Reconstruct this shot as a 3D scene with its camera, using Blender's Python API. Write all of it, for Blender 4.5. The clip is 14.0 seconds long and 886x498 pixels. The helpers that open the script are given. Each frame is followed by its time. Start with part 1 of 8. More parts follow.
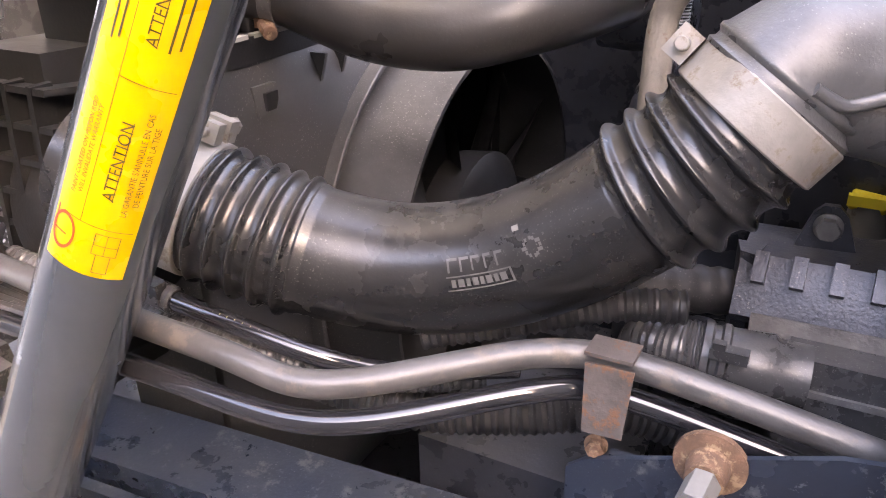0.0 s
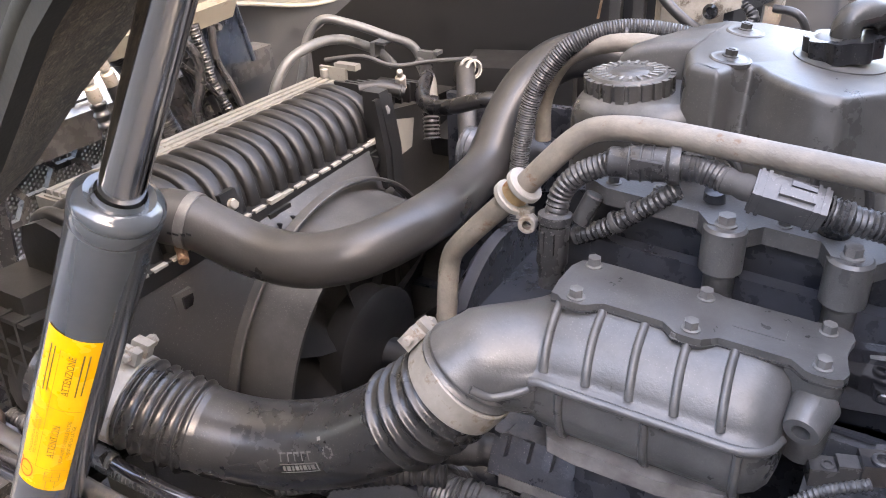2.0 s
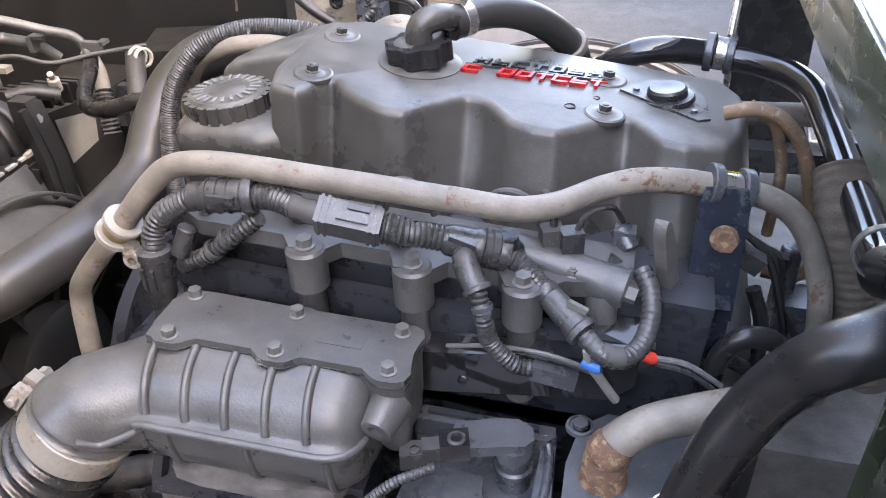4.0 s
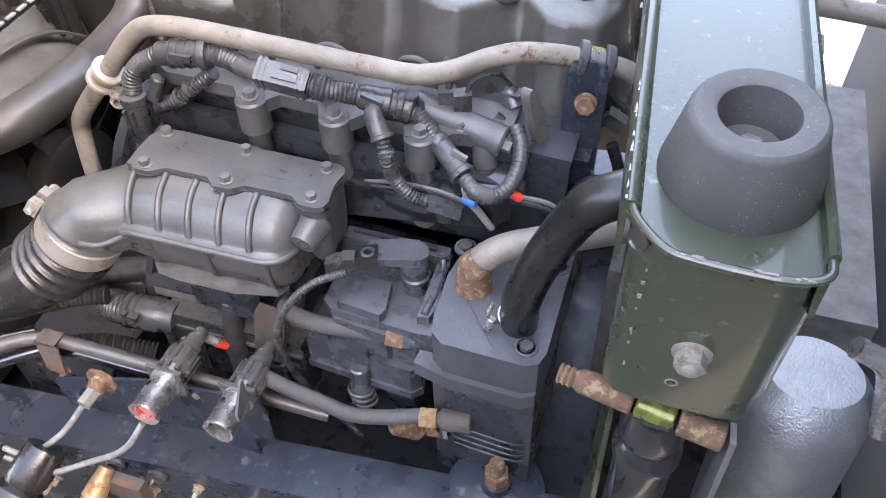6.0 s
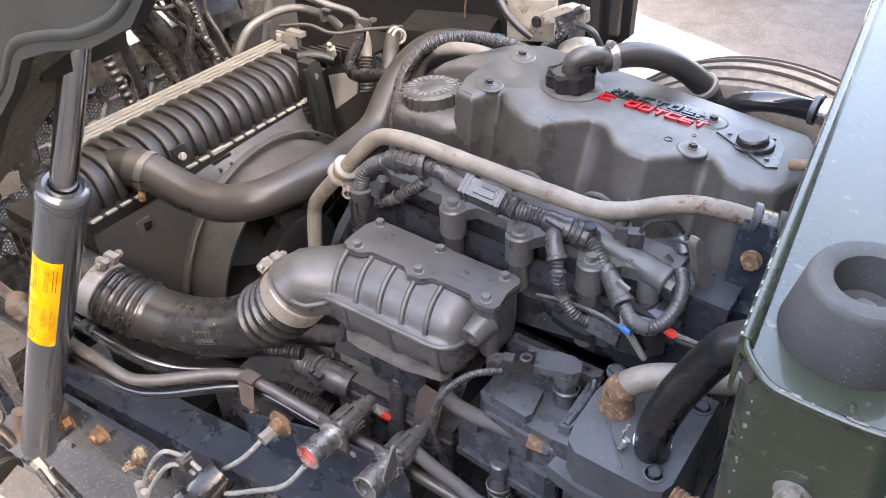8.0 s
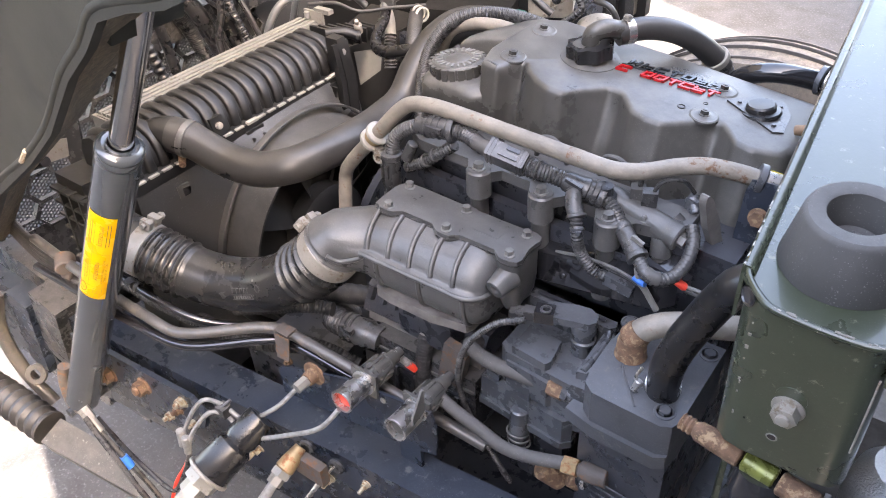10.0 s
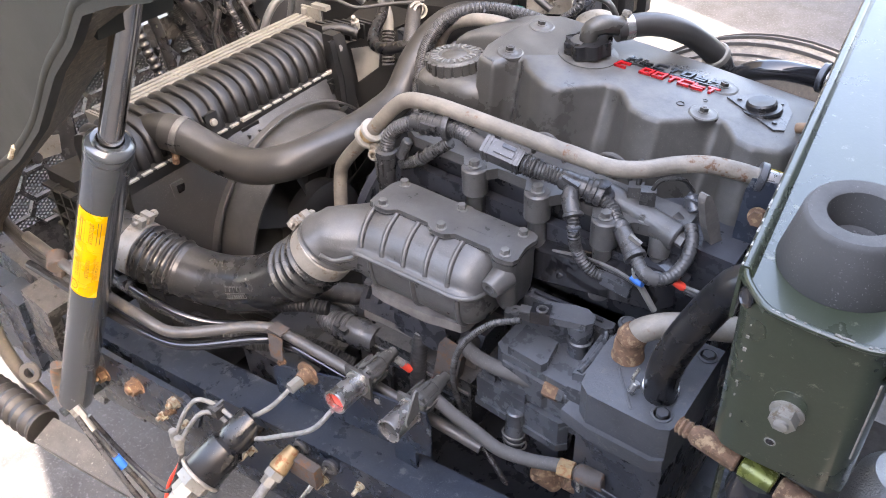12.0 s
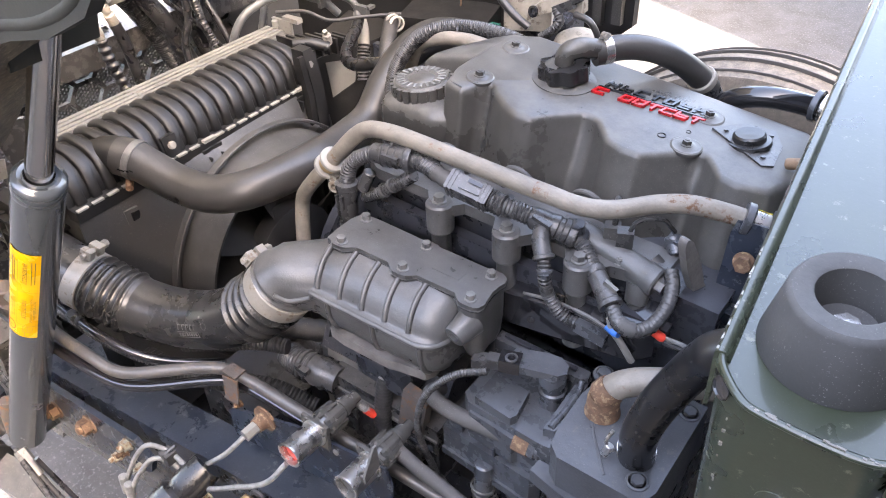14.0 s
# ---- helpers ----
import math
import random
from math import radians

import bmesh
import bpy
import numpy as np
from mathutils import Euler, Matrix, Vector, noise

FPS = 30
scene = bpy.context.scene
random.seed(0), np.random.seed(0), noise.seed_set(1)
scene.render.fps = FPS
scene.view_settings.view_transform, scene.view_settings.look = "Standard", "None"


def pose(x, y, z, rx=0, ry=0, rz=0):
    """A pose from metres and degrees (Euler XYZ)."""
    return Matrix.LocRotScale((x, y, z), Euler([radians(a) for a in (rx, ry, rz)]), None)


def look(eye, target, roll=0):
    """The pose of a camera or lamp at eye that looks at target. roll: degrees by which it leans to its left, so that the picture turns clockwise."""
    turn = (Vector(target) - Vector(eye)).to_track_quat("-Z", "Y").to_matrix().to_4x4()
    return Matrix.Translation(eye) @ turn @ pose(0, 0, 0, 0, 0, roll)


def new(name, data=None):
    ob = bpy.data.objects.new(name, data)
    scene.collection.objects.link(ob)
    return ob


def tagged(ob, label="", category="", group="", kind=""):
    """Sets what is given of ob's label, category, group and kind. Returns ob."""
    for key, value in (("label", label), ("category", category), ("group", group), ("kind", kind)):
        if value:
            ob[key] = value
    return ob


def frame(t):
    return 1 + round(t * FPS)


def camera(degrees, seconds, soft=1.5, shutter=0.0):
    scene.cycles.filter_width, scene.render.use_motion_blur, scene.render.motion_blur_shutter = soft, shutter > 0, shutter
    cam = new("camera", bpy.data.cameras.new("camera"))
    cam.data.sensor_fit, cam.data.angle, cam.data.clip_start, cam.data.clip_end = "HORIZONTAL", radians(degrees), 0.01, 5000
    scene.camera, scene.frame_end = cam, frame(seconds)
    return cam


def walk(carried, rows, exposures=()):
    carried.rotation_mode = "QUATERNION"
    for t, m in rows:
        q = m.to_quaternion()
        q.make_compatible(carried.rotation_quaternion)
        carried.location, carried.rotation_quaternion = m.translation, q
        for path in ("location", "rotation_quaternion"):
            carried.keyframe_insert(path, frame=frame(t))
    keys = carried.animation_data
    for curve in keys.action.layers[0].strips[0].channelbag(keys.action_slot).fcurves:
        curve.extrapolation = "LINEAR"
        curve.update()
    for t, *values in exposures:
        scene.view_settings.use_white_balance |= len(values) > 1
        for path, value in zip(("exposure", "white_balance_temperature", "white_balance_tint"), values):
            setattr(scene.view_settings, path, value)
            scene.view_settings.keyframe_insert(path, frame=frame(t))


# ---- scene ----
cam = camera(58.0, 14, 1.0)
PATH = [
    (0, (0.1, -0.144, 1.484), (-0.768, 1.433, 0.612), -1.3),
    (0.5, (0.12, -0.139, 1.52), (-0.76, 1.413, 0.617), -2.0),
    (1, (0.172, -0.131, 1.656), (-0.704, 1.395, 0.705), -1.9),
    (1.5, (0.279, -0.128, 1.764), (-0.615, 1.375, 0.793), -2.4),
    (2, (0.388, -0.167, 1.874), (-0.526, 1.326, 0.907), -2.5),
    (2.5, (0.507, -0.085, 1.889), (-0.421, 1.399, 0.922), -2.7),
    (3, (0.598, -0.056, 1.907), (-0.336, 1.419, 0.931), -2.8),
    (3.5, (0.606, -0.056, 1.953), (-0.164, 1.473, 0.917), -3.0),
    (4, (0.604, -0.05, 1.978), (0.146, 1.528, 0.837), -2.3),
    (4.2, (0.607, -0.06, 1.997), (0.193, 1.52, 0.842), -2.1),
    (6.3, (0.811, -0.167, 2.144), (0.319, 1.065, 0.647), -1.5),
    (6.5, (0.811, -0.166, 2.147), (0.218, 1.02, 0.651), -2.1),
    (7, (0.818, -0.171, 2.155), (-0.007, 0.99, 0.751), -2.7),
    (7.5, (0.861, -0.167, 2.148), (-0.09, 1.119, 0.949), -3.1),
    (8, (0.886, -0.256, 2.201), (-0.083, 1.016, 1.0), -3.2),
    (8.5, (0.918, -0.342, 2.238), (-0.057, 0.916, 1.026), -3.1),
    (9, (0.93, -0.362, 2.234), (-0.049, 0.888, 1.017), -3.3),
    (11.5, (0.916, -0.337, 2.203), (-0.067, 0.898, 0.975), -3.3),
    (12, (0.924, -0.335, 2.206), (-0.059, 0.902, 0.979), -3.3),
    (12.5, (0.925, -0.331, 2.202), (-0.056, 0.908, 0.977), -3.2),
    (13, (0.925, -0.318, 2.195), (-0.053, 0.923, 0.968), -3.1),
    (13.5, (0.915, -0.298, 2.181), (-0.063, 0.944, 0.956), -3.1),
    (14, (0.898, -0.205, 2.194), (-0.082, 1.033, 0.966), -3.1),
]
walk(cam, [(t, look(eye, target, roll)) for t, eye, target, roll in PATH],
     [(0.0, 4.95, 7800, 25), (1.0, 4.85, 7600, 20), (2.0, 4.65, 7600, 18), (3.0, 4.45, 7750, 17), (4.0, 4.7, 7750, 17), (6.5, 4.95, 8000, 17), (8.0, 4.70, 8000, 17), (14.0, 4.74, 7750, 17)])

# ---------------- world, sun, exposure ----------------
SUN_DIR = Vector((0.80, -0.32, 0.50)).normalized()   # towards the sun
world = bpy.data.worlds.new("sky")
scene.world = world
world.use_nodes = True
wn = world.node_tree
sky = wn.nodes.new("ShaderNodeTexSky")
sky.sky_type = 'NISHITA'
sky.sun_disc = False
sky.sun_elevation = math.asin(SUN_DIR.z)
sky.sun_rotation = math.atan2(SUN_DIR.x, SUN_DIR.y)
sky.air_density, sky.dust_density, sky.ozone_density = 0.9, 4.0, 0.6
wn.nodes["Background"].inputs["Strength"].default_value = 0.15
wn.links.new(sky.outputs[0], wn.nodes["Background"].inputs["Color"])
sun_data = bpy.data.lights.new("sun", 'SUN')
sun_data.energy, sun_data.angle, sun_data.color = 3.0, radians(0.6), (1.0, 0.95, 0.88)
sun_ob = new("sun", sun_data)
sun_ob.matrix_world = look(SUN_DIR * 20, (0, 0, 0))
scene.view_settings.exposure = 4.3


# ---------------- materials ----------------
def mat(name, color, rough=0.5, metal=0.0, var=0.25, scale=14.0, grain=220.0, bump=0.15, dust_toplit=0.0, dust_toplit_color=(0.30, 0.27, 0.23),
        spot=None, spot_amount=0.0, spot_scale=30.0, coat=0.0, streak=(1, 1, 1), grit=1.0):
    m = bpy.data.materials.new(name)
    m.use_nodes = True
    nt = m.node_tree
    N, L = nt.nodes, nt.links
    b = N["Principled BSDF"]
    tc = N.new("ShaderNodeTexCoord")
    mp = N.new("ShaderNodeMapping")
    mp.inputs["Scale"].default_value = streak
    L.new(tc.outputs["Object"], mp.inputs["Vector"])

    def nz(s, d=4.0, rg=0.6):
        n = N.new("ShaderNodeTexNoise")
        n.inputs["Scale"].default_value, n.inputs["Detail"].default_value, n.inputs["Roughness"].default_value = s, d, rg
        L.new(mp.outputs[0], n.inputs["Vector"])
        return n.outputs["Fac"]

    def ramp(src, lo, hi, a=0.0, z=1.0):
        r = N.new("ShaderNodeMapRange")
        r.inputs["From Min"].default_value, r.inputs["From Max"].default_value = lo, hi
        r.inputs["To Min"].default_value, r.inputs["To Max"].default_value = a, z
        L.new(src, r.inputs["Value"])
        return r.outputs[0]

    def mix(f, c1, c2):
        x = N.new("ShaderNodeMix")
        x.data_type = 'RGBA'
        for s, v in ((x.inputs[0], f), (x.inputs[6], c1), (x.inputs[7], c2)):
            if hasattr(v, "links"):
                L.new(v, s)
            elif isinstance(v, tuple):
                s.default_value = (*v, 1)
            else:
                s.default_value = v
        return x.outputs[2]
    big, small = nz(scale), nz(grain, 3.0)
    lo = tuple(c * (1 - var) for c in color)
    hi = tuple(min(1, c * (1 + var)) for c in color)
    col = mix(ramp(big, 0.3, 0.7), lo, hi)
    col = mix(ramp(small, 0.25, 0.75, 0.0, 0.35), col, tuple(c * (1 - var * 0.8) for c in color))
    rg = ramp(big, 0.3, 0.7, max(0.05, rough - 0.08), min(1, rough + 0.1))
    if spot:
        f = ramp(nz(spot_scale, 6.0, 0.7), 0.62 - spot_amount * 0.35, 0.70 - spot_amount * 0.3)
        col = mix(f, col, spot)
        rg2 = N.new("ShaderNodeMath")
        rg2.operation = 'MULTIPLY_ADD'
        L.new(f, rg2.inputs[0])
        rg2.inputs[1].default_value = 0.3
        L.new(rg, rg2.inputs[2])
        rg = rg2.outputs[0]
    # dust by upward normal; on some materials it also paints in light from above
    if dust_toplit > 0:
        g = N.new("ShaderNodeNewGeometry")
        sp = N.new("ShaderNodeSeparateXYZ")
        L.new(g.outputs["Normal"], sp.inputs[0])
        up = ramp(sp.outputs["Z"], -0.1, 0.9)
        pat = ramp(nz(scale * 2.3, 6.0, 0.75), 0.35, 0.75, 0.15, 1.0)
        mu = N.new("ShaderNodeMath")
        mu.operation = 'MULTIPLY'
        L.new(up, mu.inputs[0])
        L.new(pat, mu.inputs[1])
        m2 = N.new("ShaderNodeMath")
        m2.operation = 'MULTIPLY'
        L.new(mu.outputs[0], m2.inputs[0])
        m2.inputs[1].default_value = dust_toplit
        col = mix(m2.outputs[0], col, dust_toplit_color)
        specks = ramp(nz(520.0, 2.0, 0.5), 0.64, 0.70, 0.0, min(0.6, 0.2 + dust_toplit) * grit)
        gm_ = N.new("ShaderNodeMath")
        gm_.operation = 'MULTIPLY'
        L.new(specks, gm_.inputs[0])
        L.new(ramp(nz(scale * 0.9, 3.0, 0.6), 0.42, 0.62), gm_.inputs[1])
        col = mix(gm_.outputs[0], col, tuple(min(0.5, c * 1.5) for c in dust_toplit_color))
        rd = N.new("ShaderNodeMath")
        rd.operation = 'MULTIPLY_ADD'
        L.new(m2.outputs[0], rd.inputs[0])
        rd.inputs[1].default_value = 0.45
        L.new(rg, rd.inputs[2])
        rg = rd.outputs[0]
    L.new(col, b.inputs["Base Color"])
    L.new(rg, b.inputs["Roughness"])
    b.inputs["Metallic"].default_value = metal
    b.inputs["Coat Weight"].default_value = coat
    if bump > 0:
        bp = N.new("ShaderNodeBump")
        bp.inputs["Strength"].default_value, bp.inputs["Distance"].default_value = bump, 0.002
        L.new(small, bp.inputs["Height"])
        L.new(bp.outputs[0], b.inputs["Normal"])
    return m


M_RUBBER = mat("rubber", (0.018, 0.018, 0.019), 0.48, dust_toplit=0.12)
M_HOSE = mat("hose_satin", (0.030, 0.0285, 0.027), 0.33, var=0.25, scale=9, bump=0.10, dust_toplit=0.20, dust_toplit_color=(0.17, 0.16, 0.146), grit=0.3)
M_DUCT = mat("duct_plastic", (0.013, 0.013, 0.013), 0.26, var=0.25, grain=300, bump=0.08, dust_toplit=0.20, dust_toplit_color=(0.165, 0.154, 0.14))
# dust amount also lifts the blacks the way haze would
M_PLASTIC = mat("black_plastic", (0.032, 0.032, 0.033), 0.25, dust_toplit=0.32, dust_toplit_color=(0.22, 0.212, 0.20), scale=30)
M_TANK = mat("tank_plastic", (0.0085, 0.0085, 0.0087), 0.46, dust_toplit=0.06, dust_toplit_color=(0.15, 0.142, 0.13), grit=0.3)
M_SHROUD = mat("shroud_plastic", (0.033, 0.033, 0.0325), 0.40, dust_toplit=0.30, dust_toplit_color=(0.19, 0.184, 0.172), scale=8)
# dark base, lighter upward faces: dust plus painted skylight
M_CAST = mat("cast_painted", (0.087, 0.086, 0.084), 0.32, metal=0.22, var=0.3, scale=22, grain=330, bump=0.2, dust_toplit=0.16, dust_toplit_color=(0.18, 0.172, 0.16))
M_CASTDIRT = mat("dirty_cast", (0.16, 0.15, 0.14), 0.6, metal=0.3, var=0.4, scale=30, grain=200, bump=0.5)
M_RUSTLINE = mat("rusty_line", (0.20, 0.125, 0.075), 0.65, var=0.4, scale=40, grain=300, bump=0.4, spot=(0.30, 0.25, 0.18), spot_amount=0.2, spot_scale=70)
M_SLEEVE = mat("heat_sleeve", (0.12, 0.10, 0.08), 0.8, var=0.3, scale=60, grain=500, bump=0.7)
# real dust, set strong so tops look lit and sides shaded
M_COVER = mat("cover_plastic", (0.042, 0.040, 0.037), 0.25, var=0.35, scale=9, grain=500, bump=0.12, dust_toplit=0.56, dust_toplit_color=(0.205, 0.194, 0.172), grit=0.3)
M_BLOCK = mat("block_paint", (0.028, 0.030, 0.036), 0.28, var=0.4, scale=25, dust_toplit=0.08, dust_toplit_color=(0.14, 0.137, 0.134))
M_PUMP = mat("pump_paint", (0.080, 0.085, 0.094), 0.25, metal=0.35, var=0.28, scale=22, grain=260, bump=0.2, dust_toplit=0.16, dust_toplit_color=(0.19, 0.185, 0.175), spot=(0.13, 0.13, 0.125), spot_amount=0.04, spot_scale=90)
M_COMP = mat("compressor_paint", (0.058, 0.062, 0.070), 0.42, metal=0.1, var=0.3, scale=18, grain=240, bump=0.25, dust_toplit=0.22, dust_toplit_color=(0.15, 0.148, 0.142), spot=(0.11, 0.11, 0.105), spot_amount=0.08, spot_scale=60)
M_PIPE = mat("pipe_paint", (0.195, 0.172, 0.142), 0.5, var=0.35, scale=22, grain=240, bump=0.4, spot=(0.15, 0.095, 0.06), spot_amount=0.05, spot_scale=34)
M_PIPERUST = mat("pipe_rusty", (0.195, 0.168, 0.136), 0.55, var=0.32, scale=22, grain=240, bump=0.45, spot=(0.125, 0.062, 0.032), spot_amount=0.27, spot_scale=75)
M_STEELPIPE = mat("pipe_bare", (0.088, 0.084, 0.080), 0.36, metal=0.3, var=0.25, scale=25, spot=(0.14, 0.12, 0.10), spot_amount=0.2, spot_scale=40)
M_CLAMP = mat("clamp_band", (0.255, 0.235, 0.205), 0.45, metal=0.25, var=0.25, scale=30, grain=160, bump=0.25, spot=(0.2, 0.16, 0.12), spot_amount=0.2, spot_scale=60)
M_WHITE = mat("white_plastic", (0.28, 0.265, 0.235), 0.5, var=0.2, scale=30)
M_ALU = mat("aluminium", (0.235, 0.227, 0.207), 0.45, metal=0.45, var=0.18, scale=20, spot=(0.18, 0.16, 0.13), spot_amount=0.14, spot_scale=40)
M_ACPIPE = mat("ac_pipe", (0.088, 0.090, 0.090), 0.42, metal=0.3, var=0.2, scale=30, grain=200, bump=0.15, dust_toplit=0.15, dust_toplit_color=(0.19, 0.19, 0.185))
M_STEEL = mat("steel", (0.52, 0.50, 0.475), 0.27, metal=0.9, var=0.2, scale=40)
M_CHROME = mat("chrome", (0.62, 0.6, 0.57), 0.12, metal=1.0, var=0.1, bump=0.0)
M_ZINC = mat("zinc_yellow", (0.46, 0.41, 0.31), 0.4, metal=0.6, var=0.3, scale=40, spot=(0.25, 0.14, 0.07), spot_amount=0.3, spot_scale=60)
M_BOLT = mat("painted_bolt", (0.15, 0.147, 0.142), 0.35, metal=0.35, var=0.3, scale=60, dust_toplit=0.15)
M_RUST = mat("rust", (0.135, 0.074, 0.043), 0.85, var=0.45, scale=60, grain=350, bump=0.6, spot=(0.27, 0.18, 0.105), spot_amount=0.3, spot_scale=90)
M_RUSTPLATE = mat("rusty_plate", (0.072, 0.060, 0.053), 0.65, var=0.35, scale=50, bump=0.4, spot=(0.15, 0.075, 0.04), spot_amount=0.24, spot_scale=55)
M_BRASS = mat("brass_old", (0.34, 0.24, 0.13), 0.5, metal=0.5, var=0.3, scale=50, spot=(0.3, 0.13, 0.06), spot_amount=0.3, spot_scale=60)
M_RAIL = mat("rail_paint", (0.014, 0.020, 0.032), 0.26, var=0.3, scale=12, grain=260, dust_toplit=0.22, dust_toplit_color=(0.105, 0.115, 0.12), spot=(0.085, 0.095, 0.095), spot_amount=0.10, spot_scale=38)
M_GREEN = mat("green_paint", (0.034, 0.042, 0.025), 0.28, var=0.25, scale=10, grain=200, bump=0.05, coat=0.5, dust_toplit=0.10, dust_toplit_color=(0.09, 0.092, 0.085),
              spot=(0.15, 0.15, 0.11), spot_amount=0.03, spot_scale=70, grit=0.5)
M_COMB = mat("comb_paint", (0.036, 0.041, 0.054), 0.3, metal=0.3, var=0.3, scale=22, grain=260, bump=0.3, dust_toplit=0.25)
M_CONE = mat("buffer_rubber", (0.055, 0.053, 0.051), 0.7, var=0.15, scale=18, dust_toplit=0.3, dust_toplit_color=(0.2, 0.19, 0.18))
M_STRUT = mat("strut_paint", (0.050, 0.058, 0.066), 0.2, metal=0.2, var=0.1, bump=0.02, coat=0.6)
M_YELLOW = mat("yellow_label", (0.60, 0.325, 0.0), 0.3, var=0.06, bump=0.02)
M_INK = mat("label_ink", (0.05, 0.035, 0.01), 0.5, var=0.1, bump=0)
M_REDINK = mat("label_red", (0.62, 0.03, 0.012), 0.45, var=0.1, bump=0)
M_RED = mat("red_letters", (0.42, 0.010, 0.012), 0.28, var=0.1, bump=0.03)
M_SILVER = mat("silver_letters", (0.085, 0.087, 0.09), 0.3, metal=0.9, var=0.15, bump=0.02)
M_REDPLUG = mat("red_plug", (0.75, 0.06, 0.035), 0.45, var=0.1)
M_BLUE = mat("blue_clip", (0.02, 0.16, 0.55), 0.4, var=0.1)
M_YCLIP = mat("yellow_clip", (0.7, 0.55, 0.03), 0.4, var=0.15)
M_WIRE = mat("wire_sleeve", (0.19, 0.188, 0.18), 0.5, var=0.4, scale=90, grain=400, bump=0.5)
M_BEIGE = mat("cab_floor_paint", (0.185, 0.172, 0.142), 0.5, var=0.15, scale=6, spot=(0.15, 0.12, 0.085), spot_amount=0.14, spot_scale=24)
M_CABDARK = mat("cab_underside", (0.013, 0.0145, 0.0115), 0.62, var=0.35, scale=9, dust_toplit=0.05, dust_toplit_color=(0.12, 0.115, 0.09), grit=0.3)
M_MAT = mat("sound_mat", (0.115, 0.092, 0.066), 0.9, var=0.5, scale=40, grain=300, bump=0.9, spot=(0.20, 0.165, 0.12), spot_amount=0.25, spot_scale=160)
M_DIRTYCREAM = mat("dirty_cream", (0.30, 0.265, 0.215), 0.6, var=0.35, scale=24, grain=220, bump=0.4, dust_toplit=0.2, spot=(0.12, 0.095, 0.07), spot_amount=0.22, spot_scale=40)
M_PAPER = mat("paper_label", (0.205, 0.197, 0.178), 0.7, var=0.15, scale=20, spot=(0.21, 0.2, 0.18), spot_amount=0.2, spot_scale=40)
M_TYRE = mat("tyre", (0.045, 0.041, 0.037), 0.8, var=0.25, scale=20, dust_toplit=0.85, dust_toplit_color=(0.235, 0.205, 0.17))
M_BLACKGLOSS = mat("black_gloss", (0.016, 0.016, 0.018), 0.14, var=0.2, bump=0.0, coat=0.5)
M_HOSEBLACK = mat("black_rubber_hose", (0.010, 0.010, 0.011), 0.27, var=0.25, scale=20, bump=0.03, dust_toplit=0.12, dust_toplit_color=(0.12, 0.11, 0.1))
M_CONNECTOR = mat("connector_plastic", (0.085, 0.086, 0.088), 0.19, var=0.15, scale=40, dust_toplit=0.1)
M_ARM = mat("arm_paint", (0.045, 0.042, 0.037), 0.5, var=0.3, scale=14, grain=220, bump=0.3, dust_toplit=0.2, spot=(0.2, 0.19, 0.17), spot_amount=0.06, spot_scale=90)
M_GREYGLOSS = mat("grey_gloss", (0.15, 0.147, 0.14), 0.17, metal=0.6, var=0.3, scale=40, bump=0.03, dust_toplit=0.1)
M_TRUCK = mat("truck_dark", (0.034, 0.036, 0.039), 0.5, var=0.2, scale=3)
M_WHEEL = mat("wheel_white", (0.75, 0.76, 0.78), 0.4, var=0.1, scale=12)
M_VAN = mat("van_paint", (0.78, 0.79, 0.80), 0.35, var=0.04, scale=3, bump=0.02)
M_ASPHALT = mat("asphalt", (0.050, 0.052, 0.057), 0.9, var=0.45, scale=7, grain=120, bump=0.9, spot=(0.105, 0.108, 0.115), spot_amount=0.22, spot_scale=70)
M_ALUTANK = mat("air_tank", (0.33, 0.335, 0.34), 0.36, metal=0.8, var=0.2, scale=25, grain=330, bump=0.9)
M_CONC = mat("wall_grey", (0.13, 0.13, 0.13), 0.8, scale=2)


# ---------------- mesh helpers ----------------
def V(*a):
    return Vector(a[0]) if len(a) == 1 else Vector(a)


def frame_of(axis):
    z = Vector(axis).normalized()
    x = z.orthogonal() if abs(z.z) > 0.95 else z.cross(Vector((0, 0, 1)))
    x.normalize()
    return x, z.cross(x).normalized(), z


def place(at, axis=(0, 0, 1), up=None):
    """A matrix whose z runs along axis; up turns its x towards up."""
    x, y, z = frame_of(axis)
    if up is not None:
        x = Vector(up) - z * z.dot(Vector(up))
        x.normalize()
        y = z.cross(x)
    m = Matrix((x, y, z)).transposed().to_4x4()
    m.translation = Vector(at)
    return m


def spline(pts, step):
    P = [Vector(p) for p in pts]
    if len(P) == 2:
        n = max(1, int((P[1] - P[0]).length / step))
        return [P[0].lerp(P[1], i / n) for i in range(n + 1)]
    P = [P[0] * 2 - P[1]] + P + [P[-1] * 2 - P[-2]]
    out = []
    for i in range(1, len(P) - 2):
        a, b, c, d = P[i - 1:i + 3]
        n = max(2, int((c - b).length / step))
        ta = (b - a).length ** 0.5
        tb = (c - b).length ** 0.5
        tc = (d - c).length ** 0.5
        m1 = ((b - a) / ta - (c - a) / (ta + tb) + (c - b) / tb) * tb
        m2 = ((c - b) / tb - (d - b) / (tb + tc) + (d - c) / tc) * tb
        for k in range(n):
            t = k / n
            out.append((2 * t**3 - 3 * t**2 + 1) * b + (t**3 - 2 * t**2 + t) * m1 + (-2 * t**3 + 3 * t**2) * c + (t**3 - t**2) * m2)
    out.append(P[-2])
    return out


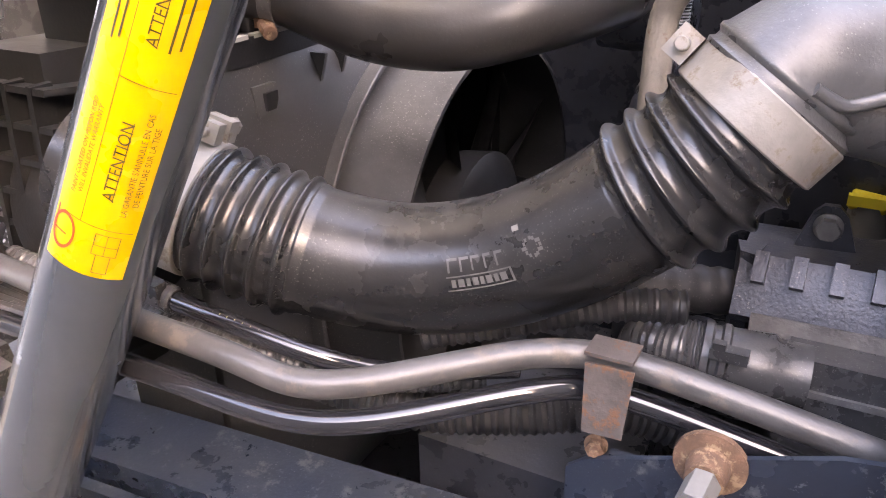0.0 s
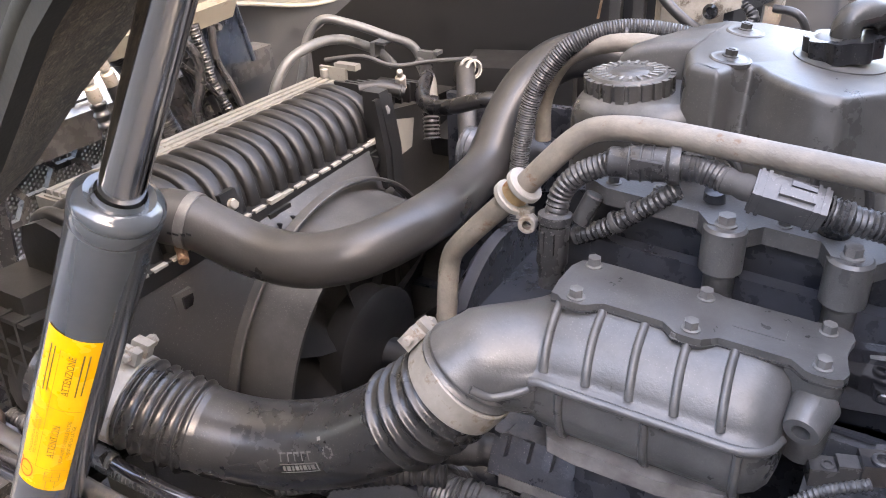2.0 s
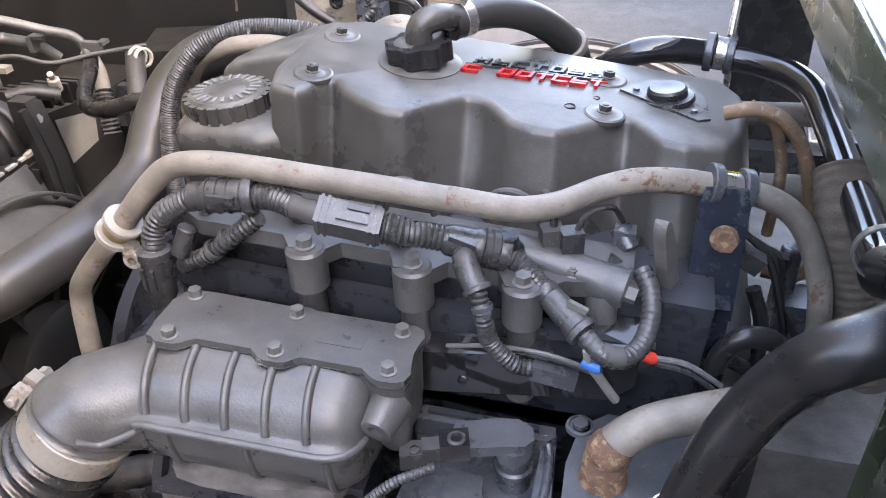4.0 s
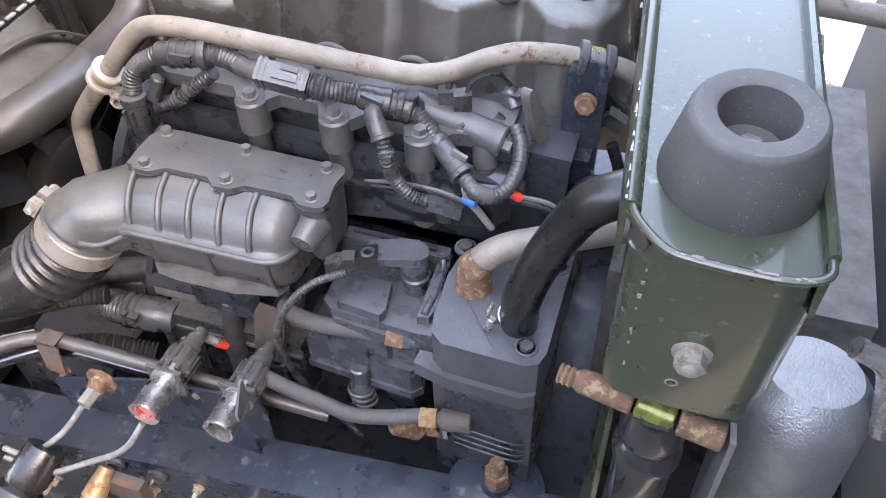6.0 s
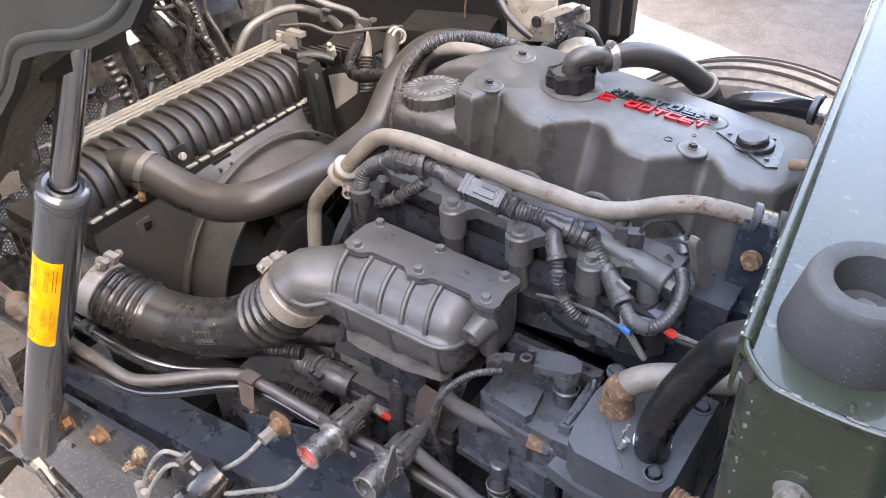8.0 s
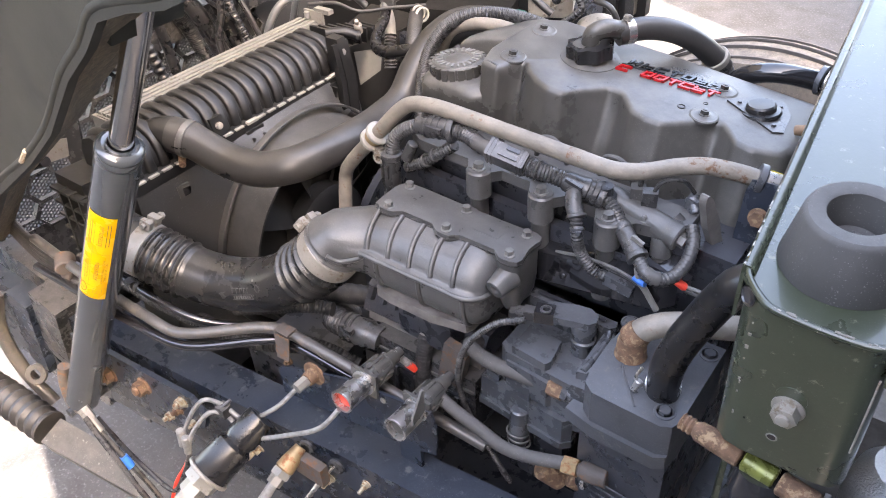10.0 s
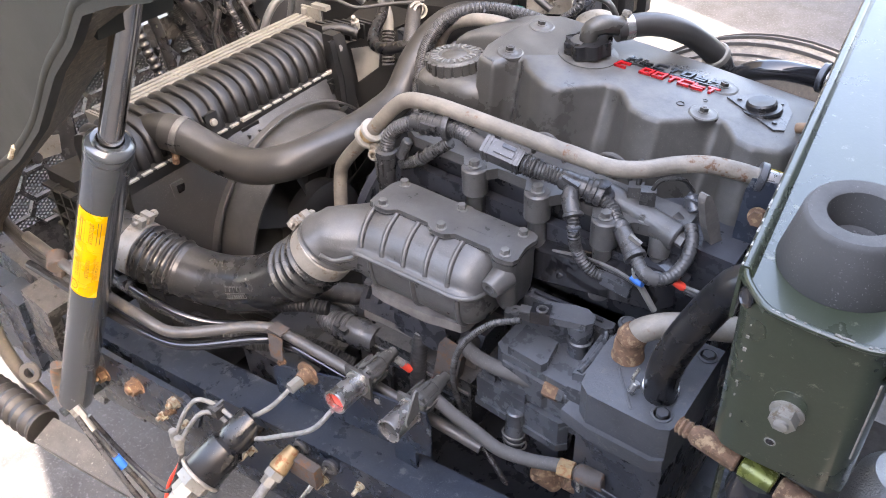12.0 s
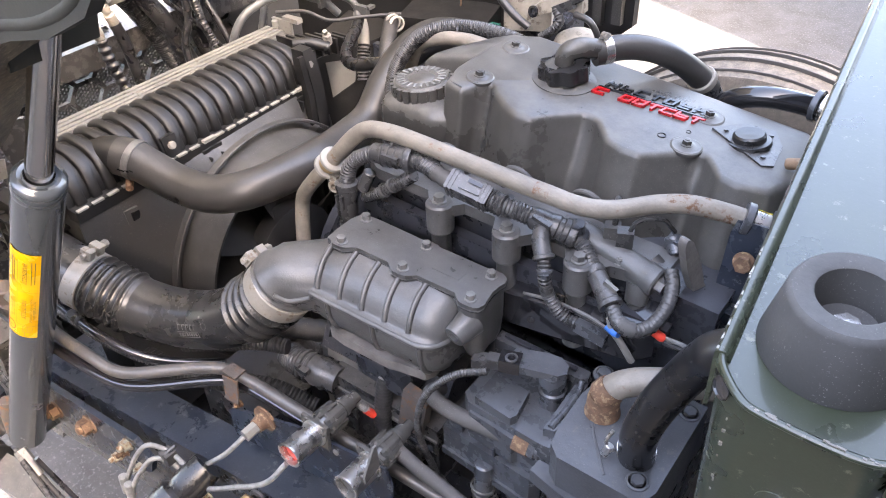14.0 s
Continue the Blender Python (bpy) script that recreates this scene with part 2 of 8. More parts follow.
def tube(pts, r, n=14, step=0.012, rfun=None, caps=True, bm=None):
    """A pipe through the points; rfun(metres along, whole length) scales the radius."""
    bm = bm or bmesh.new()
    C = spline(pts, step)
    T = [(C[min(i + 1, len(C) - 1)] - C[max(i - 1, 0)]).normalized() for i in range(len(C))]
    x = frame_of(T[0])[0]
    lens = [0.0]
    for i in range(1, len(C)):
        lens.append(lens[-1] + (C[i] - C[i - 1]).length)
    rings = []
    for c, t, s in zip(C, T, lens):
        x = (x - t * x.dot(t)).normalized()
        y = t.cross(x)
        rr = r * (rfun(s, lens[-1]) if rfun else 1.0)
        rings.append([bm.verts.new(c + rr * (math.cos(a) * x + math.sin(a) * y)) for a in (2 * math.pi * k / n for k in range(n))])
    for p, q in zip(rings, rings[1:]):
        for k in range(n):
            bm.faces.new((p[k], p[(k + 1) % n], q[(k + 1) % n], q[k]))
    if caps:
        bm.faces.new(rings[0][::-1])
        bm.faces.new(rings[-1])
    return bm


def corr(pitch, depth):
    return lambda s, w: 1.0 + depth * math.sin(2 * math.pi * s / pitch)


def lathe(m, profile, n=24, bm=None, closed=False):
    """Turns (height, radius) pairs about the z axis of the matrix m."""
    bm = bm or bmesh.new()
    rings = []
    for h, r in profile:
        if r < 1e-6:
            rings.append([bm.verts.new(m @ Vector((0, 0, h)))])
        else:
            rings.append([bm.verts.new(m @ Vector((r * math.cos(a), r * math.sin(a), h))) for a in (2 * math.pi * k / n for k in range(n))])
    pairs = list(zip(rings, rings[1:])) + ([(rings[-1], rings[0])] if closed else [])
    for p, q in pairs:
        for k in range(n):
            a, b, c, d = p[k % len(p)], p[(k + 1) % len(p)], q[(k + 1) % len(q)], q[k % len(q)]
            f = [v for i, v in enumerate((a, b, c, d)) if v not in (a, b, c, d)[:i]]
            if len(f) > 2:
                bm.faces.new(f)
    if not closed:
        for ring, flip in ((rings[0], True), (rings[-1], False)):
            if len(ring) > 2:
                bm.faces.new(ring[::-1] if flip else ring)
    return bm


def ring(m, r_in, r_out, h, n=24, bm=None):
    b = min(0.0015, h * 0.25, (r_out - r_in) * 0.3)
    return lathe(m, [(-h / 2, r_in), (-h / 2, r_out - b), (-h / 2 + b, r_out), (h / 2 - b, r_out), (h / 2, r_out - b), (h / 2, r_in)], n, bm, closed=True)


def rod(a, b, r, n=16, chamfer=0.0, bm=None):
    a, b = Vector(a), Vector(b)
    h = (b - a).length
    m = place(a, b - a)
    c = chamfer
    prof = [(0, r - c), (c, r), (h - c, r), (h, r - c)] if c > 0 else [(0, r), (h, r)]
    return lathe(m, prof, n, bm)


def prism(poly, h, m=Matrix(), bevel=0.0, seg=2, bm=None, taper=1.0):
    """Extrudes a flat outline (counter-clockwise x, y) along z of m."""
    w = bmesh.new()
    cx = sum(p[0] for p in poly) / len(poly)
    cy = sum(p[1] for p in poly) / len(poly)
    lo = [w.verts.new((x, y, 0)) for x, y in poly]
    hi = [w.verts.new((cx + (x - cx) * taper, cy + (y - cy) * taper, h)) for x, y in poly]
    w.faces.new(lo[::-1])
    w.faces.new(hi)
    k = len(poly)
    for i in range(k):
        w.faces.new((lo[i], lo[(i + 1) % k], hi[(i + 1) % k], hi[i]))
    if bevel > 0:
        es = [e for e in w.edges if len(e.link_faces) == 2 and e.calc_face_angle(0) > 0.4]
        bmesh.ops.bevel(w, geom=es, offset=bevel, segments=seg, affect='EDGES', clamp_overlap=True)
    w.transform(m)
    return merge(bm, w) if bm else w


def merge(bm, other):
    me = bpy.data.meshes.new("tmp")
    other.to_mesh(me)
    other.free()
    bm.from_mesh(me)
    bpy.data.meshes.remove(me)
    return bm


def box(c, s, bevel=0.004, m=None, bm=None, seg=2):
    """A box with its middle at c and sizes s, turned by m about c."""
    x, y, z = s[0] / 2, s[1] / 2, s[2] / 2
    mm = Matrix.Translation(c) @ (m or Matrix()) @ Matrix.Translation((0, 0, -z))
    return prism([(-x, -y), (x, -y), (x, y), (-x, y)], s[2], mm, min(bevel, 0.45 * min(s)), seg, bm)


def hexa(m, across, h, bm=None):
    r = across / 2 / math.cos(math.pi / 6)
    return prism([(r * math.cos(math.pi / 3 * k), r * math.sin(math.pi / 3 * k)) for k in range(6)], h, m, h * 0.12, 1, bm)


def loft(sections, bm=None, caps=True):
    bm = bm or bmesh.new()
    R = [[bm.verts.new(p) for p in s] for s in sections]
    n = len(R[0])
    for p, q in zip(R, R[1:]):
        for k in range(n):
            bm.faces.new((p[k], p[(k + 1) % n], q[(k + 1) % n], q[k]))
    if caps:
        bm.faces.new(R[0][::-1])
        bm.faces.new(R[-1])
    return bm


# ---------------- things and parts ----------------
BASE = {}
SEAT = {}


def seated(move=(0, 0, 0), scale=1.0, about=(0, 0, 0)):
    """How an assembly, drawn in its own coordinates, sits in the bay: scaled about a point, then moved."""
    return Matrix.Translation(move) @ Matrix.Translation(about) @ Matrix.Scale(scale, 4) @ Matrix.Translation(-Vector(about))


def thing(name, at, label, category, group="", kind="", seat=None):
    ob = new(name)
    ob.empty_display_size = 0.02
    if seat is not None:
        at = seat @ Vector(at)
        SEAT[ob.name] = seat
    ob.location = at
    BASE[ob.name] = Vector(at)
    return tagged(ob, label, category, group, kind)


def mesh_of(name, bm, material, shift, sharp=0.6):
    bm.transform(Matrix.Translation(-Vector(shift)))
    bmesh.ops.recalc_face_normals(bm, faces=bm.faces)
    for f in bm.faces:
        f.smooth = True
    for e in bm.edges:
        if len(e.link_faces) != 2 or e.calc_face_angle(0) > sharp:
            e.smooth = False
    me = bpy.data.meshes.new(name)
    bm.to_mesh(me)
    bm.free()
    me.materials.append(material)
    return me


def part(name, bm, material, parent, label="", sharp=0.6):
    base = BASE[parent.name]
    if parent.name in SEAT:
        bm.transform(SEAT[parent.name])
    ob = new(name, mesh_of(name, bm, material, base, sharp))
    ob.parent = parent
    BASE[ob.name] = base
    if parent.name in SEAT:
        SEAT[ob.name] = SEAT[parent.name]
    return tagged(ob, label)


def solo(name, bm, material, at, label, category, group="", kind="", sharp=0.6):
    ob = new(name, mesh_of(name, bm, material, at, sharp))
    ob.location = at
    BASE[ob.name] = Vector(at)
    return tagged(ob, label, category, group, kind)


def bolt(parent, at, axis, size=0.013, material=None, name="bolt", washer=1.45, h=None, label="", stud=0.0):
    """A flanged hexagon head; stud: a thread end past the nut."""
    m = place(at, axis)
    h = h or size * 0.6
    bm = lathe(m, [(0, size * washer * 0.5), (size * 0.12, size * washer * 0.5), (size * 0.2, size * 0.5)], 20)
    hexa(m @ Matrix.Translation((0, 0, size * 0.14)), size, h, bm)
    if stud:
        lathe(m, [(h, size * 0.3), (h + stud * 0.9, size * 0.3), (h + stud, size * 0.24)], 12, bm)
    return part(name, bm, material or M_BOLT, parent, label)


def text_mesh(body, size, m, depth=0.0004, align='CENTER'):
    cu = bpy.data.curves.new("writing", 'FONT')
    cu.body, cu.size, cu.extrude, cu.align_x, cu.align_y, cu.resolution_u = body, size, depth, align, 'CENTER', 3
    ob = bpy.data.objects.new("writing", cu)
    scene.collection.objects.link(ob)
    bpy.context.view_layer.update()
    me = bpy.data.meshes.new_from_object(ob.evaluated_get(bpy.context.evaluated_depsgraph_get()))
    bm = bmesh.new()
    bm.from_mesh(me)
    bpy.data.objects.remove(ob)
    bpy.data.curves.remove(cu)
    bpy.data.meshes.remove(me)
    bm.transform(m)
    return bm

# ---------------- ground and surroundings ----------------
g = bmesh.new()
bmesh.ops.create_grid(g, x_segments=2, y_segments=2, size=60)
solo("ground", g, M_ASPHALT, (0, 0, 0), "grey weathered asphalt yard", "ground", kind="structure")


# ---------------- frame rail ----------------
def rail_at(x, dy=0.0, z=0.98):
    """A point on the rail's upper outer edge, which runs slightly inwards to the rear."""
    return Vector((x, 0.262 + 0.083 * x + dy, z))


RAIL_OUT = Vector((0.083, -1, 0)).normalized()


def chassis_rail(name, side, shift):
    th, w, h = 0.008, 0.085, 0.26
    prof = [(0, 0), (w, 0), (w, -th), (th, -th), (th, -h + th), (w, -h + th), (w, -h), (0, -h)]
    bm = bmesh.new()
    secs = []
    for x in (-1.25, 2.6):
        secs.append([rail_at(x) + Vector((0, shift + side * a, b)) for a, b in prof])
    loft(secs, bm)
    es = [e for e in bm.edges if e.calc_face_angle(0) > 0.5 and abs((e.verts[0].co - e.verts[1].co).normalized().x) > 0.9]
    bmesh.ops.bevel(bm, geom=es, offset=0.004, segments=2, affect='EDGES')
    r = thing(name, rail_at(0, shift, 0.7), "dark blue-black painted steel chassis rail with bolts", "chassis rail", "chassis rails")
    part("rail_channel", bm, M_RAIL, r)
    return r


rail_near = chassis_rail("chassis_rail", 1, 0)
chassis_rail("chassis_rail", -1, 0.92)
for x, dz, sz in ((0.204, -0.04, 0.014), (0.30, -0.045, 0.014), (0.11, -0.085, 0.016)):
    bolt(rail_near, rail_at(x, 0, 0.97 + dz), RAIL_OUT, sz, M_ZINC, stud=0.018, label="zinc-plated stud and nut")
for x, dz in ((0.16, -0.09), (0.25, -0.10), (0.33, -0.105), (0.40, -0.10), (0.245, -0.055), (0.36, -0.06), (0.45, -0.06), (0.50, -0.1), (0.1, -0.045)):
    part("rail_hole", lathe(place(rail_at(x, 0.0012, 0.97 + dz), RAIL_OUT), [(0, 0.0), (0.0014, 0.0058), (0.002, 0.006), (0.003, 0.0052), (0.0022, 0.0)], 14), M_BLACKGLOSS, rail_near)

# side plate with the strut's foot, bolted to the rail
pl = thing("strut_bracket", (-0.40, 0.20, 0.80), "black steel bracket plate with rusty bolts on the chassis rail", "bracket")
poly = [(-0.64, 0.80), (-0.30, 0.835), (-0.19, 0.90), (-0.17, 0.945), (-0.21, 0.985), (-0.52, 0.965), (-0.64, 0.95)]
mpl = Matrix(((1, 0, 0, 0), (0.03, 0, -1, 0.222), (0, 1, 0, 0), (0, 0, 0, 1)))
part("plate", prism(poly, 0.012, mpl, 0.003), M_RAIL, pl)
for (x, z), mt, sz in (((-0.514, 0.885), M_RUST, 0.03), ((-0.377, 0.925), M_RUST, 0.032), ((-0.24, 0.955), M_ZINC, 0.022), ((-0.265, 0.915), M_RUST, 0.018), ((-0.31, 0.868), M_ZINC, 0.018), ((-0.22, 0.90), M_ZINC, 0.016)):
    bolt(pl, (x, 0.212 + 0.03 * x, z), (0, -1, 0.1), sz, mt, stud=0.012, label="rusty hexagon bolt" if mt is M_RUST else "zinc-plated bolt")
for x, z in ((-0.45, 0.955), (-0.42, 0.90), (-0.40, 0.87), (-0.335, 0.95), (-0.31, 0.905), (-0.46, 0.87)):
    part("plate_hole", lathe(place((x, 0.2085 + 0.03 * x, z), (0, -1, 0)), [(0, 0.0), (0.0012, 0.006), (0.002, 0.0062), (0.0025, 0.005), (0.0015, 0.0)], 14), M_BLACKGLOSS, pl)


# ---------------- gas strut of the cab ----------------
def strut_at(z):
    return Vector((-0.3416 + 0.5379 * (z - 1.25), 0.1751 + 0.0945 * (z - 1.25), z))


SD = (strut_at(2) - strut_at(1)).normalized()
st = thing("gas_strut", strut_at(0.80), "dark grey gas strut with chrome rod and yellow warning label", "gas strut")
L0 = (strut_at(1.590) - strut_at(0.815)).length
part("cylinder", lathe(place(strut_at(0.815), SD), [(0, 0.014), (0.004, 0.031), (0.012, 0.0375), (L0 - 0.02, 0.0375), (L0 - 0.012, 0.0378)], 48), M_STRUT, st)
part("collar", lathe(place(strut_at(1.580), SD), [(0, 0.0375), (0.003, 0.0386), (0.012, 0.0390), (0.015, 0.0382), (0.018, 0.0394), (0.023, 0.0388), (0.028, 0.0352), (0.031, 0.029), (0.029, 0.0235), (0.033, 0.0215), (0.02, 0.0195)], 48), M_STRUT, st)
part("piston_rod", rod(strut_at(1.585), strut_at(1.90), 0.0192, 40), M_CHROME, st, "polished chrome piston rod")
part("foot", merge(lathe(place(strut_at(0.815), -SD), [(-0.01, 0.022), (0.0, 0.024), (0.02, 0.022), (0.035, 0.015), (0.037, 0)], 24), rod(strut_at(0.79) + Vector((0, -0.035, 0)), strut_at(0.79) + Vector((0, 0.085, 0)), 0.012, 16)), M_STRUT, st)

# the label is a thin sleeve piece on the cylinder, facing the yard
lab_lo, lab_hi, RL = 1.2585, 1.4785, 0.0379
LABEL_DIR = Vector((0.46, -0.885, 0)).normalized()


def on_label(u, v, lift=0.0):
    """u: metres round the cylinder (right is plus), v: metres along it from the label's lower end."""
    xx = (LABEL_DIR - SD * SD.dot(LABEL_DIR)).normalized()
    yy = SD.cross(xx)
    a = u / RL
    return strut_at(lab_lo) + SD * v + (RL + lift) * (math.cos(a) * xx + math.sin(a) * yy)


LAB_LEN = (strut_at(lab_hi) - strut_at(lab_lo)).length
LAB_W = 0.0268


def label_patch(u0, u1, v0, v1, lift, nu=10):
    bm = bmesh.new()
    rows = []
    for v in (v0, v1):
        rows.append([bm.verts.new(on_label(u0 + (u1 - u0) * k / nu, v, lift)) for k in range(nu + 1)])
    for k in range(nu):
        bm.faces.new((rows[0][k], rows[0][k + 1], rows[1][k + 1], rows[1][k]))
    return bm


lab = part("label", label_patch(-LAB_W, LAB_W, 0, LAB_LEN, 0.0004, 24), M_YELLOW, st, "yellow printed warning label")


def label_text(body, u, v, size, mt=M_INK, nm="lettering"):
    bm = text_mesh(body, size, Matrix(), 0.0)
    for w in bm.verts:
        w.co = on_label(u - w.co.y, v + w.co.x, 0.0009)
    part(nm, bm, mt, lab, sharp=3.0)


for k, word in enumerate(("ATTENTION", "ATTENZIONE")):
    v = 0.091 + 0.107 * k
    label_text(word, 0.0050, v, 0.0102 if k == 0 else 0.0096)
    part("underline", label_patch(0.0072, 0.0077, v - 0.029, v + 0.029, 0.0008, 2), M_INK, lab)
    if k == 0:
        label_text("LA GARANTIE S'ANNULLE EN CAS", 0.0155, v, 0.0050)
        label_text("DE PEINTURE SUR LA TIGE", 0.0208, v, 0.0050)
        label_text("PAINT COATED ON PISTON ROD", -0.0165, v, 0.0045)
        label_text("WILL INVALIDATE WARRANTY", -0.0118, v, 0.0045)
    else:
        for q_, u in enumerate((-0.0180, -0.0135, 0.0135, 0.0185)):
            part("small_print", label_patch(u, u + 0.0013, v - 0.036 + 0.003 * q_, v + 0.034, 0.0008, 2), M_INK, lab)
part("rule", label_patch(-0.0071, LAB_W * 0.9, 0.1445, 0.1450, 0.0008, 16), M_INK, lab)
part("rule", label_patch(-0.0190, LAB_W * 0.9, 0.0400, 0.0405, 0.0008, 16), M_INK, lab)
for u0, u1, v0, v1 in ((0.0035, 0.0040, 0.019, 0.036), (0.0180, 0.0185, 0.019, 0.036), (0.0035, 0.0185, 0.0355, 0.036), (0.0065, 0.0070, 0.004, 0.019), (0.0150, 0.0155, 0.004, 0.019), (0.0035, 0.0185, 0.019, 0.0195), (0.0065, 0.0155, 0.004, 0.0045), (0.0035, 0.0185, 0.0265, 0.027), (0.0107, 0.0111, 0.019, 0.036), (-0.0073, -0.0069, 0.040, LAB_LEN * 0.92)):
    part("pictogram_line", label_patch(u0, u1, v0, v1, 0.0008, 6), M_INK, lab)
bm = bmesh.new()
for k in range(24):
    a0, a1 = 2 * math.pi * k / 24, 2 * math.pi * (k + 1) / 24
    bm.faces.new([bm.verts.new(on_label(-0.0170 + r * math.cos(a) * 0.75, 0.026 + r * math.sin(a) * 1.25, 0.0009)) for r, a in ((0.0096, a0), (0.0116, a0), (0.0116, a1), (0.0096, a1))])
merge(bm, label_patch(-0.0235, -0.014, 0.0235, 0.0247, 0.0009, 4))
merge(bm, label_patch(-0.0245, -0.0233, 0.020, 0.042, 0.0009, 2))
part("red_sign", bm, M_REDINK, lab, "red warning sign")


# ---------------- intake duct ----------------
DP = [V(-0.50, 0.293, 1.256), V(-0.43, 0.311, 1.230), V(-0.398, 0.319, 1.218), V(-0.30, 0.345, 1.186), V(-0.225, 0.372, 1.172), V(-0.149, 0.396, 1.184), V(-0.09, 0.407, 1.213), V(-0.037, 0.416, 1.252), V(0.0, 0.425, 1.284), V(0.034, 0.437, 1.322), V(0.060, 0.452, 1.362)]
DC = spline(DP, 0.002)
DL = [0.0]
for a, b in zip(DC, DC[1:]):
    DL.append(DL[-1] + (b - a).length)


def along(s):
    i = min(range(len(DL)), key=lambda k: abs(DL[k] - s))
    t = (DC[min(i + 1, len(DC) - 1)] - DC[max(i - 1, 0)]).normalized()
    return DC[i], t


def s_near(p):
    return DL[min(range(len(DC)), key=lambda k: (DC[k] - Vector(p)).length)]


S_CL1, S_CL2 = s_near((-0.402, 0.318, 1.220)), s_near((0.034, 0.437, 1.322))
S_B1, S_B2 = s_near((-0.300, 0.345, 1.186)), s_near((-0.040, 0.415, 1.250))


def bellows(k, count):
    """Thin raised ridges between flat valleys; k runs from 0 to 1."""
    p = math.cos(2 * math.pi * (k * count - 0.5))
    return max(0.0, p) ** 1.6 - 0.25 * max(0.0, -p)


def duct_r(s, w):
    if s < S_CL1 + 0.017:
        return 1.03
    if s < S_B1:
        return 1.04 + 0.085 * bellows((s - S_CL1 - 0.017) / (S_B1 - S_CL1 - 0.017), 5)
    if s < S_B1 + 0.008:
        return 1.04 - 0.04 * (s - S_B1) / 0.008
    if s < S_B2:
        return 1.0
    if s < S_CL2 - 0.016:
        return 1.02 + 0.11 * bellows((s - S_B2) / (S_CL2 - 0.016 - S_B2), 4)
    return 1.02


duct = thing("intake_duct", (-0.11, 0.35, 1.18), "black moulded plastic intake duct with bellows ends and raised lettering", "intake duct")
part("bent_pipe", tube([DC[i] for i in range(len(DC)) if DL[i] < S_CL2 + 0.012], 0.056, 40, 0.002, duct_r), M_DUCT, duct, sharp=1.2)
for nm, s in (("front_clamp", S_CL1), ("rear_clamp", S_CL2)):
    c, t = along(s)
    cl = part(nm, ring(place(c, t), 0.057, 0.0615, 0.032, 48), M_CLAMP, duct, "pale zinc band clamp")
    upv = (Vector((0, 0.25, 1)) - t * t.dot(Vector((0, 0.25, 1)))).normalized()
    side = t.cross(upv)
    c2 = c + upv * 0.070
    mm = place(c2, side, up=t)
    bm = box((0, 0, 0), (0.024, 0.020, 0.018), 0.004)
    bm.transform(mm @ Matrix.Translation((0, 0, -0.012)))
    b2 = box((0, 0, 0), (0.024, 0.018, 0.014), 0.004)
    b2.transform(mm @ Matrix.Translation((0, 0, 0.014)))
    merge(bm, b2)
    rod(c2 - side * 0.034, c2 + side * 0.03, 0.0055, 12, 0.001, bm)
    rod(c2 - side * 0.04, c2 - side * 0.028, 0.0085, 6, 0.001, bm)
    part("tightening_screw", bm, M_CLAMP, cl)

# raised marks on the duct: maker's plate bars, part number frame, round date mark


def on_duct(s, ang, lift):
    c, t = along(s)
    x = Vector((0.15, -0.75, 0.62))
    x = (x - t * t.dot(x)).normalized()
    y = t.cross(x)
    ang = 0.22 - ang
    return c + (0.056 + lift) * (math.cos(ang) * x + math.sin(ang) * y)


def duct_patch(s0, s1, a0, a1, lift=0.0008):
    bm = bmesh.new()
    G = [[bm.verts.new(on_duct(s0 + (s1 - s0) * i / 6, a0 + (a1 - a0) * j / 3, lift)) for j in range(4)] for i in range(7)]
    for i in range(6):
        for j in range(3):
            bm.faces.new((G[i][j], G[i + 1][j], G[i + 1][j + 1], G[i][j + 1]))
    return bm


# same black plastic; the paler colour paints in the light the raised edges catch
M_MARK_LIT = mat("raised_mark_lit", (0.10, 0.097, 0.092), 0.3, var=0.2, bump=0)
S_T = s_near((-0.150, 0.396, 1.184))
for i in range(5):
    part("raised_letter_bar", duct_patch(S_T - 0.026 + 0.0125 * i, S_T - 0.0165 + 0.0125 * i, 0.06, 0.10), M_MARK_LIT, duct)
    part("raised_letter_bar", duct_patch(S_T - 0.026 + 0.0125 * i, S_T - 0.024 + 0.0125 * i, -0.10, 0.10), M_MARK_LIT, duct)
for s0, s1, a0, a1 in ((-0.028, 0.036, -0.36, -0.34), (-0.028, 0.036, -0.17, -0.15), (-0.028, -0.0268, -0.36, -0.15), (0.0348, 0.036, -0.36, -0.15)):
    part("number_frame", duct_patch(S_T + s0, S_T + s1, a0, a1), M_MARK_LIT, duct)
for i in range(8):
    part("number_bar", duct_patch(S_T - 0.024 + 0.007 * i, S_T - 0.019 + 0.007 * i, -0.31, -0.20, 0.0006), M_MARK_LIT, duct)
for i in range(12):
    a = 2 * math.pi * i / 12
    part("date_mark", duct_patch(S_T + 0.058 + 0.0065 * math.cos(a), S_T + 0.0605 + 0.0065 * math.cos(a), 0.12 * math.sin(a) - 0.02, 0.12 * math.sin(a) + 0.03), M_MARK_LIT, duct)
part("chalk_mark", duct_patch(S_T + 0.046, S_T + 0.0535, 0.28, 0.36, 0.0006), M_PAPER, duct, "small white paint mark")

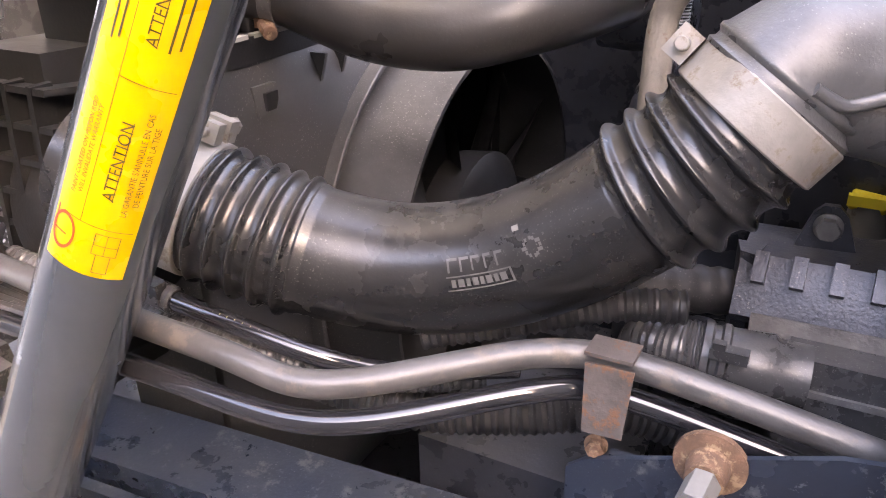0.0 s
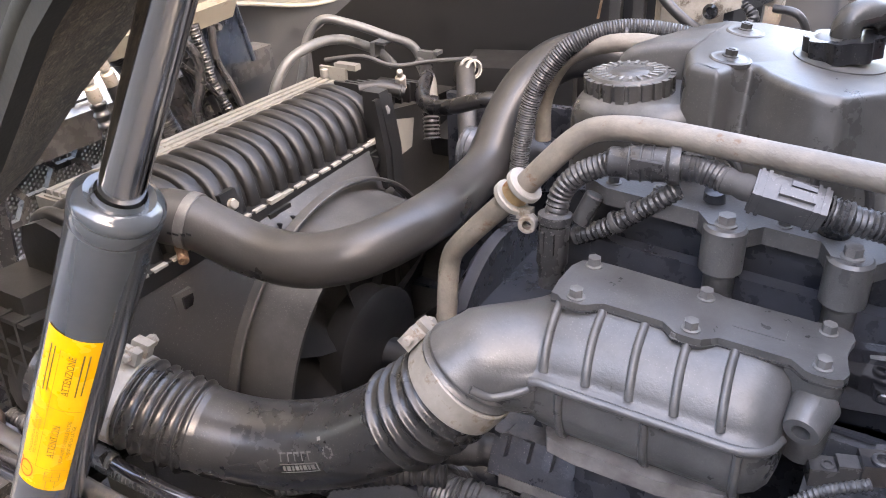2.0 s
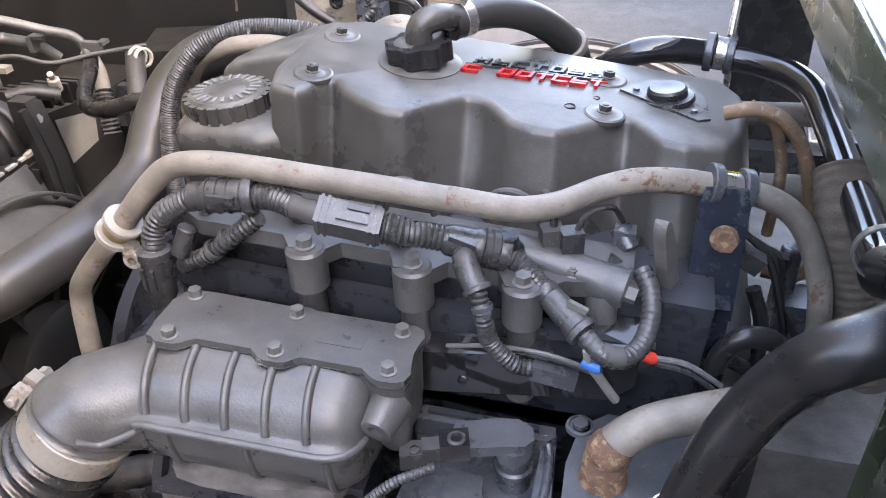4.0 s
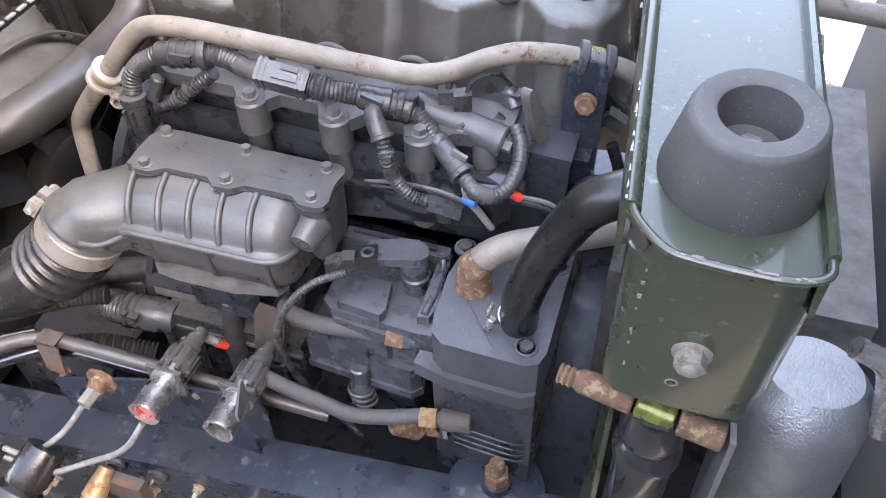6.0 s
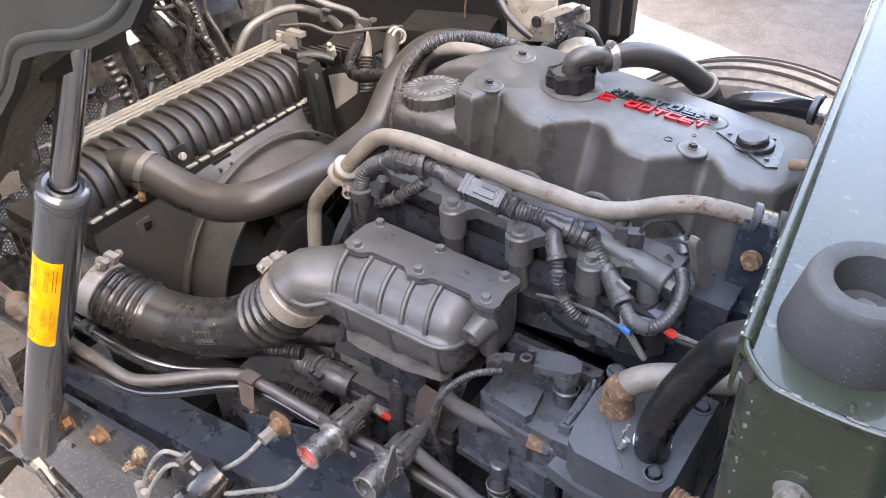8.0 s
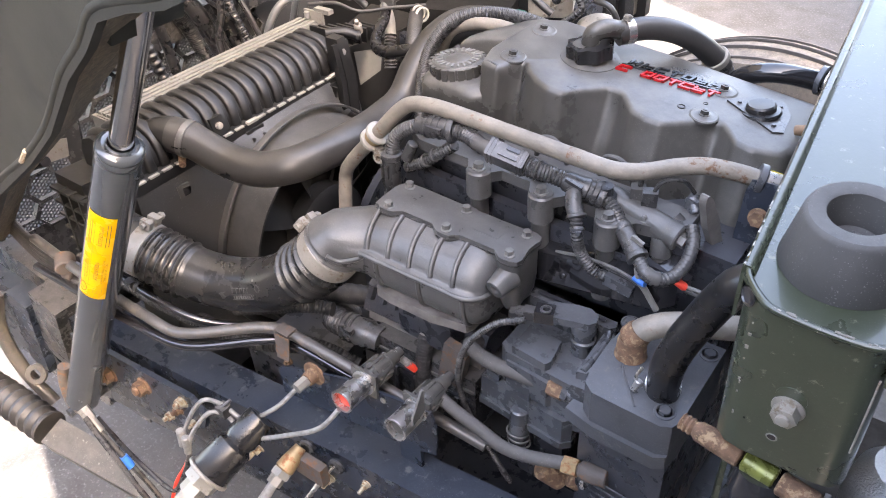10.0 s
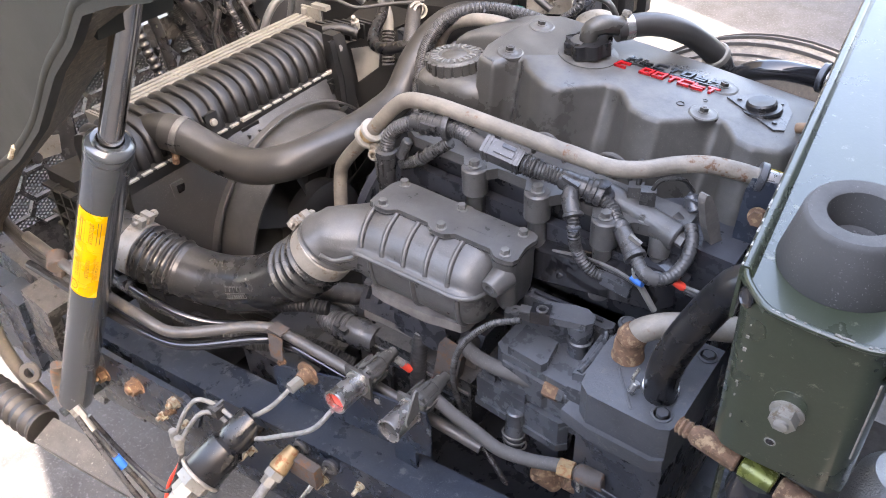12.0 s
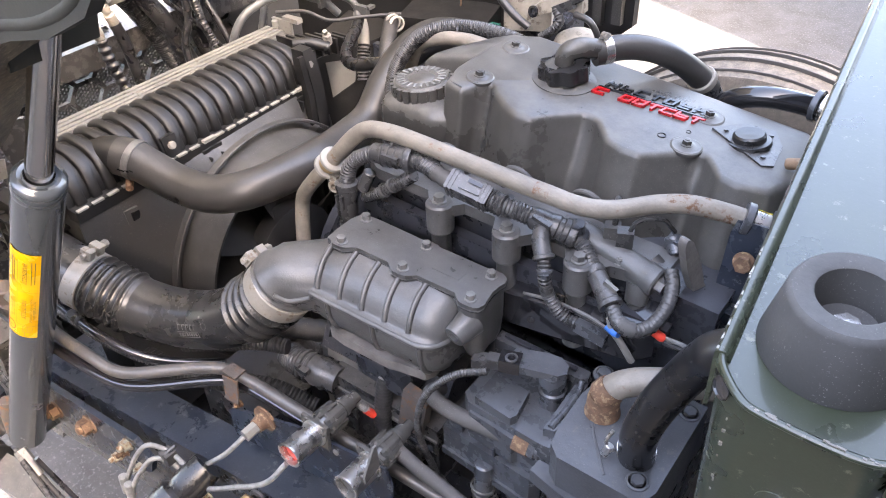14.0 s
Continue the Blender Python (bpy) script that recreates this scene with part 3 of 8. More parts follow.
# ---------------- intake manifold casting ----------------
ENGINE = Matrix(((1, 0, 0, 0), (0.07, 1, 0, -0.0175), (-0.09, 0, 1, 0.0225), (0, 0, 0, 1)))   # the engine sits with its rear lower
mf = thing("intake_manifold", (0.24, 0.51, 1.21), "grey painted cast intake manifold with ribbed bulge and bolted cover", "intake manifold", seat=ENGINE)
PROF = [(0.575, 1.412), (0.515, 1.412), (0.500, 1.4105), (0.484, 1.405), (0.469, 1.396), (0.456, 1.383), (0.447, 1.370), (0.442, 1.359), (0.4345, 1.356), (0.4335, 1.346), (0.440, 1.342), (0.4405, 1.325), (0.4425, 1.305), (0.449, 1.284), (0.462, 1.270), (0.485, 1.264), (0.54, 1.262), (0.575, 1.262)]


def resample(pts, n):
    P = [Vector(p) for p in pts]
    P.append(P[0])
    L = [0.0]
    for a, b in zip(P, P[1:]):
        L.append(L[-1] + (b - a).length)
    out, j = [], 0
    for k in range(n):
        s = L[-1] * k / n
        while L[j + 1] < s:
            j += 1
        out.append(P[j].lerp(P[j + 1], (s - L[j]) / (L[j + 1] - L[j])))
    return out


def man_section(x, k=1.0, yc=0.515, zc=1.345):
    return [Vector((x, yc + (y - yc) * k, zc + (z - zc) * k)) for y, z in resample(PROF, 96)]


def circle_for(c, t, r, ref):
    """A circle whose points follow the order of the section ref."""
    mid = sum(ref, Vector()) / len(ref)
    out = []
    for p in ref:
        d = p - mid
        d = d - t * d.dot(t)
        out.append(c + d.normalized() * r)
    return out


ref = man_section(0.155)
to_engine = ENGINE.inverted()
c1, t1 = along(S_CL2 + 0.013)
c1, t1 = to_engine @ c1, (to_engine.to_3x3() @ t1).normalized()
e1, f1 = V(0.122, 0.490, 1.333), V(1, 0.10, 0.02).normalized()
secs = [circle_for(c1 + t1 * o, t1, r, ref) for o, r in ((0.0, 0.054), (0.003, 0.0585), (0.006, 0.0595), (0.009, 0.0565), (0.013, 0.0560), (0.016, 0.0585), (0.019, 0.0585), (0.022, 0.0560))]
c2 = c1 + t1 * 0.022
for i in range(1, 9):
    f = i / 8
    h = (2 * f**3 - 3 * f**2 + 1) * c2 + (f**3 - 2 * f**2 + f) * t1 * 0.034 + (-2 * f**3 + 3 * f**2) * e1 + (f**3 - f**2) * f1 * 0.060
    d = ((6 * f**2 - 6 * f) * c2 + (3 * f**2 - 4 * f + 1) * t1 * 0.034 + (-6 * f**2 + 6 * f) * e1 + (3 * f**2 - 2 * f) * f1 * 0.060).normalized()
    ring_ = circle_for(h, d, 0.0555 - 0.0015 * f, ref)
    e = f ** 2.2 * 0.75
    secs.append([a.lerp(V(b.x - 0.033, b.y, b.z), e) for a, b in zip(ring_, ref)])
for x in (0.155, 0.20, 0.25, 0.30, 0.318):
    secs.append(man_section(x))
for x, k in ((0.332, 0.975), (0.344, 0.91), (0.353, 0.80), (0.358, 0.62), (0.360, 0.4)):
    secs.append(man_section(x, k, 0.535))
part("bulge", loft(secs), M_CAST, mf, sharp=0.75)
# parting seam from the clamp along the bulge and round its end
ks = min(range(len(ref)), key=lambda k: ref[k].y)
low_ = [ks + max(0, 8 - i) for i in range(len(secs))]
part("seam", tube([s_[k] + (s_[k] - sum(s_, Vector()) / len(s_)).normalized() * 0.0005 for s_, k in zip(secs[7:-1], low_)], 0.0048, 12, 0.008), M_CAST, mf)


def prof_at(z0, z1):
    return [p for p in PROF if z0 <= p[1] <= z1 and p[0] < 0.52]


for i in range(5):
    x = 0.133 + 0.0435 * i
    part("rib", tube([V(x - 0.006 + 0.006 * (1.41 - z) / 0.05, y - 0.0005, z + 0.001) for y, z in prof_at(1.357, 1.4115)], 0.0046, 12, 0.004), M_CAST, mf)
for i in range(3):
    x = 0.150 + 0.088 * i
    part("lower_rib", tube([V(x, y - 0.0003, z) for y, z in prof_at(1.269, 1.343)], 0.0045, 10, 0.005), M_CAST, mf)
# cover plate with a wavy near edge
pts = []
for i in range(41):
    x = 0.124 + (0.390 - 0.124) * i / 40
    d = min(abs(x - 0.142), abs(x - 0.257), abs(x - 0.377))
    y = 0.4885 + 0.0135 * min(1.0, max(0.0, (d - 0.011) / 0.016))
    pts.append((x, y))
pts += [(0.3965, 0.494), (0.400, 0.505), (0.397, 0.518), (0.3945, 0.535), (0.396, 0.552), (0.3985, 0.563), (0.395, 0.574), (0.385, 0.5795), (0.372, 0.580), (0.36, 0.577), (0.272, 0.577), (0.265, 0.580), (0.247, 0.580), (0.24, 0.577), (0.155, 0.579), (0.135, 0.578), (0.121, 0.571), (0.115, 0.555), (0.1145, 0.52), (0.117, 0.495)]
pm = Matrix.Translation((0, 0, 1.4125))
part("cover_plate", prism(pts, 0.0075, pm, 0.0015), M_CAST, mf)
part("gasket_edge", prism([(a, b + (-0.0012 if b < 0.52 else 0.001)) for a, b in pts], 0.0026, Matrix.Translation((0, 0, 1.4095))), M_PLASTIC, mf)
for x, y in ((0.142, 0.4995), (0.136, 0.567), (0.256, 0.5645), (0.257, 0.5025), (0.374, 0.5635), (0.377, 0.5035)):
    bolt(mf, (x, y, 1.420), (0, 0, 1), 0.0125, M_BOLT, h=0.009)
bolt(mf, (0.2445, 0.4925, 1.4125), (0, 0, 1), 0.007, M_BOLT, h=0.005)
post = [(0.378 + 0.0205 * math.cos(a), 0.506 + 0.0175 * math.sin(a)) for a in (math.pi * (-0.72 + 0.12 * k) for k in range(7))]
post += [(0.394, 0.53), (0.393, 0.545)] + [(0.376 + 0.020 * math.cos(a), 0.562 + 0.017 * math.sin(a)) for a in (math.pi * (-0.1 + 0.15 * k) for k in range(5))] + [(0.345, 0.577), (0.345, 0.505)]
mid_p = Vector((0.367, 0.532))
secs = []
for z, k in ((1.412, 1.0), (1.402, 1.0), (1.396, 0.965), (1.375, 0.95), (1.345, 0.93), (1.320, 0.86), (1.300, 0.66)):
    secs.append([Vector((mid_p.x + (x - mid_p.x) * k, mid_p.y + (y - mid_p.y) * k, z)) for x, y in post])
part("corner_post", loft(secs), M_CAST, mf, sharp=0.9)
part("threaded_boss", lathe(place((0.378, 0.503, 1.378), V(-0.15, -1, -0.22)), [(0.0, 0.023), (0.018, 0.020), (0.037, 0.0175), (0.0395, 0.016), (0.0395, 0.0085), (0.027, 0.0075), (0.027, 0)], 28), M_CAST, mf)
part("cast_mark", prism([(0.29, 0.528), (0.340, 0.528), (0.340, 0.548), (0.29, 0.548)], 0.001, Matrix.Translation((0, 0, 1.4197)), 0.0004), M_CAST, mf)
# rough heater flange and box under the casting
flange = [(0.135, 0.452), (0.165, 0.447), (0.255, 0.447), (0.275, 0.452), (0.318, 0.460), (0.325, 0.475), (0.325, 0.575), (0.13, 0.575), (0.128, 0.465)]
part("heater_flange", prism(flange, 0.020, Matrix.Translation((0, 0, 1.246)), 0.004), M_CASTDIRT, mf, "rough dirty cast flange")
part("heater_base", prism([(0.16, 0.475), (0.25, 0.468), (0.27, 0.48), (0.27, 0.575), (0.15, 0.575)], 0.09, Matrix.Translation((0, 0, 1.158)), 0.012, 3), M_BLOCK, mf)

# ---------------- cylinder head and block ----------------
blk = thing("engine_block", (0.30, 0.85, 0.80), "dark painted engine block and cylinder head", "engine")
part("block", box((0.36, 0.86, 1.02), (0.66, 0.42, 0.46), 0.02), M_BLOCK, blk)
# wide sump box added to keep ground light out of the cavity
part("sump", box((0.33, 0.80, 0.70), (0.95, 0.80, 0.20), 0.04), M_BLOCK, blk)
part("head", box((0.37, 0.85, 1.345), (0.64, 0.40, 0.22), 0.012, Matrix.Rotation(0.06, 4, 'Y')), M_BLOCK, blk)
part("front_housing", box((-0.02, 0.88, 0.93), (0.20, 0.42, 0.56), 0.06), M_BLOCK, blk)
part("front_cover", lathe(place((-0.10, 0.82, 1.12), (-1, 0, 0)), [(0, 0.17), (0.02, 0.17), (0.035, 0.15), (0.05, 0.08), (0.06, 0.0)], 36), M_BLOCK, blk)
for x in (0.259, 0.378, 0.497):
    yp, z = 0.600 + 0.067 * (x - 0.259), 1.489 - 0.1 * (x - 0.259)
    bm = lathe(place((x, yp, z), (0, 0, -1)), [(0, 0.019), (0.003, 0.0225), (0.05, 0.0225), (0.053, 0.019), (0.058, 0.016), (0.16, 0.017)], 28)
    ps = part("rail_post", bm, M_CAST, blk)
    bolt(ps, (x, yp, z), (0, 0, 1), 0.016, M_BOLT)
part("side_box", prism([(0.385, 0.590), (0.60, 0.598), (0.625, 0.615), (0.62, 0.66), (0.385, 0.66)], 0.060, Matrix(((1, 0, 0, 0), (0, 1, 0, 0), (0.10, 0.4, 1, 1.035), (0, 0, 0, 1))), 0.006, 3), M_BLACKGLOSS, blk)
part("side_box_bolt", lathe(place((0.435, 0.592, 1.335), V(0, -1, 0.3)), [(0, 0.006), (0.003, 0.006), (0.004, 0.004), (0.004, 0)], 16), M_BLACKGLOSS, blk)
# rocker support between the posts: an uneven flange
pts = [(0.09, 0.63), (0.12, 0.612), (0.22, 0.612), (0.235, 0.592), (0.268, 0.592), (0.285, 0.615), (0.34, 0.615), (0.352, 0.59), (0.388, 0.59), (0.405, 0.613), (0.46, 0.613), (0.472, 0.59), (0.508, 0.59), (0.53, 0.615), (0.60, 0.63), (0.60, 0.70), (0.09, 0.70)]
part("rocker_flange", prism([(x + 0.008, y) for x, y in pts], 0.020, Matrix(((1, 0, 0, 0), (0.06, 1, 0, -0.0135), (-0.10, 0, 1, 1.495), (0, 0, 0, 1))), 0.003), M_CAST, blk)
for x in (0.13, 0.18, 0.31, 0.43, 0.545):
    bolt(blk, (x, 0.628 + 0.06 * (x - 0.2), 1.5145 - 0.1 * x), (0, 0, 1), 0.012, M_BOLT, stud=0.004)
part("return_rail", tube([V(0.10, 0.645, 1.482), V(0.24, 0.650, 1.476), V(0.36, 0.648, 1.468), V(0.46, 0.652, 1.462)], 0.009, 12, 0.01), M_BLACKGLOSS, blk)
for x in (0.21, 0.33, 0.45):
    part("injector_boss", lathe(place((x + 0.025, 0.655, 1.455), (0, -0.2, 1)), [(0, 0.018), (0.03, 0.017), (0.034, 0.012), (0.05, 0.011), (0.052, 0.0)], 20), M_BLOCK, blk)
for x in (0.14, 0.30, 0.42):
    part("core_plug", lathe(place((x, 0.648, 1.30), (0, -1, 0)), [(-0.01, 0.0), (0.001, 0.022), (0.004, 0.022), (0.005, 0.019), (0.001, 0.017), (0.001, 0)], 24), M_BLOCK, blk)
part("head_ledge", box((0.36, 0.625, 1.40), (0.56, 0.02, 0.035), 0.004, Matrix.Rotation(0.06, 4, 'Y')), M_BLOCK, blk)

# ---------------- rocker cover ----------------
rc = thing("rocker_cover", (0.37, 0.87, 1.48), "dusty dark grey plastic rocker cover with scalloped side", "engine cover")
# near edge of the cover: x, y at the top, y at the foot
near = [(0.150, 0.800, 0.775), (0.166, 0.745, 0.725), (0.205, 0.738, 0.715), (0.217, 0.775, 0.735), (0.230, 0.790, 0.745), (0.246, 0.770, 0.735), (0.278, 0.748, 0.718), (0.308, 0.736, 0.705), (0.336, 0.739, 0.705), (0.362, 0.775, 0.728), (0.391, 0.808, 0.752), (0.413, 0.806, 0.752), (0.450, 0.765, 0.725), (0.476, 0.757, 0.715), (0.508, 0.758, 0.712), (0.540, 0.790, 0.735), (0.570, 0.822, 0.760), (0.583, 0.826, 0.765), (0.599, 0.810, 0.752), (0.618, 0.786, 0.735), (0.650, 0.780, 0.725), (0.694, 0.798, 0.740)]
back = [(0.712, 0.845, 0.738, 0.785), (0.722, 0.89, 0.745, 0.87), (0.716, 0.955, 0.736, 0.965), (0.69, 0.995, 0.71, 1.02), (0.45, 1.0, 0.45, 1.02), (0.20, 0.995, 0.19, 1.02), (0.155, 0.96, 0.14, 0.985), (0.150, 0.89, 0.138, 0.90)]
top_o = [Vector((x, yt)) for x, yt, yb in near] + [Vector((a, b)) for a, b, c, d in back]
bot_o = [Vector((x, yb)) for x, yt, yb in near] + [Vector((c, d)) for a, b, c, d in back]


def rounded(P, Q, step=0.004, passes=1):
    """Cut both outlines into the same short pieces and round their corners a little."""
    a_, b_ = [], []
    for k in range(len(P)):
        p, p2, q, q2 = P[k], P[(k + 1) % len(P)], Q[k], Q[(k + 1) % len(Q)]
        m = max(2, round((p2 - p).length / step))
        a_ += [p.lerp(p2, i / m) for i in range(m)]
        b_ += [q.lerp(q2, i / m) for i in range(m)]
    for _ in range(passes):
        a_, b_ = ([(c[i - 2] + c[i - 1] + c[i] + c[(i + 1) % len(c)] + c[(i + 2) % len(c)]) / 5 for i in range(len(c))] for c in (a_, b_))
    return a_, b_


top_o, bot_o = rounded(top_o, bot_o, 0.003)


def inset(P, d):
    out = []
    for i, p in enumerate(P):
        t = P[(i + 1) % len(P)] - P[i - 1]
        nn = Vector((-t.y, t.x)).normalized()
        out.append(p + nn * d)
    return out


def cover_ring(P, h):
    return [Vector((p.x, p.y, 1.489 - 0.108 * p.x + h)) for p in P]


secs = [cover_ring(bot_o, 0.0)]
for f in (0.35, 0.7, 0.9):
    secs.append(cover_ring([a.lerp(b, f) for a, b in zip(bot_o, top_o)], 0.1245 * f))
for d, h in ((0.0, 0.124), (0.0012, 0.1295), (0.0035, 0.1335), (0.007, 0.136), (0.011, 0.137)):
    secs.append(cover_ring(inset(top_o, d), h))
part("cover_top", loft(secs), M_COVER, rc, sharp=1.0)
secs = []
for x, y0, y1, d in ((0.185, 0.852, 0.982, 0.0004), (0.165, 0.850, 0.976, 0.0006), (0.140, 0.849, 0.950, 0.004), (0.115, 0.845, 0.918, 0.010), (0.090, 0.839, 0.888, 0.017), (0.070, 0.834, 0.866, 0.025), (0.058, 0.833, 0.852, 0.036)):
    z = 1.489 - 0.108 * x + 0.137 - d
    secs.append([Vector((x, y0 - 0.022, 1.46)), Vector((x, y0 - 0.002, z - 0.013)), Vector((x, y0, z - 0.006)), Vector((x, y0 + 0.004, z - 0.002)), Vector((x, y0 + 0.011, z)), Vector((x, (y0 + y1) / 2, z + 0.0003)), Vector((x, y1 - 0.011, z)), Vector((x, y1 - 0.003, z - 0.004)), Vector((x, y1, z - 0.012)), Vector((x, y1 + 0.02, 1.46))])
part("front_shoulder", loft(secs), M_COVER, rc, sharp=0.9)
low = [(0.022, 0.785), (0.030, 0.735), (0.048, 0.715), (0.15, 0.716), (0.185, 0.735), (0.20, 0.79), (0.20, 0.86), (0.15, 0.89), (0.04, 0.88), (0.022, 0.85)]
step_o = rounded([Vector(p) for p in low], [Vector(p) for p in low], 0.004, 3)[0]
secs = [[Vector((p.x, p.y, z)) for p in inset(step_o, d)] for d, z in ((0.0, 1.452), (0.0, 1.528), (0.0015, 1.538), (0.005, 1.546), (0.011, 1.5525), (0.019, 1.5565), (0.028, 1.558))]
part("filler_step", loft(secs), M_COVER, rc, sharp=1.0)


def top_z(x):
    return 1.489 - 0.108 * x + 0.137


for x, y in ((0.203, 0.796), (0.553, 0.829), (0.548, 0.930), (0.193, 0.922)):
    z = top_z(x)
    w = part("washer", lathe(place((x, y, z - 0.001), (0.108, 0, 1)), [(-0.003, 0.025), (0.0015, 0.0245), (0.003, 0.022), (0.0025, 0.017), (0.004, 0.012), (0.005, 0.009)], 32), M_COVER, rc)
    bolt(rc, (x, y, z + 0.003), (0.108, 0, 1), 0.0135, M_COVER, h=0.007, stud=0.003)
part("plug_hole", lathe(place((0.512, 0.832, top_z(0.512) - 0.002), (0, 0, 1)), [(0, 0.0), (0.0015, 0.007), (0.003, 0.0072), (0.0035, 0.006), (0.0012, 0.0052), (0.0012, 0)], 16), M_TANK, rc)
part("plug_hole", lathe(place((0.540, 0.868, top_z(0.540) - 0.002), (0, 0, 1)), [(0, 0.0), (0.0015, 0.004), (0.003, 0.004), (0.0012, 0.003), (0.0012, 0)], 12), M_TANK, rc)
# triangular sensor plate with black plug
z = top_z(0.62)
mz = Matrix(((1, 0, 0, 0), (0, 1, 0, 0.015), (-0.108, 0, 1, z + 0.067 - 0.001), (0, 0, 0, 1)))
sp = part("sensor_plate", prism([(0.565, 0.885), (0.66, 0.835), (0.675, 0.845), (0.668, 0.905), (0.645, 0.94), (0.60, 0.93)], 0.004, mz, 0.001), M_PLASTIC, rc)
part("sensor_plug", lathe(place((0.623, 0.901, z), (-0.1, 0, 1)), [(0, 0.034), (0.005, 0.032), (0.006, 0.025), (0.013, 0.024), (0.016, 0.021), (0.0155, 0.008), (0.0145, 0)], 32), M_HOSEBLACK, sp)
for x, y in ((0.585, 0.905), (0.655, 0.870), (0.645, 0.935)):
    bolt(sp, (x, y, top_z(x) + 0.002), (0, 0, 1), 0.007, M_PLASTIC, h=0.003)
# brand badge drawn as plain shapes: a red row and a silver row of block letters
BADGE = Matrix(((0.985, -0.12, 0, 0), (0.115, 0.99, 0, 0.0), (-0.106, 0, 1, 0), (0, 0, 0, 1)))
BADGE.translation = V(0.368, 0.874, top_z(0.368) - 0.0004)


def badge_glyph(u, v, w, h, kind, mt):
    """A slanted block with one or two notches, like a worn block letter."""
    t = 0.0046
    bars = {0: ((0, 0, w, t), (0, h - t, w, h), (0, 0, t, h)), 1: ((0, 0, w, t), (0, h - t, w, h), (0, 0, t, h), (w - t, 0, w, h)), 2: ((0, h - t, w, h), (w / 2 - t / 2, 0, w / 2 + t / 2, h)), 3: ((0, 0, t, h), (0, h / 2 - t / 2, w, h / 2 + t / 2), (0, 0, w, t)), 4: ((0, 0, t, h), (w - t, 0, w, h), (0, h / 2 - t / 2, w, h / 2 + t / 2))}[kind]
    bm = bmesh.new()
    for k, (x0, y0, x1, y1) in enumerate(bars):
        q = [(u + x + (v + y) * 0.30, v + y) for x, y in ((x0, y0), (x1, y0), (x1, y1), (x0, y1))]
        prism(q, 0.0045 + 0.0003 * k, BADGE, 0.0006, 1, bm)
    part("badge_letter", bm, mt, rc)


for i in range(8):
    if i != 1:
        badge_glyph(0.0 + 0.0228 * i, 0.0, 0.0205, 0.0195, (0, 3, 1, 1, 2, 0, 3, 2)[i], M_RED)
for i in range(7):
    badge_glyph(0.004 + 0.0245 * i, 0.029, 0.0185, 0.020, (4, 3, 0, 2, 1, 3, 4)[i], M_SILVER)
part("badge_line", prism([(0.004, 0.0228), (0.190, 0.0228), (0.191, 0.0258), (0.005, 0.0258)], 0.004, BADGE), M_SILVER, rc)

# oil filler cap with grip teeth
oc = thing("oil_filler_cap", (0.089, 0.785, 1.55), "grey plastic oil filler cap with toothed edge", "filler cap")
mo = place((0.089, 0.785, 1.548), (-0.05, 0, 1))
part("cap_body", lathe(mo, [(0, 0.048), (0.004, 0.0525), (0.026, 0.0515), (0.031, 0.047), (0.032, 0.03), (0.0305, 0.024), (0.032, 0.022), (0.033, 0)], 48), M_COVER, oc)
for k in range(22):
    b2 = box((0.0525, 0, 0.0145), (0.007, 0.0105, 0.027), 0.0026, seg=2)
    b2.transform(mo @ Matrix.Rotation(2 * math.pi * k / 22 + 0.05, 4, 'Z'))
    part("grip_tooth", b2, M_COVER, oc)
for k in range(22):
    b2 = box((0.0365, 0, 0.0325), (0.014, 0.0038, 0.002), 0.0004, seg=1)
    b2.transform(mo @ Matrix.Rotation(2 * math.pi * k / 22, 4, 'Z'))
    part("top_mark", b2, M_WIRE, oc)

# breather cap with elbow and hose
bc = thing("breather", (0.313, 0.883, 1.59), "black breather cap with grey elbow and hose", "breather")
zb = top_z(0.313)
part("seat", lathe(place((0.313, 0.883, zb - 0.002), (0.108, 0, 1)), [(-0.004, 0.055), (0.0035, 0.054), (0.005, 0.046)], 40), M_COVER, bc)
bm = bmesh.new()
pf = []
for k in range(64):
    a = 2 * math.pi * k / 64
    r = 0.041 + 0.0035 * math.cos(8 * a)
    pf.append((r * math.cos(a), r * math.sin(a)))
part("knob", prism(pf, 0.024, place((0.313, 0.883, zb + 0.004), (-0.07, 0, 1)), 0.003), M_HOSEBLACK, bc, sharp=0.9)
part("elbow", tube([V(0.313, 0.883, zb + 0.022), V(0.313, 0.883, zb + 0.036), V(0.316, 0.886, zb + 0.047), V(0.330, 0.897, zb + 0.053), V(0.352, 0.934, 1.633)], 0.0172, 24, 0.006), M_COVER, bc)
part("elbow_flange", lathe(place((0.313, 0.883, zb + 0.022), (0, 0, 1)), [(0, 0.033), (0.004, 0.033), (0.006, 0.027)], 28), M_COVER, bc)
part("hose", tube([V(0.344, 0.922, 1.629), V(0.372, 0.956, 1.633), V(0.404, 0.987, 1.628), V(0.439, 1.021, 1.608), V(0.473, 1.053, 1.573), V(0.490, 1.085, 1.535)], 0.0212, 28, 0.01), M_HOSE, bc)
part("end_ring", ring(place((0.482, 1.068, 1.556), V(0.25, 0.45, -0.6)), 0.021, 0.026, 0.014, 32), M_CLAMP, bc, "pale hose end clamp")
part("end_pipe", tube([V(0.485, 1.075, 1.546), V(0.50, 1.10, 1.50), V(0.50, 1.12, 1.40)], 0.021, 20, 0.01), M_PLASTIC, bc)
hc_ = part("hose_clamp", ring(place((0.358, 0.939, 1.632), V(0.028, 0.034, 0.002)), 0.0210, 0.0232, 0.015, 36), M_STEEL, bc, "steel hose clamp")
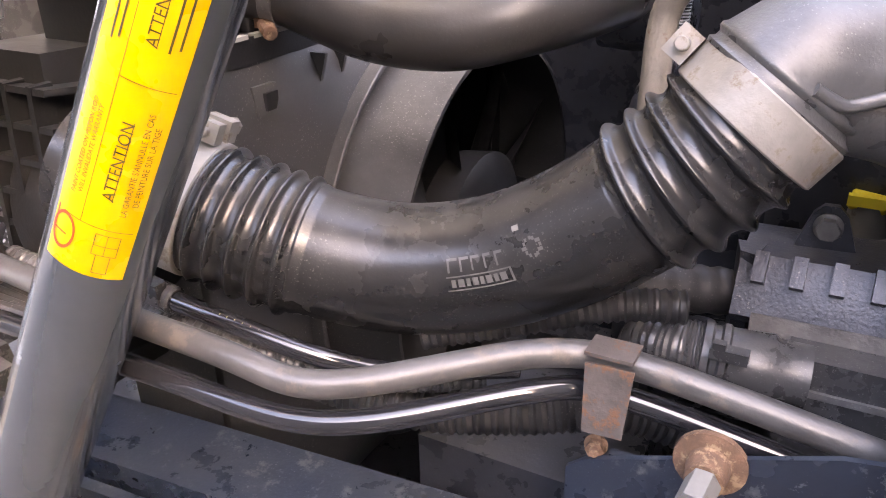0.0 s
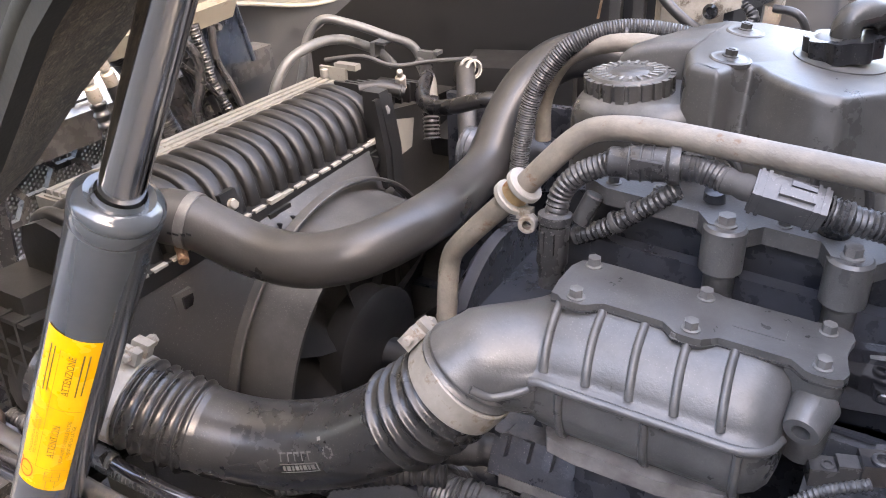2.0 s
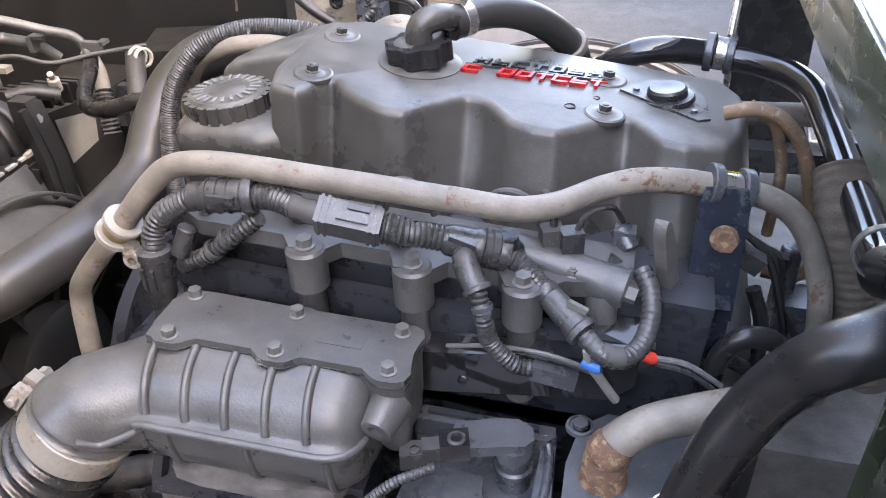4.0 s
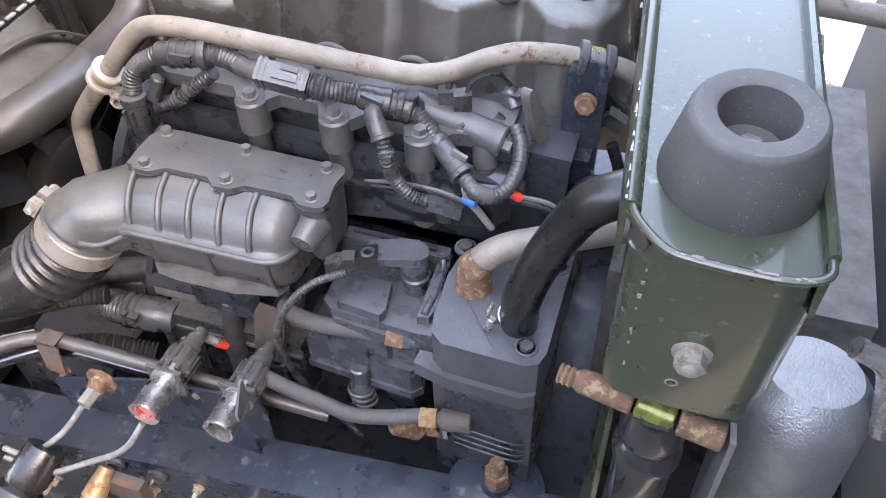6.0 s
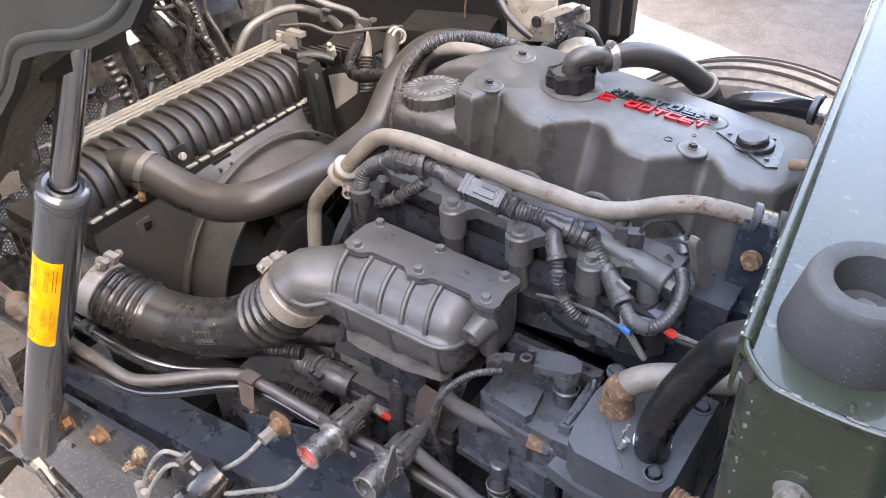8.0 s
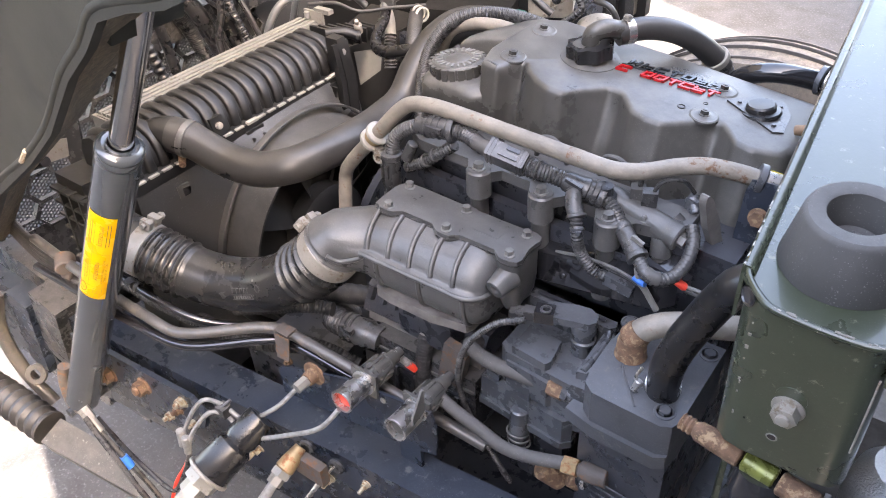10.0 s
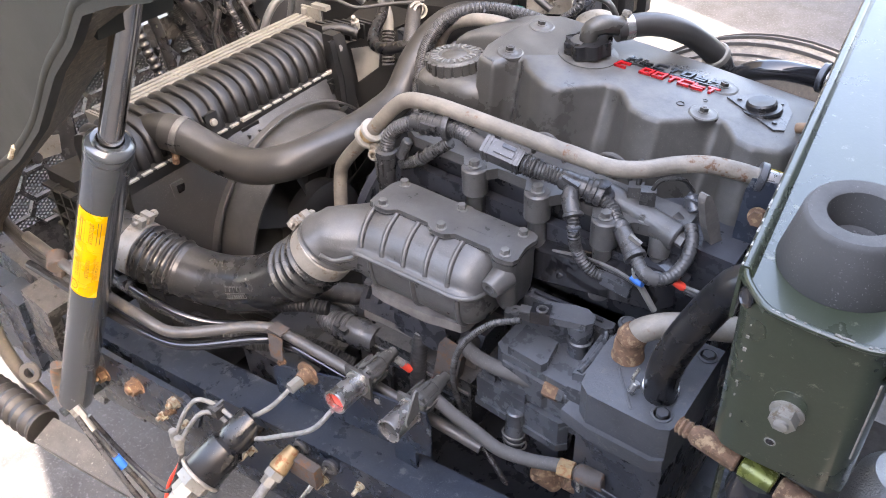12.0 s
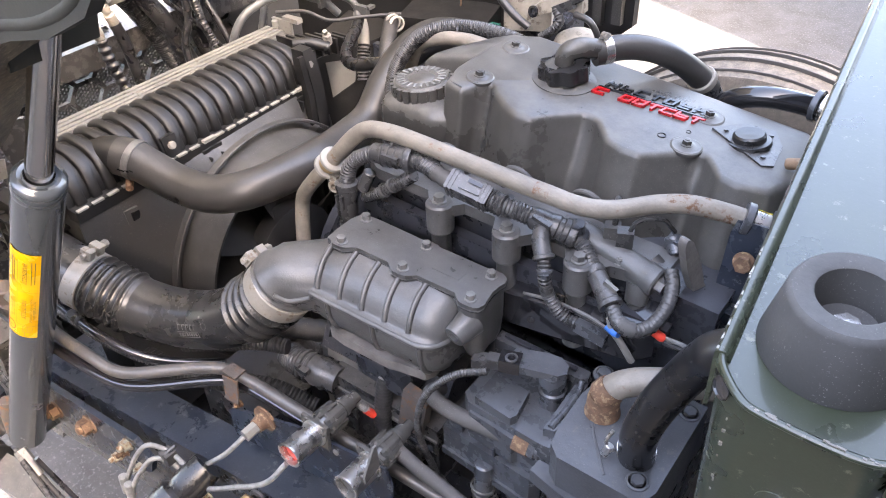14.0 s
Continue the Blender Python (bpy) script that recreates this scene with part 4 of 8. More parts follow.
part("clamp_screw", merge(rod((0.350, 0.938, 1.658), (0.362, 0.931, 1.661), 0.005, 10, 0.001), box((0.356, 0.936, 1.657), (0.014, 0.012, 0.006), 0.001)), M_CLAMP, hc_)

# ---------------- coolant pipe along the engine ----------------
cp = thing("coolant_pipe", (0.30, 0.63, 1.50), "beige painted steel coolant pipe with rust patches", "pipe")
PP = [V(-0.079, 0.589, 1.163), V(-0.080, 0.601, 1.284), V(-0.077, 0.613, 1.360), V(-0.052, 0.606, 1.396), V(0.025, 0.603, 1.481), V(0.085, 0.610, 1.548), V(0.103, 0.616, 1.561), V(0.146, 0.619, 1.569), V(0.299, 0.622, 1.562), V(0.430, 0.629, 1.550), V(0.486, 0.643, 1.539), V(0.524, 0.668, 1.535), V(0.567, 0.708, 1.537), V(0.609, 0.726, 1.541), V(0.697, 0.757, 1.524), V(0.750, 0.763, 1.509), V(0.782, 0.765, 1.482), V(0.812, 0.750, 1.421), V(0.831, 0.722, 1.263)]
part("tube", tube(PP, 0.0138, 22, 0.008), M_PIPE, cp)
PC = spline(PP, 0.006)
for x0, x1 in ((0.41, 0.44), (0.575, 0.668)):
    seg = [p for p in PC if x0 < p.x < x1]
    part("rusty_stretch", tube(seg, 0.0141, 22, 0.006), M_PIPERUST, cp, "flaking rust patch")
pd = (V(0.085, 0.610, 1.548) - V(-0.052, 0.606, 1.396)).normalized()
for k in (-1, 1):
    part("clamp_ring", ring(place(V(0.022, 0.6035, 1.478) + pd * 0.0125 * k, pd), 0.0135, 0.0235, 0.009, 32), M_WHITE, cp, "white plastic clamp ring")
part("clamp_sleeve", ring(place(V(0.022, 0.6035, 1.478), pd), 0.0135, 0.0175, 0.016, 28), M_BRASS, cp)
part("clamp_ear", merge(ring(place(V(0.042, 0.590, 1.447), V(0.2, -1, 0.1)), 0.0055, 0.0112, 0.016, 22), box((0.035, 0.597, 1.456), (0.018, 0.012, 0.014), 0.003)), M_CLAMP, cp)
# rear support with two grey cushions
def label_strip(c, axis, r, w, a0=-2.6, a1=-1.9):
    """A thin printed strip round part of a band."""
    x, y, z = frame_of(axis)
    secs = []
    for k in range(9):
        a = a0 + (a1 - a0) * k / 8
        d = math.cos(a) * x + math.sin(a) * y
        secs.append([c + z * u + d * (r + h) for u, h in ((-w / 2, 0), (w / 2, 0), (w / 2, 0.0005), (-w / 2, 0.0005))])
    return loft(secs)


sup = thing("pipe_support", (0.70, 0.69, 1.30), "dark blue steel pipe support with rusty bolt", "bracket")
part("arm", prism([(-0.027, -0.03), (0.027, -0.03), (0.027, 0.105), (0.022, 0.125), (-0.022, 0.125), (-0.027, 0.105)], 0.006, place((0.694, 0.712, 1.412), V(0.1, -1, 0.25), up=(1, 0, 0)), 0.002), M_RAIL, sup)
part("foot", box((0.688, 0.705, 1.385), (0.055, 0.05, 0.06), 0.004), M_RAIL, sup)
pr = (V(0.750, 0.763, 1.509) - V(0.609, 0.726, 1.541)).normalized()
for k in (-1, 1):
    part("cushion", ring(place(V(0.697, 0.757, 1.524) + pr * 0.018 * k, pr), 0.0135, 0.0245, 0.012, 28), M_PUMP, sup, "grey rubber cushion")
part("band", ring(place(V(0.697, 0.757, 1.524), pr), 0.0138, 0.0175, 0.022, 28), M_STEEL, sup, "steel band with yellow sticker")
part("sticker", label_strip(V(0.697, 0.757, 1.524), pr, 0.0180, 0.020), M_YCLIP, sup, "yellow sticker")
bolt(sup, (0.698, 0.712, 1.487), (0.1, -1, 0.25), 0.021, M_RUST, label="rusty bolt head")

# ---------------- upper radiator hose ----------------
uh = thing("radiator_hose", (-0.27, 0.70, 1.26), "black satin rubber radiator hose with spring clamp", "hose")
HP = [V(-0.475, 0.500, 1.384), V(-0.44, 0.512, 1.378), V(-0.40, 0.522, 1.362), V(-0.344, 0.534, 1.342), V(-0.267, 0.552, 1.337), V(-0.205, 0.586, 1.350), V(-0.178, 0.650, 1.354), V(-0.171, 0.741, 1.350), V(-0.188, 0.855, 1.338), V(-0.191, 0.938, 1.350), V(-0.188, 0.998, 1.408), V(-0.168, 1.050, 1.460), V(-0.122, 1.082, 1.496), V(-0.06, 1.105, 1.500), V(0.0, 1.12, 1.46), V(0.03, 1.12, 1.40)]
part("hose", tube(HP, 0.0385, 36, 0.008, lambda s, w: 1.04 if s < 0.05 else 1.0), M_HOSE, uh)
part("outlet", tube([V(-0.56, 0.475, 1.335), V(-0.53, 0.483, 1.370), V(-0.495, 0.495, 1.384), V(-0.455, 0.508, 1.381)], 0.0375, 28, 0.01), M_TANK, uh)
cr = part("spring_clamp", ring(place((-0.440, 0.512, 1.378), V(1, 0.3, -0.25)), 0.0395, 0.0418, 0.015, 40), M_BOLT, uh, "perforated steel hose clamp")
for k in range(14):
    a = -2.2 + 0.22 * k
    mk = place((-0.440, 0.512, 1.378), V(1, 0.3, -0.25))
    part("slot", box((0.0415 * math.cos(a), 0.0415 * math.sin(a), 0.0), (0.0016, 0.0030, 0.009), 0.0003, mk @ Matrix.Rotation(0.0, 4, "Z"), seg=1), M_BLACKGLOSS, cr)
part("clamp_screw", merge(rod((-0.445, 0.488, 1.342), (-0.425, 0.472, 1.337), 0.008, 10, 0.001), box((-0.448, 0.494, 1.344), (0.016, 0.018, 0.012), 0.003)), M_RUST, cr, "rusty clamp screw")

# ---------------- radiator pack ----------------
rad = thing("radiator", (-0.58, 0.80, 0.75), "radiator and charge cooler with ribbed black top tank and aluminium rail", "radiator")


def rx(y):
    return -0.045 * (y - 0.75)


def rad_section(y, prof):
    return [Vector((px + rx(y), y, pz + 0.009 - 0.03 * (y - 0.75))) for px, pz in prof]


tank = [(-0.625, 1.30), (-0.625, 1.355), (-0.61, 1.385), (-0.575, 1.398), (-0.54, 1.392), (-0.505, 1.372), (-0.488, 1.345), (-0.484, 1.325), (-0.484, 1.30)]
part("top_tank", loft([rad_section(y, tank) for y in (0.36, 0.6, 0.85, 1.048)]), M_TANK, rad, sharp=0.9)
shell = [(p.x, p.z) for p in spline([V(px, 0, pz) for px, pz in tank[1:9]], 0.011)]
yr = 0.392
while yr < 1.035:
    secs = []
    for dy, k in ((-0.0155, -0.004), (-0.0145, 0.0062), (-0.0115, 0.0094), (-0.004, 0.0106), (0.0035, 0.0102), (0.0080, 0.0084), (0.0094, 0.0040), (0.0100, -0.004)):
        ring_ = []
        for j, (px, pz) in enumerate(shell):
            f = j / (len(shell) - 1)
            d = Vector((px + 0.555, pz - 1.325)).normalized()
            y = yr + dy + (0.0078 if dy > 0.005 else 0.004 if dy > 0 else 0.002) * math.sin(12.5 * f + 0.2) * math.sin(math.pi * f)
            ring_.append(Vector((px + d.x * k + rx(y), y, pz + d.y * k + 0.009 - 0.03 * (y - 0.75))))
        y = yr + dy
        secs.append([Vector((tank[0][0] + 0.01 + rx(y), y, tank[0][1])), *ring_, Vector((tank[8][0] - 0.01 + rx(y), y, tank[8][1]))])
    part("tank_rib", loft(secs), M_TANK, rad, sharp=0.7)
    yr += 0.0355
part("tank_lip", loft([rad_section(y, [(-0.492, 1.316), (-0.458, 1.316), (-0.458, 1.290), (-0.492, 1.290)]) for y in (0.36, 1.05)]), M_TANK, rad)
yk = 0.376
while yk < 1.04:
    part("clip", box((-0.4600 + rx(yk), yk, 1.3255 - 0.03 * (yk - 0.75)), (0.008, 0.0245, 0.0042), 0.001, seg=1), M_WHITE, rad)
    yk += 0.0355
for y in (0.70, 1.0):
    part("clip_block", box((-0.459 + rx(y), y, 1.327 - 0.03 * (y - 0.75)), (0.010, 0.032, 0.007), 0.002), M_WHITE, rad)
    part("hook_plate", box((-0.455 + rx(y), y, 1.300 - 0.03 * (y - 0.75)), (0.006, 0.052, 0.020), 0.002), M_TANK, rad)
    for dy in (-0.016, 0.016):
        part("hook", prism([(0, 0), (0.020, 0), (0.004, -0.050), (0, -0.050)], 0.005, Matrix(((1, 0, 0, -0.456 + rx(y)), (0, 0, -1, y + dy), (0, 1, 0, 1.296), (0, 0, 0, 1))), 0.001), M_TANK, rad)
core = [(-0.62, 1.30), (-0.485, 1.30), (-0.485, 0.75), (-0.62, 0.75)]
part("core", loft([rad_section(y, core) for y in (0.37, 1.08)]), M_SHROUD, rad)
part("upper_rail", loft([rad_section(y, [(-0.705, 1.335), (-0.64, 1.335), (-0.64, 1.372), (-0.705, 1.372)]) for y in (0.46, 1.145)]), M_ALU, rad, "ribbed aluminium rail")
for k in range(4):
    x0 = -0.7045 + 0.017 * k
    part("rail_rib", loft([rad_section(y, [(x0, 1.371), (x0 + 0.0125, 1.371), (x0 + 0.0115, 1.3795), (x0 + 0.001, 1.3795)]) for y in (0.465, 1.14)]), M_ALU, rad)
part("rail_end", merge(box((-0.672, 1.150, 1.380), (0.068, 0.008, 0.042), 0.002), merge(box((-0.640, 1.158, 1.404), (0.055, 0.020, 0.012), 0.002), rod((-0.690, 1.142, 1.378), (-0.690, 1.142, 1.398), 0.009, 14, 0.002))), M_ALU, rad)
part("rail_end", box((-0.672, 0.462, 1.372), (0.07, 0.012, 0.030), 0.003), M_ALU, rad)
part("side_frame", prism([(-0.50, 0.80), (-0.44, 0.80), (-0.44, 1.30), (-0.462, 1.41), (-0.50, 1.41)], 0.03, Matrix(((1, 0, 0, 0), (0, 0, 1, 1.015), (0, 1, 0, 0), (0, 0, 0, 1))), 0.004), M_TANK, rad)
bolt(rad, (-0.466, 1.030, 1.372), (1, -0.2, 0.2), 0.016, M_BOLT)
part("end_flange", prism([(-0.452, 0.80), (-0.444, 0.80), (-0.444, 1.30), (-0.460, 1.40), (-0.468, 1.40)], 0.055, Matrix(((1, 0, 0, 0), (0, 0, 1, 0.998), (0, 1, 0, 0), (0, 0, 0, 1))), 0.002), M_TANK, rad)
for k in range(7):
    part("end_fin", box((-0.555 + 0.008 * k, 1.068 + 0.022 * k, 1.382 - 0.004 * k), (0.10 - 0.006 * k, 0.007, 0.040), 0.002, seg=1), M_TANK, rad)
part("side_frame", prism([(-0.49, 0.95), (-0.455, 0.95), (-0.455, 1.27), (-0.462, 1.325), (-0.49, 1.325)], 0.02, Matrix(((1, 0, 0, 0), (0, 0, 1, 0.395), (0, 1, 0, 0), (0, 0, 0, 1))), 0.003), M_ALU, rad, "pale metal side frame")
part("bolt_bracket", box((-0.472, 0.612, 1.350), (0.016, 0.034, 0.050), 0.003, Matrix.Rotation(-0.2, 4, "Y")), M_TANK, rad)
bolt(rad, (-0.462, 0.612, 1.356), (1, -0.3, 0.4), 0.0125, M_CLAMP)

# sheet with a paper label beside the tank
sh = thing("heat_shield", (-0.618, 1.29, 0.95), "pale paper-labelled shield plate beside radiator", "shield plate")
my = Matrix(((0, 0, 1, -0.597), (1, 0, 0, 0), (0, 1, 0, 0), (0, 0, 0, 1)))
part("plate", prism([(1.10, 0.90), (1.62, 0.90), (1.62, 1.25), (1.36, 1.268), (1.20, 1.295), (1.10, 1.295)], 0.004, my, 0.001), M_TANK, sh)
part("paper_label", prism([(1.219, 1.166), (1.314, 1.175), (1.329, 1.241), (1.208, 1.274)], 0.0012, Matrix.Translation((0.0042, 0, 0)) @ my), M_PAPER, sh, "faded paper label")

# ---------------- fan shroud and fan ----------------
fs = thing("fan_shroud", (-0.44, 0.80, 0.75), "dusty black plastic fan shroud with round fan opening", "fan shroud")
FC = V(-0.40, 0.80, 1.00)
FR = 0.275
bm = bmesh.new()
n = 64
outer, inner, lip, lip2 = [], [], [], []
for k in range(n):
    a = 2 * math.pi * k / n
    ca, sa = math.cos(a), math.sin(a)
    s = 1 / max(abs(ca), abs(sa))
    hy, hz = 0.40, 0.31
    oy, oz = max(-hy, min(hy, ca * s * 0.42)), max(-hz, min(hz, sa * s * 0.42))
    oy = min(oy, 0.33)
    oz = min(oz, 0.20) if oy > 0.27 else oz
    outer.append(bm.verts.new((-0.462 + rx(0.8 + oy), 0.76 + oy, 1.005 + oz)))
    inner.append(bm.verts.new((-0.425, FC.y + (FR + 0.012) * ca, FC.z + (FR + 0.012) * sa)))
    lip.append(bm.verts.new((-0.33, FC.y + FR * ca, FC.z + FR * sa)))
    lip2.append(bm.verts.new((-0.33, FC.y + (FR - 0.006) * ca, FC.z + (FR - 0.006) * sa)))
for A_, B_ in ((outer, inner), (inner, lip), (lip, lip2)):
    for k in range(n):
        bm.faces.new((A_[k], A_[(k + 1) % n], B_[(k + 1) % n], B_[k]))
part("shroud_plate", bm, M_SHROUD, fs, sharp=0.7)
part("opening_ring", ring(place(FC + V(-0.02, 0, 0), (1, 0, 0)), FR + 0.03, FR + 0.036, 0.02, 72), M_SHROUD, fs)
part("lug", prism([(0, 0), (0.03, 0.0), (0.03, 0.03), (0, 0.03)], 0.02, place((-0.455, 0.455, 1.255), V(1, -0.2, 0.1), up=(0, 1, 0)), 0.004), M_SHROUD, fs)
part("lug_hole", box((-0.433, 0.471, 1.27), (0.004, 0.018, 0.018), 0.001), M_BLACKGLOSS, fs)
for y, z in ((0.56, 1.30), (0.60, 1.30)):
    part("stiffener", prism([(0, 0), (0.035, 0), (0, -0.11)], 0.005, Matrix(((1, 0, 0, -0.462), (0, 0, 1, y), (0, 1, 0, z), (0, 0, 0, 1))), 0.001), M_SHROUD, fs)
fan = thing("cooling_fan", (-0.36, 0.80, 1.00), "black plastic engine cooling fan at rest", "fan")
part("hub", lathe(place((-0.40, 0.80, 1.0), (1, 0, 0)), [(0, 0.0), (0, 0.115), (0.05, 0.12), (0.062, 0.10), (0.066, 0.06), (0.075, 0.03), (0.12, 0.028)], 36), M_TANK, fan)
for k in range(9):
    a = 2 * math.pi * k / 9 + 0.25
    secs = []
    for r, tw, ch in ((0.105, 0.75, 0.085), (0.16, 0.62, 0.125), (0.22, 0.5, 0.155), (0.264, 0.42, 0.165)):
        base = FC + V(0.005, r * math.cos(a), r * math.sin(a))
        tg = V(0, -math.sin(a), math.cos(a))
        d = (tg * math.cos(tw) + V(1, 0, 0) * math.sin(tw)).normalized()
        nr = (V(1, 0, 0) * math.cos(tw) - tg * math.sin(tw)).normalized()
        secs.append([base - d * ch / 2, base - nr * 0.006 + d * 0.0, base + d * ch / 2, base - nr * 0.0095])
    part("blade", loft(secs), M_TANK, fan, sharp=1.0)

# ---------------- charge-air end tank at the duct's front ----------------
ca = thing("charge_cooler_tank", (-0.55, 0.33, 1.0), "black ribbed plastic charge-air end tank", "end tank")
TP = [(-0.47, 0.331, 1.179, 0.058), (-0.50, 0.332, 1.18, 0.062), (-0.54, 0.34, 1.18, 0.075), (-0.60, 0.36, 1.18, 0.085)]
secs = []
for x, y, z, r in TP:
    secs.append([Vector((x, y + r * math.cos(a), z + r * math.sin(a) * 1.15)) for a in (2 * math.pi * k / 28 for k in range(28))])
part("neck", loft(secs), M_TANK, ca)
part("body", box((-0.585, 0.345, 1.17), (0.10, 0.11, 0.34), 0.02, Matrix.Rotation(-0.05, 4, 'X')), M_TANK, ca)
for i in range(9):
    part("rib", box((-0.575, 0.343, 1.035 + 0.034 * i), (0.125, 0.13, 0.006), 0.002, Matrix.Rotation(-0.12, 4, 'X'), seg=1), M_TANK, ca)
for i in range(3):
    part("upright_rib", box((-0.615 + 0.035 * i, 0.288, 1.17), (0.006, 0.022, 0.30), 0.002, Matrix.Rotation(0.10, 4, 'Y'), seg=1), M_TANK, ca)

# ---------------- air-conditioning pipes behind the tank ----------------
ac = thing("air_conditioning_pipes", (-0.60, 1.22, 1.30), "grey metal air-conditioning pipes with insulated ends", "pipes")
part("upper_pipe", tube([V(-0.80, 1.17, 1.30), V(-0.786, 1.190, 1.383), V(-0.778, 1.206, 1.442), V(-0.750, 1.225, 1.477), V(-0.702, 1.249, 1.469), V(-0.617, 1.286, 1.438), V(-0.581, 1.322, 1.413), V(-0.566, 1.328, 1.388), V(-0.545, 1.305, 1.370)], 0.0100, 18, 0.008), M_ACPIPE, ac)
part("lower_pipe", tube([V(-0.76, 1.03, 1.32), V(-0.747, 1.057, 1.388), V(-0.735, 1.088, 1.424), V(-0.723, 1.136, 1.440), V(-0.715, 1.188, 1.443), V(-0.701, 1.239, 1.434), V(-0.686, 1.274, 1.417), V(-0.664, 1.305, 1.397), V(-0.64, 1.33, 1.36)], 0.0110, 18, 0.008), M_ACPIPE, ac)
part("pale_sleeve", tube([V(-0.566, 1.331, 1.378), V(-0.531, 1.306, 1.344), V(-0.515, 1.285, 1.305)], 0.0155, 18, 0.006), M_PAPER, ac, "pale wrapped pipe end")
part("ribbed_end", tube([V(-0.518, 1.289, 1.312), V(-0.507, 1.269, 1.282), V(-0.495, 1.25, 1.23)], 0.0175, 18, 0.002, corr(0.009, 0.10)), M_PLASTIC, ac)
part("insulated_end", tube([V(-0.520, 1.280, 1.385), V(-0.499, 1.246, 1.377), V(-0.465, 1.172, 1.363), V(-0.427, 1.124, 1.361), V(-0.388, 1.095, 1.368), V(-0.325, 1.065, 1.389), V(-0.253, 1.064, 1.411), V(-0.20, 1.08, 1.40)], 0.0150, 18, 0.006), M_HOSEBLACK, ac)
part("second_hose", tube([V(-0.50, 1.40, 1.33), V(-0.475, 1.365, 1.365), V(-0.44, 1.31, 1.362), V(-0.40, 1.24, 1.32), V(-0.37, 1.19, 1.25)], 0.0205, 18, 0.008), M_RUBBER, ac)
part("pipe_clip", merge(box((-0.660, 1.300, 1.405), (0.012, 0.040, 0.034), 0.003), box((-0.645, 1.300, 1.420), (0.034, 0.034, 0.006), 0.002)), M_ACPIPE, ac)
part("pipe_clip", merge(box((-0.545, 1.325, 1.392), (0.040, 0.014, 0.024), 0.003), box((-0.525, 1.335, 1.400), (0.016, 0.024, 0.008), 0.002)), M_ACPIPE, ac)
for k in range(2):
    part("white_clip", ring(place((-0.448 + 0.018 * k, 1.335 - 0.006 * k, 1.375), V(0.7, -0.3, 0.1)), 0.0165, 0.0215, 0.009, 24), M_WHITE, ac)
part("valve", merge(rod((-0.484, 1.125, 1.385), (-0.480, 1.118, 1.412), 0.011, 14, 0.002), rod((-0.484, 1.122, 1.41), (-0.474, 1.108, 1.426), 0.006, 12, 0.002)), M_CLAMP, ac, "small silver valve")
part("thin_line", tube([V(-0.70, 1.16, 1.41), V(-0.62, 1.19, 1.418), V(-0.56, 1.21, 1.40), V(-0.50, 1.27, 1.40), V(-0.44, 1.36, 1.39)], 0.005, 10, 0.01), M_RUBBER, ac)
tk = thing("tank_neck", (-0.55, 1.10, 1.36), "black plastic hose spigots on radiator end", "fitting")
part("spigot", tube([V(-0.54, 1.06, 1.395), V(-0.505, 1.085, 1.397), V(-0.470, 1.112, 1.382)], 0.0135, 18, 0.006), M_TANK, tk)
part("spigot_lip", ring(place((-0.475, 1.108, 1.384), V(0.035, 0.027, -0.015)), 0.0125, 0.0155, 0.006, 20), M_TANK, tk)

# alternator or pump pulley behind
alt = thing("belt_pump", (-0.15, 1.12, 1.2), "dark round belt-driven pump with white printed ring", "pump")
part("housing", lathe(place((-0.30, 1.14, 1.27), V(1, 0, 0.0)), [(0, 0.0), (0, 0.062), (0.05, 0.065), (0.10, 0.06), (0.14, 0.05), (0.14, 0)], 36), M_BLOCK, alt)
part("pulley", lathe(place((-0.345, 1.14, 1.27), V(1, 0, 0.0)), [(0, 0.02), (0, 0.05), (0.006, 0.05), (0.012, 0.044), (0.018, 0.05), (0.026, 0.044), (0.032, 0.05), (0.04, 0.05)], 36), M_PUMP, alt)

# corrugated cable sleeve over the front of the engine
cs = thing("cable_sleeve", (-0.08, 0.92, 1.3), "black corrugated cable sleeve with pale pipe", "cable sleeve")
part("sleeve", tube([V(-0.135, 0.93, 1.25), V(-0.138, 0.936, 1.311), V(-0.130, 0.941, 1.399), V(-0.111, 0.953, 1.487), V(-0.065, 0.976, 1.550), V(-0.006, 1.007, 1.571), V(0.073, 1.037, 1.565), V(0.154, 1.056, 1.541), V(0.20, 1.065, 1.51)], 0.0150, 18, 0.0012, corr(0.0042, 0.055)), M_PLASTIC, cs)
part("pale_pipe", tube([V(-0.12, 1.00, 1.38), V(-0.118, 0.998, 1.45), V(-0.080, 0.990, 1.522), V(-0.020, 0.986, 1.552), V(0.045, 0.990, 1.560), V(0.10, 1.00, 1.55)], 0.0135, 18, 0.01), M_PIPE, cs, "cream painted pipe")
part("cable_tie", ring(place((0.006, 1.010, 1.562), V(0.85, 0.35, -0.02)), 0.0165, 0.0195, 0.006, 24), M_HOSEBLACK, cs)

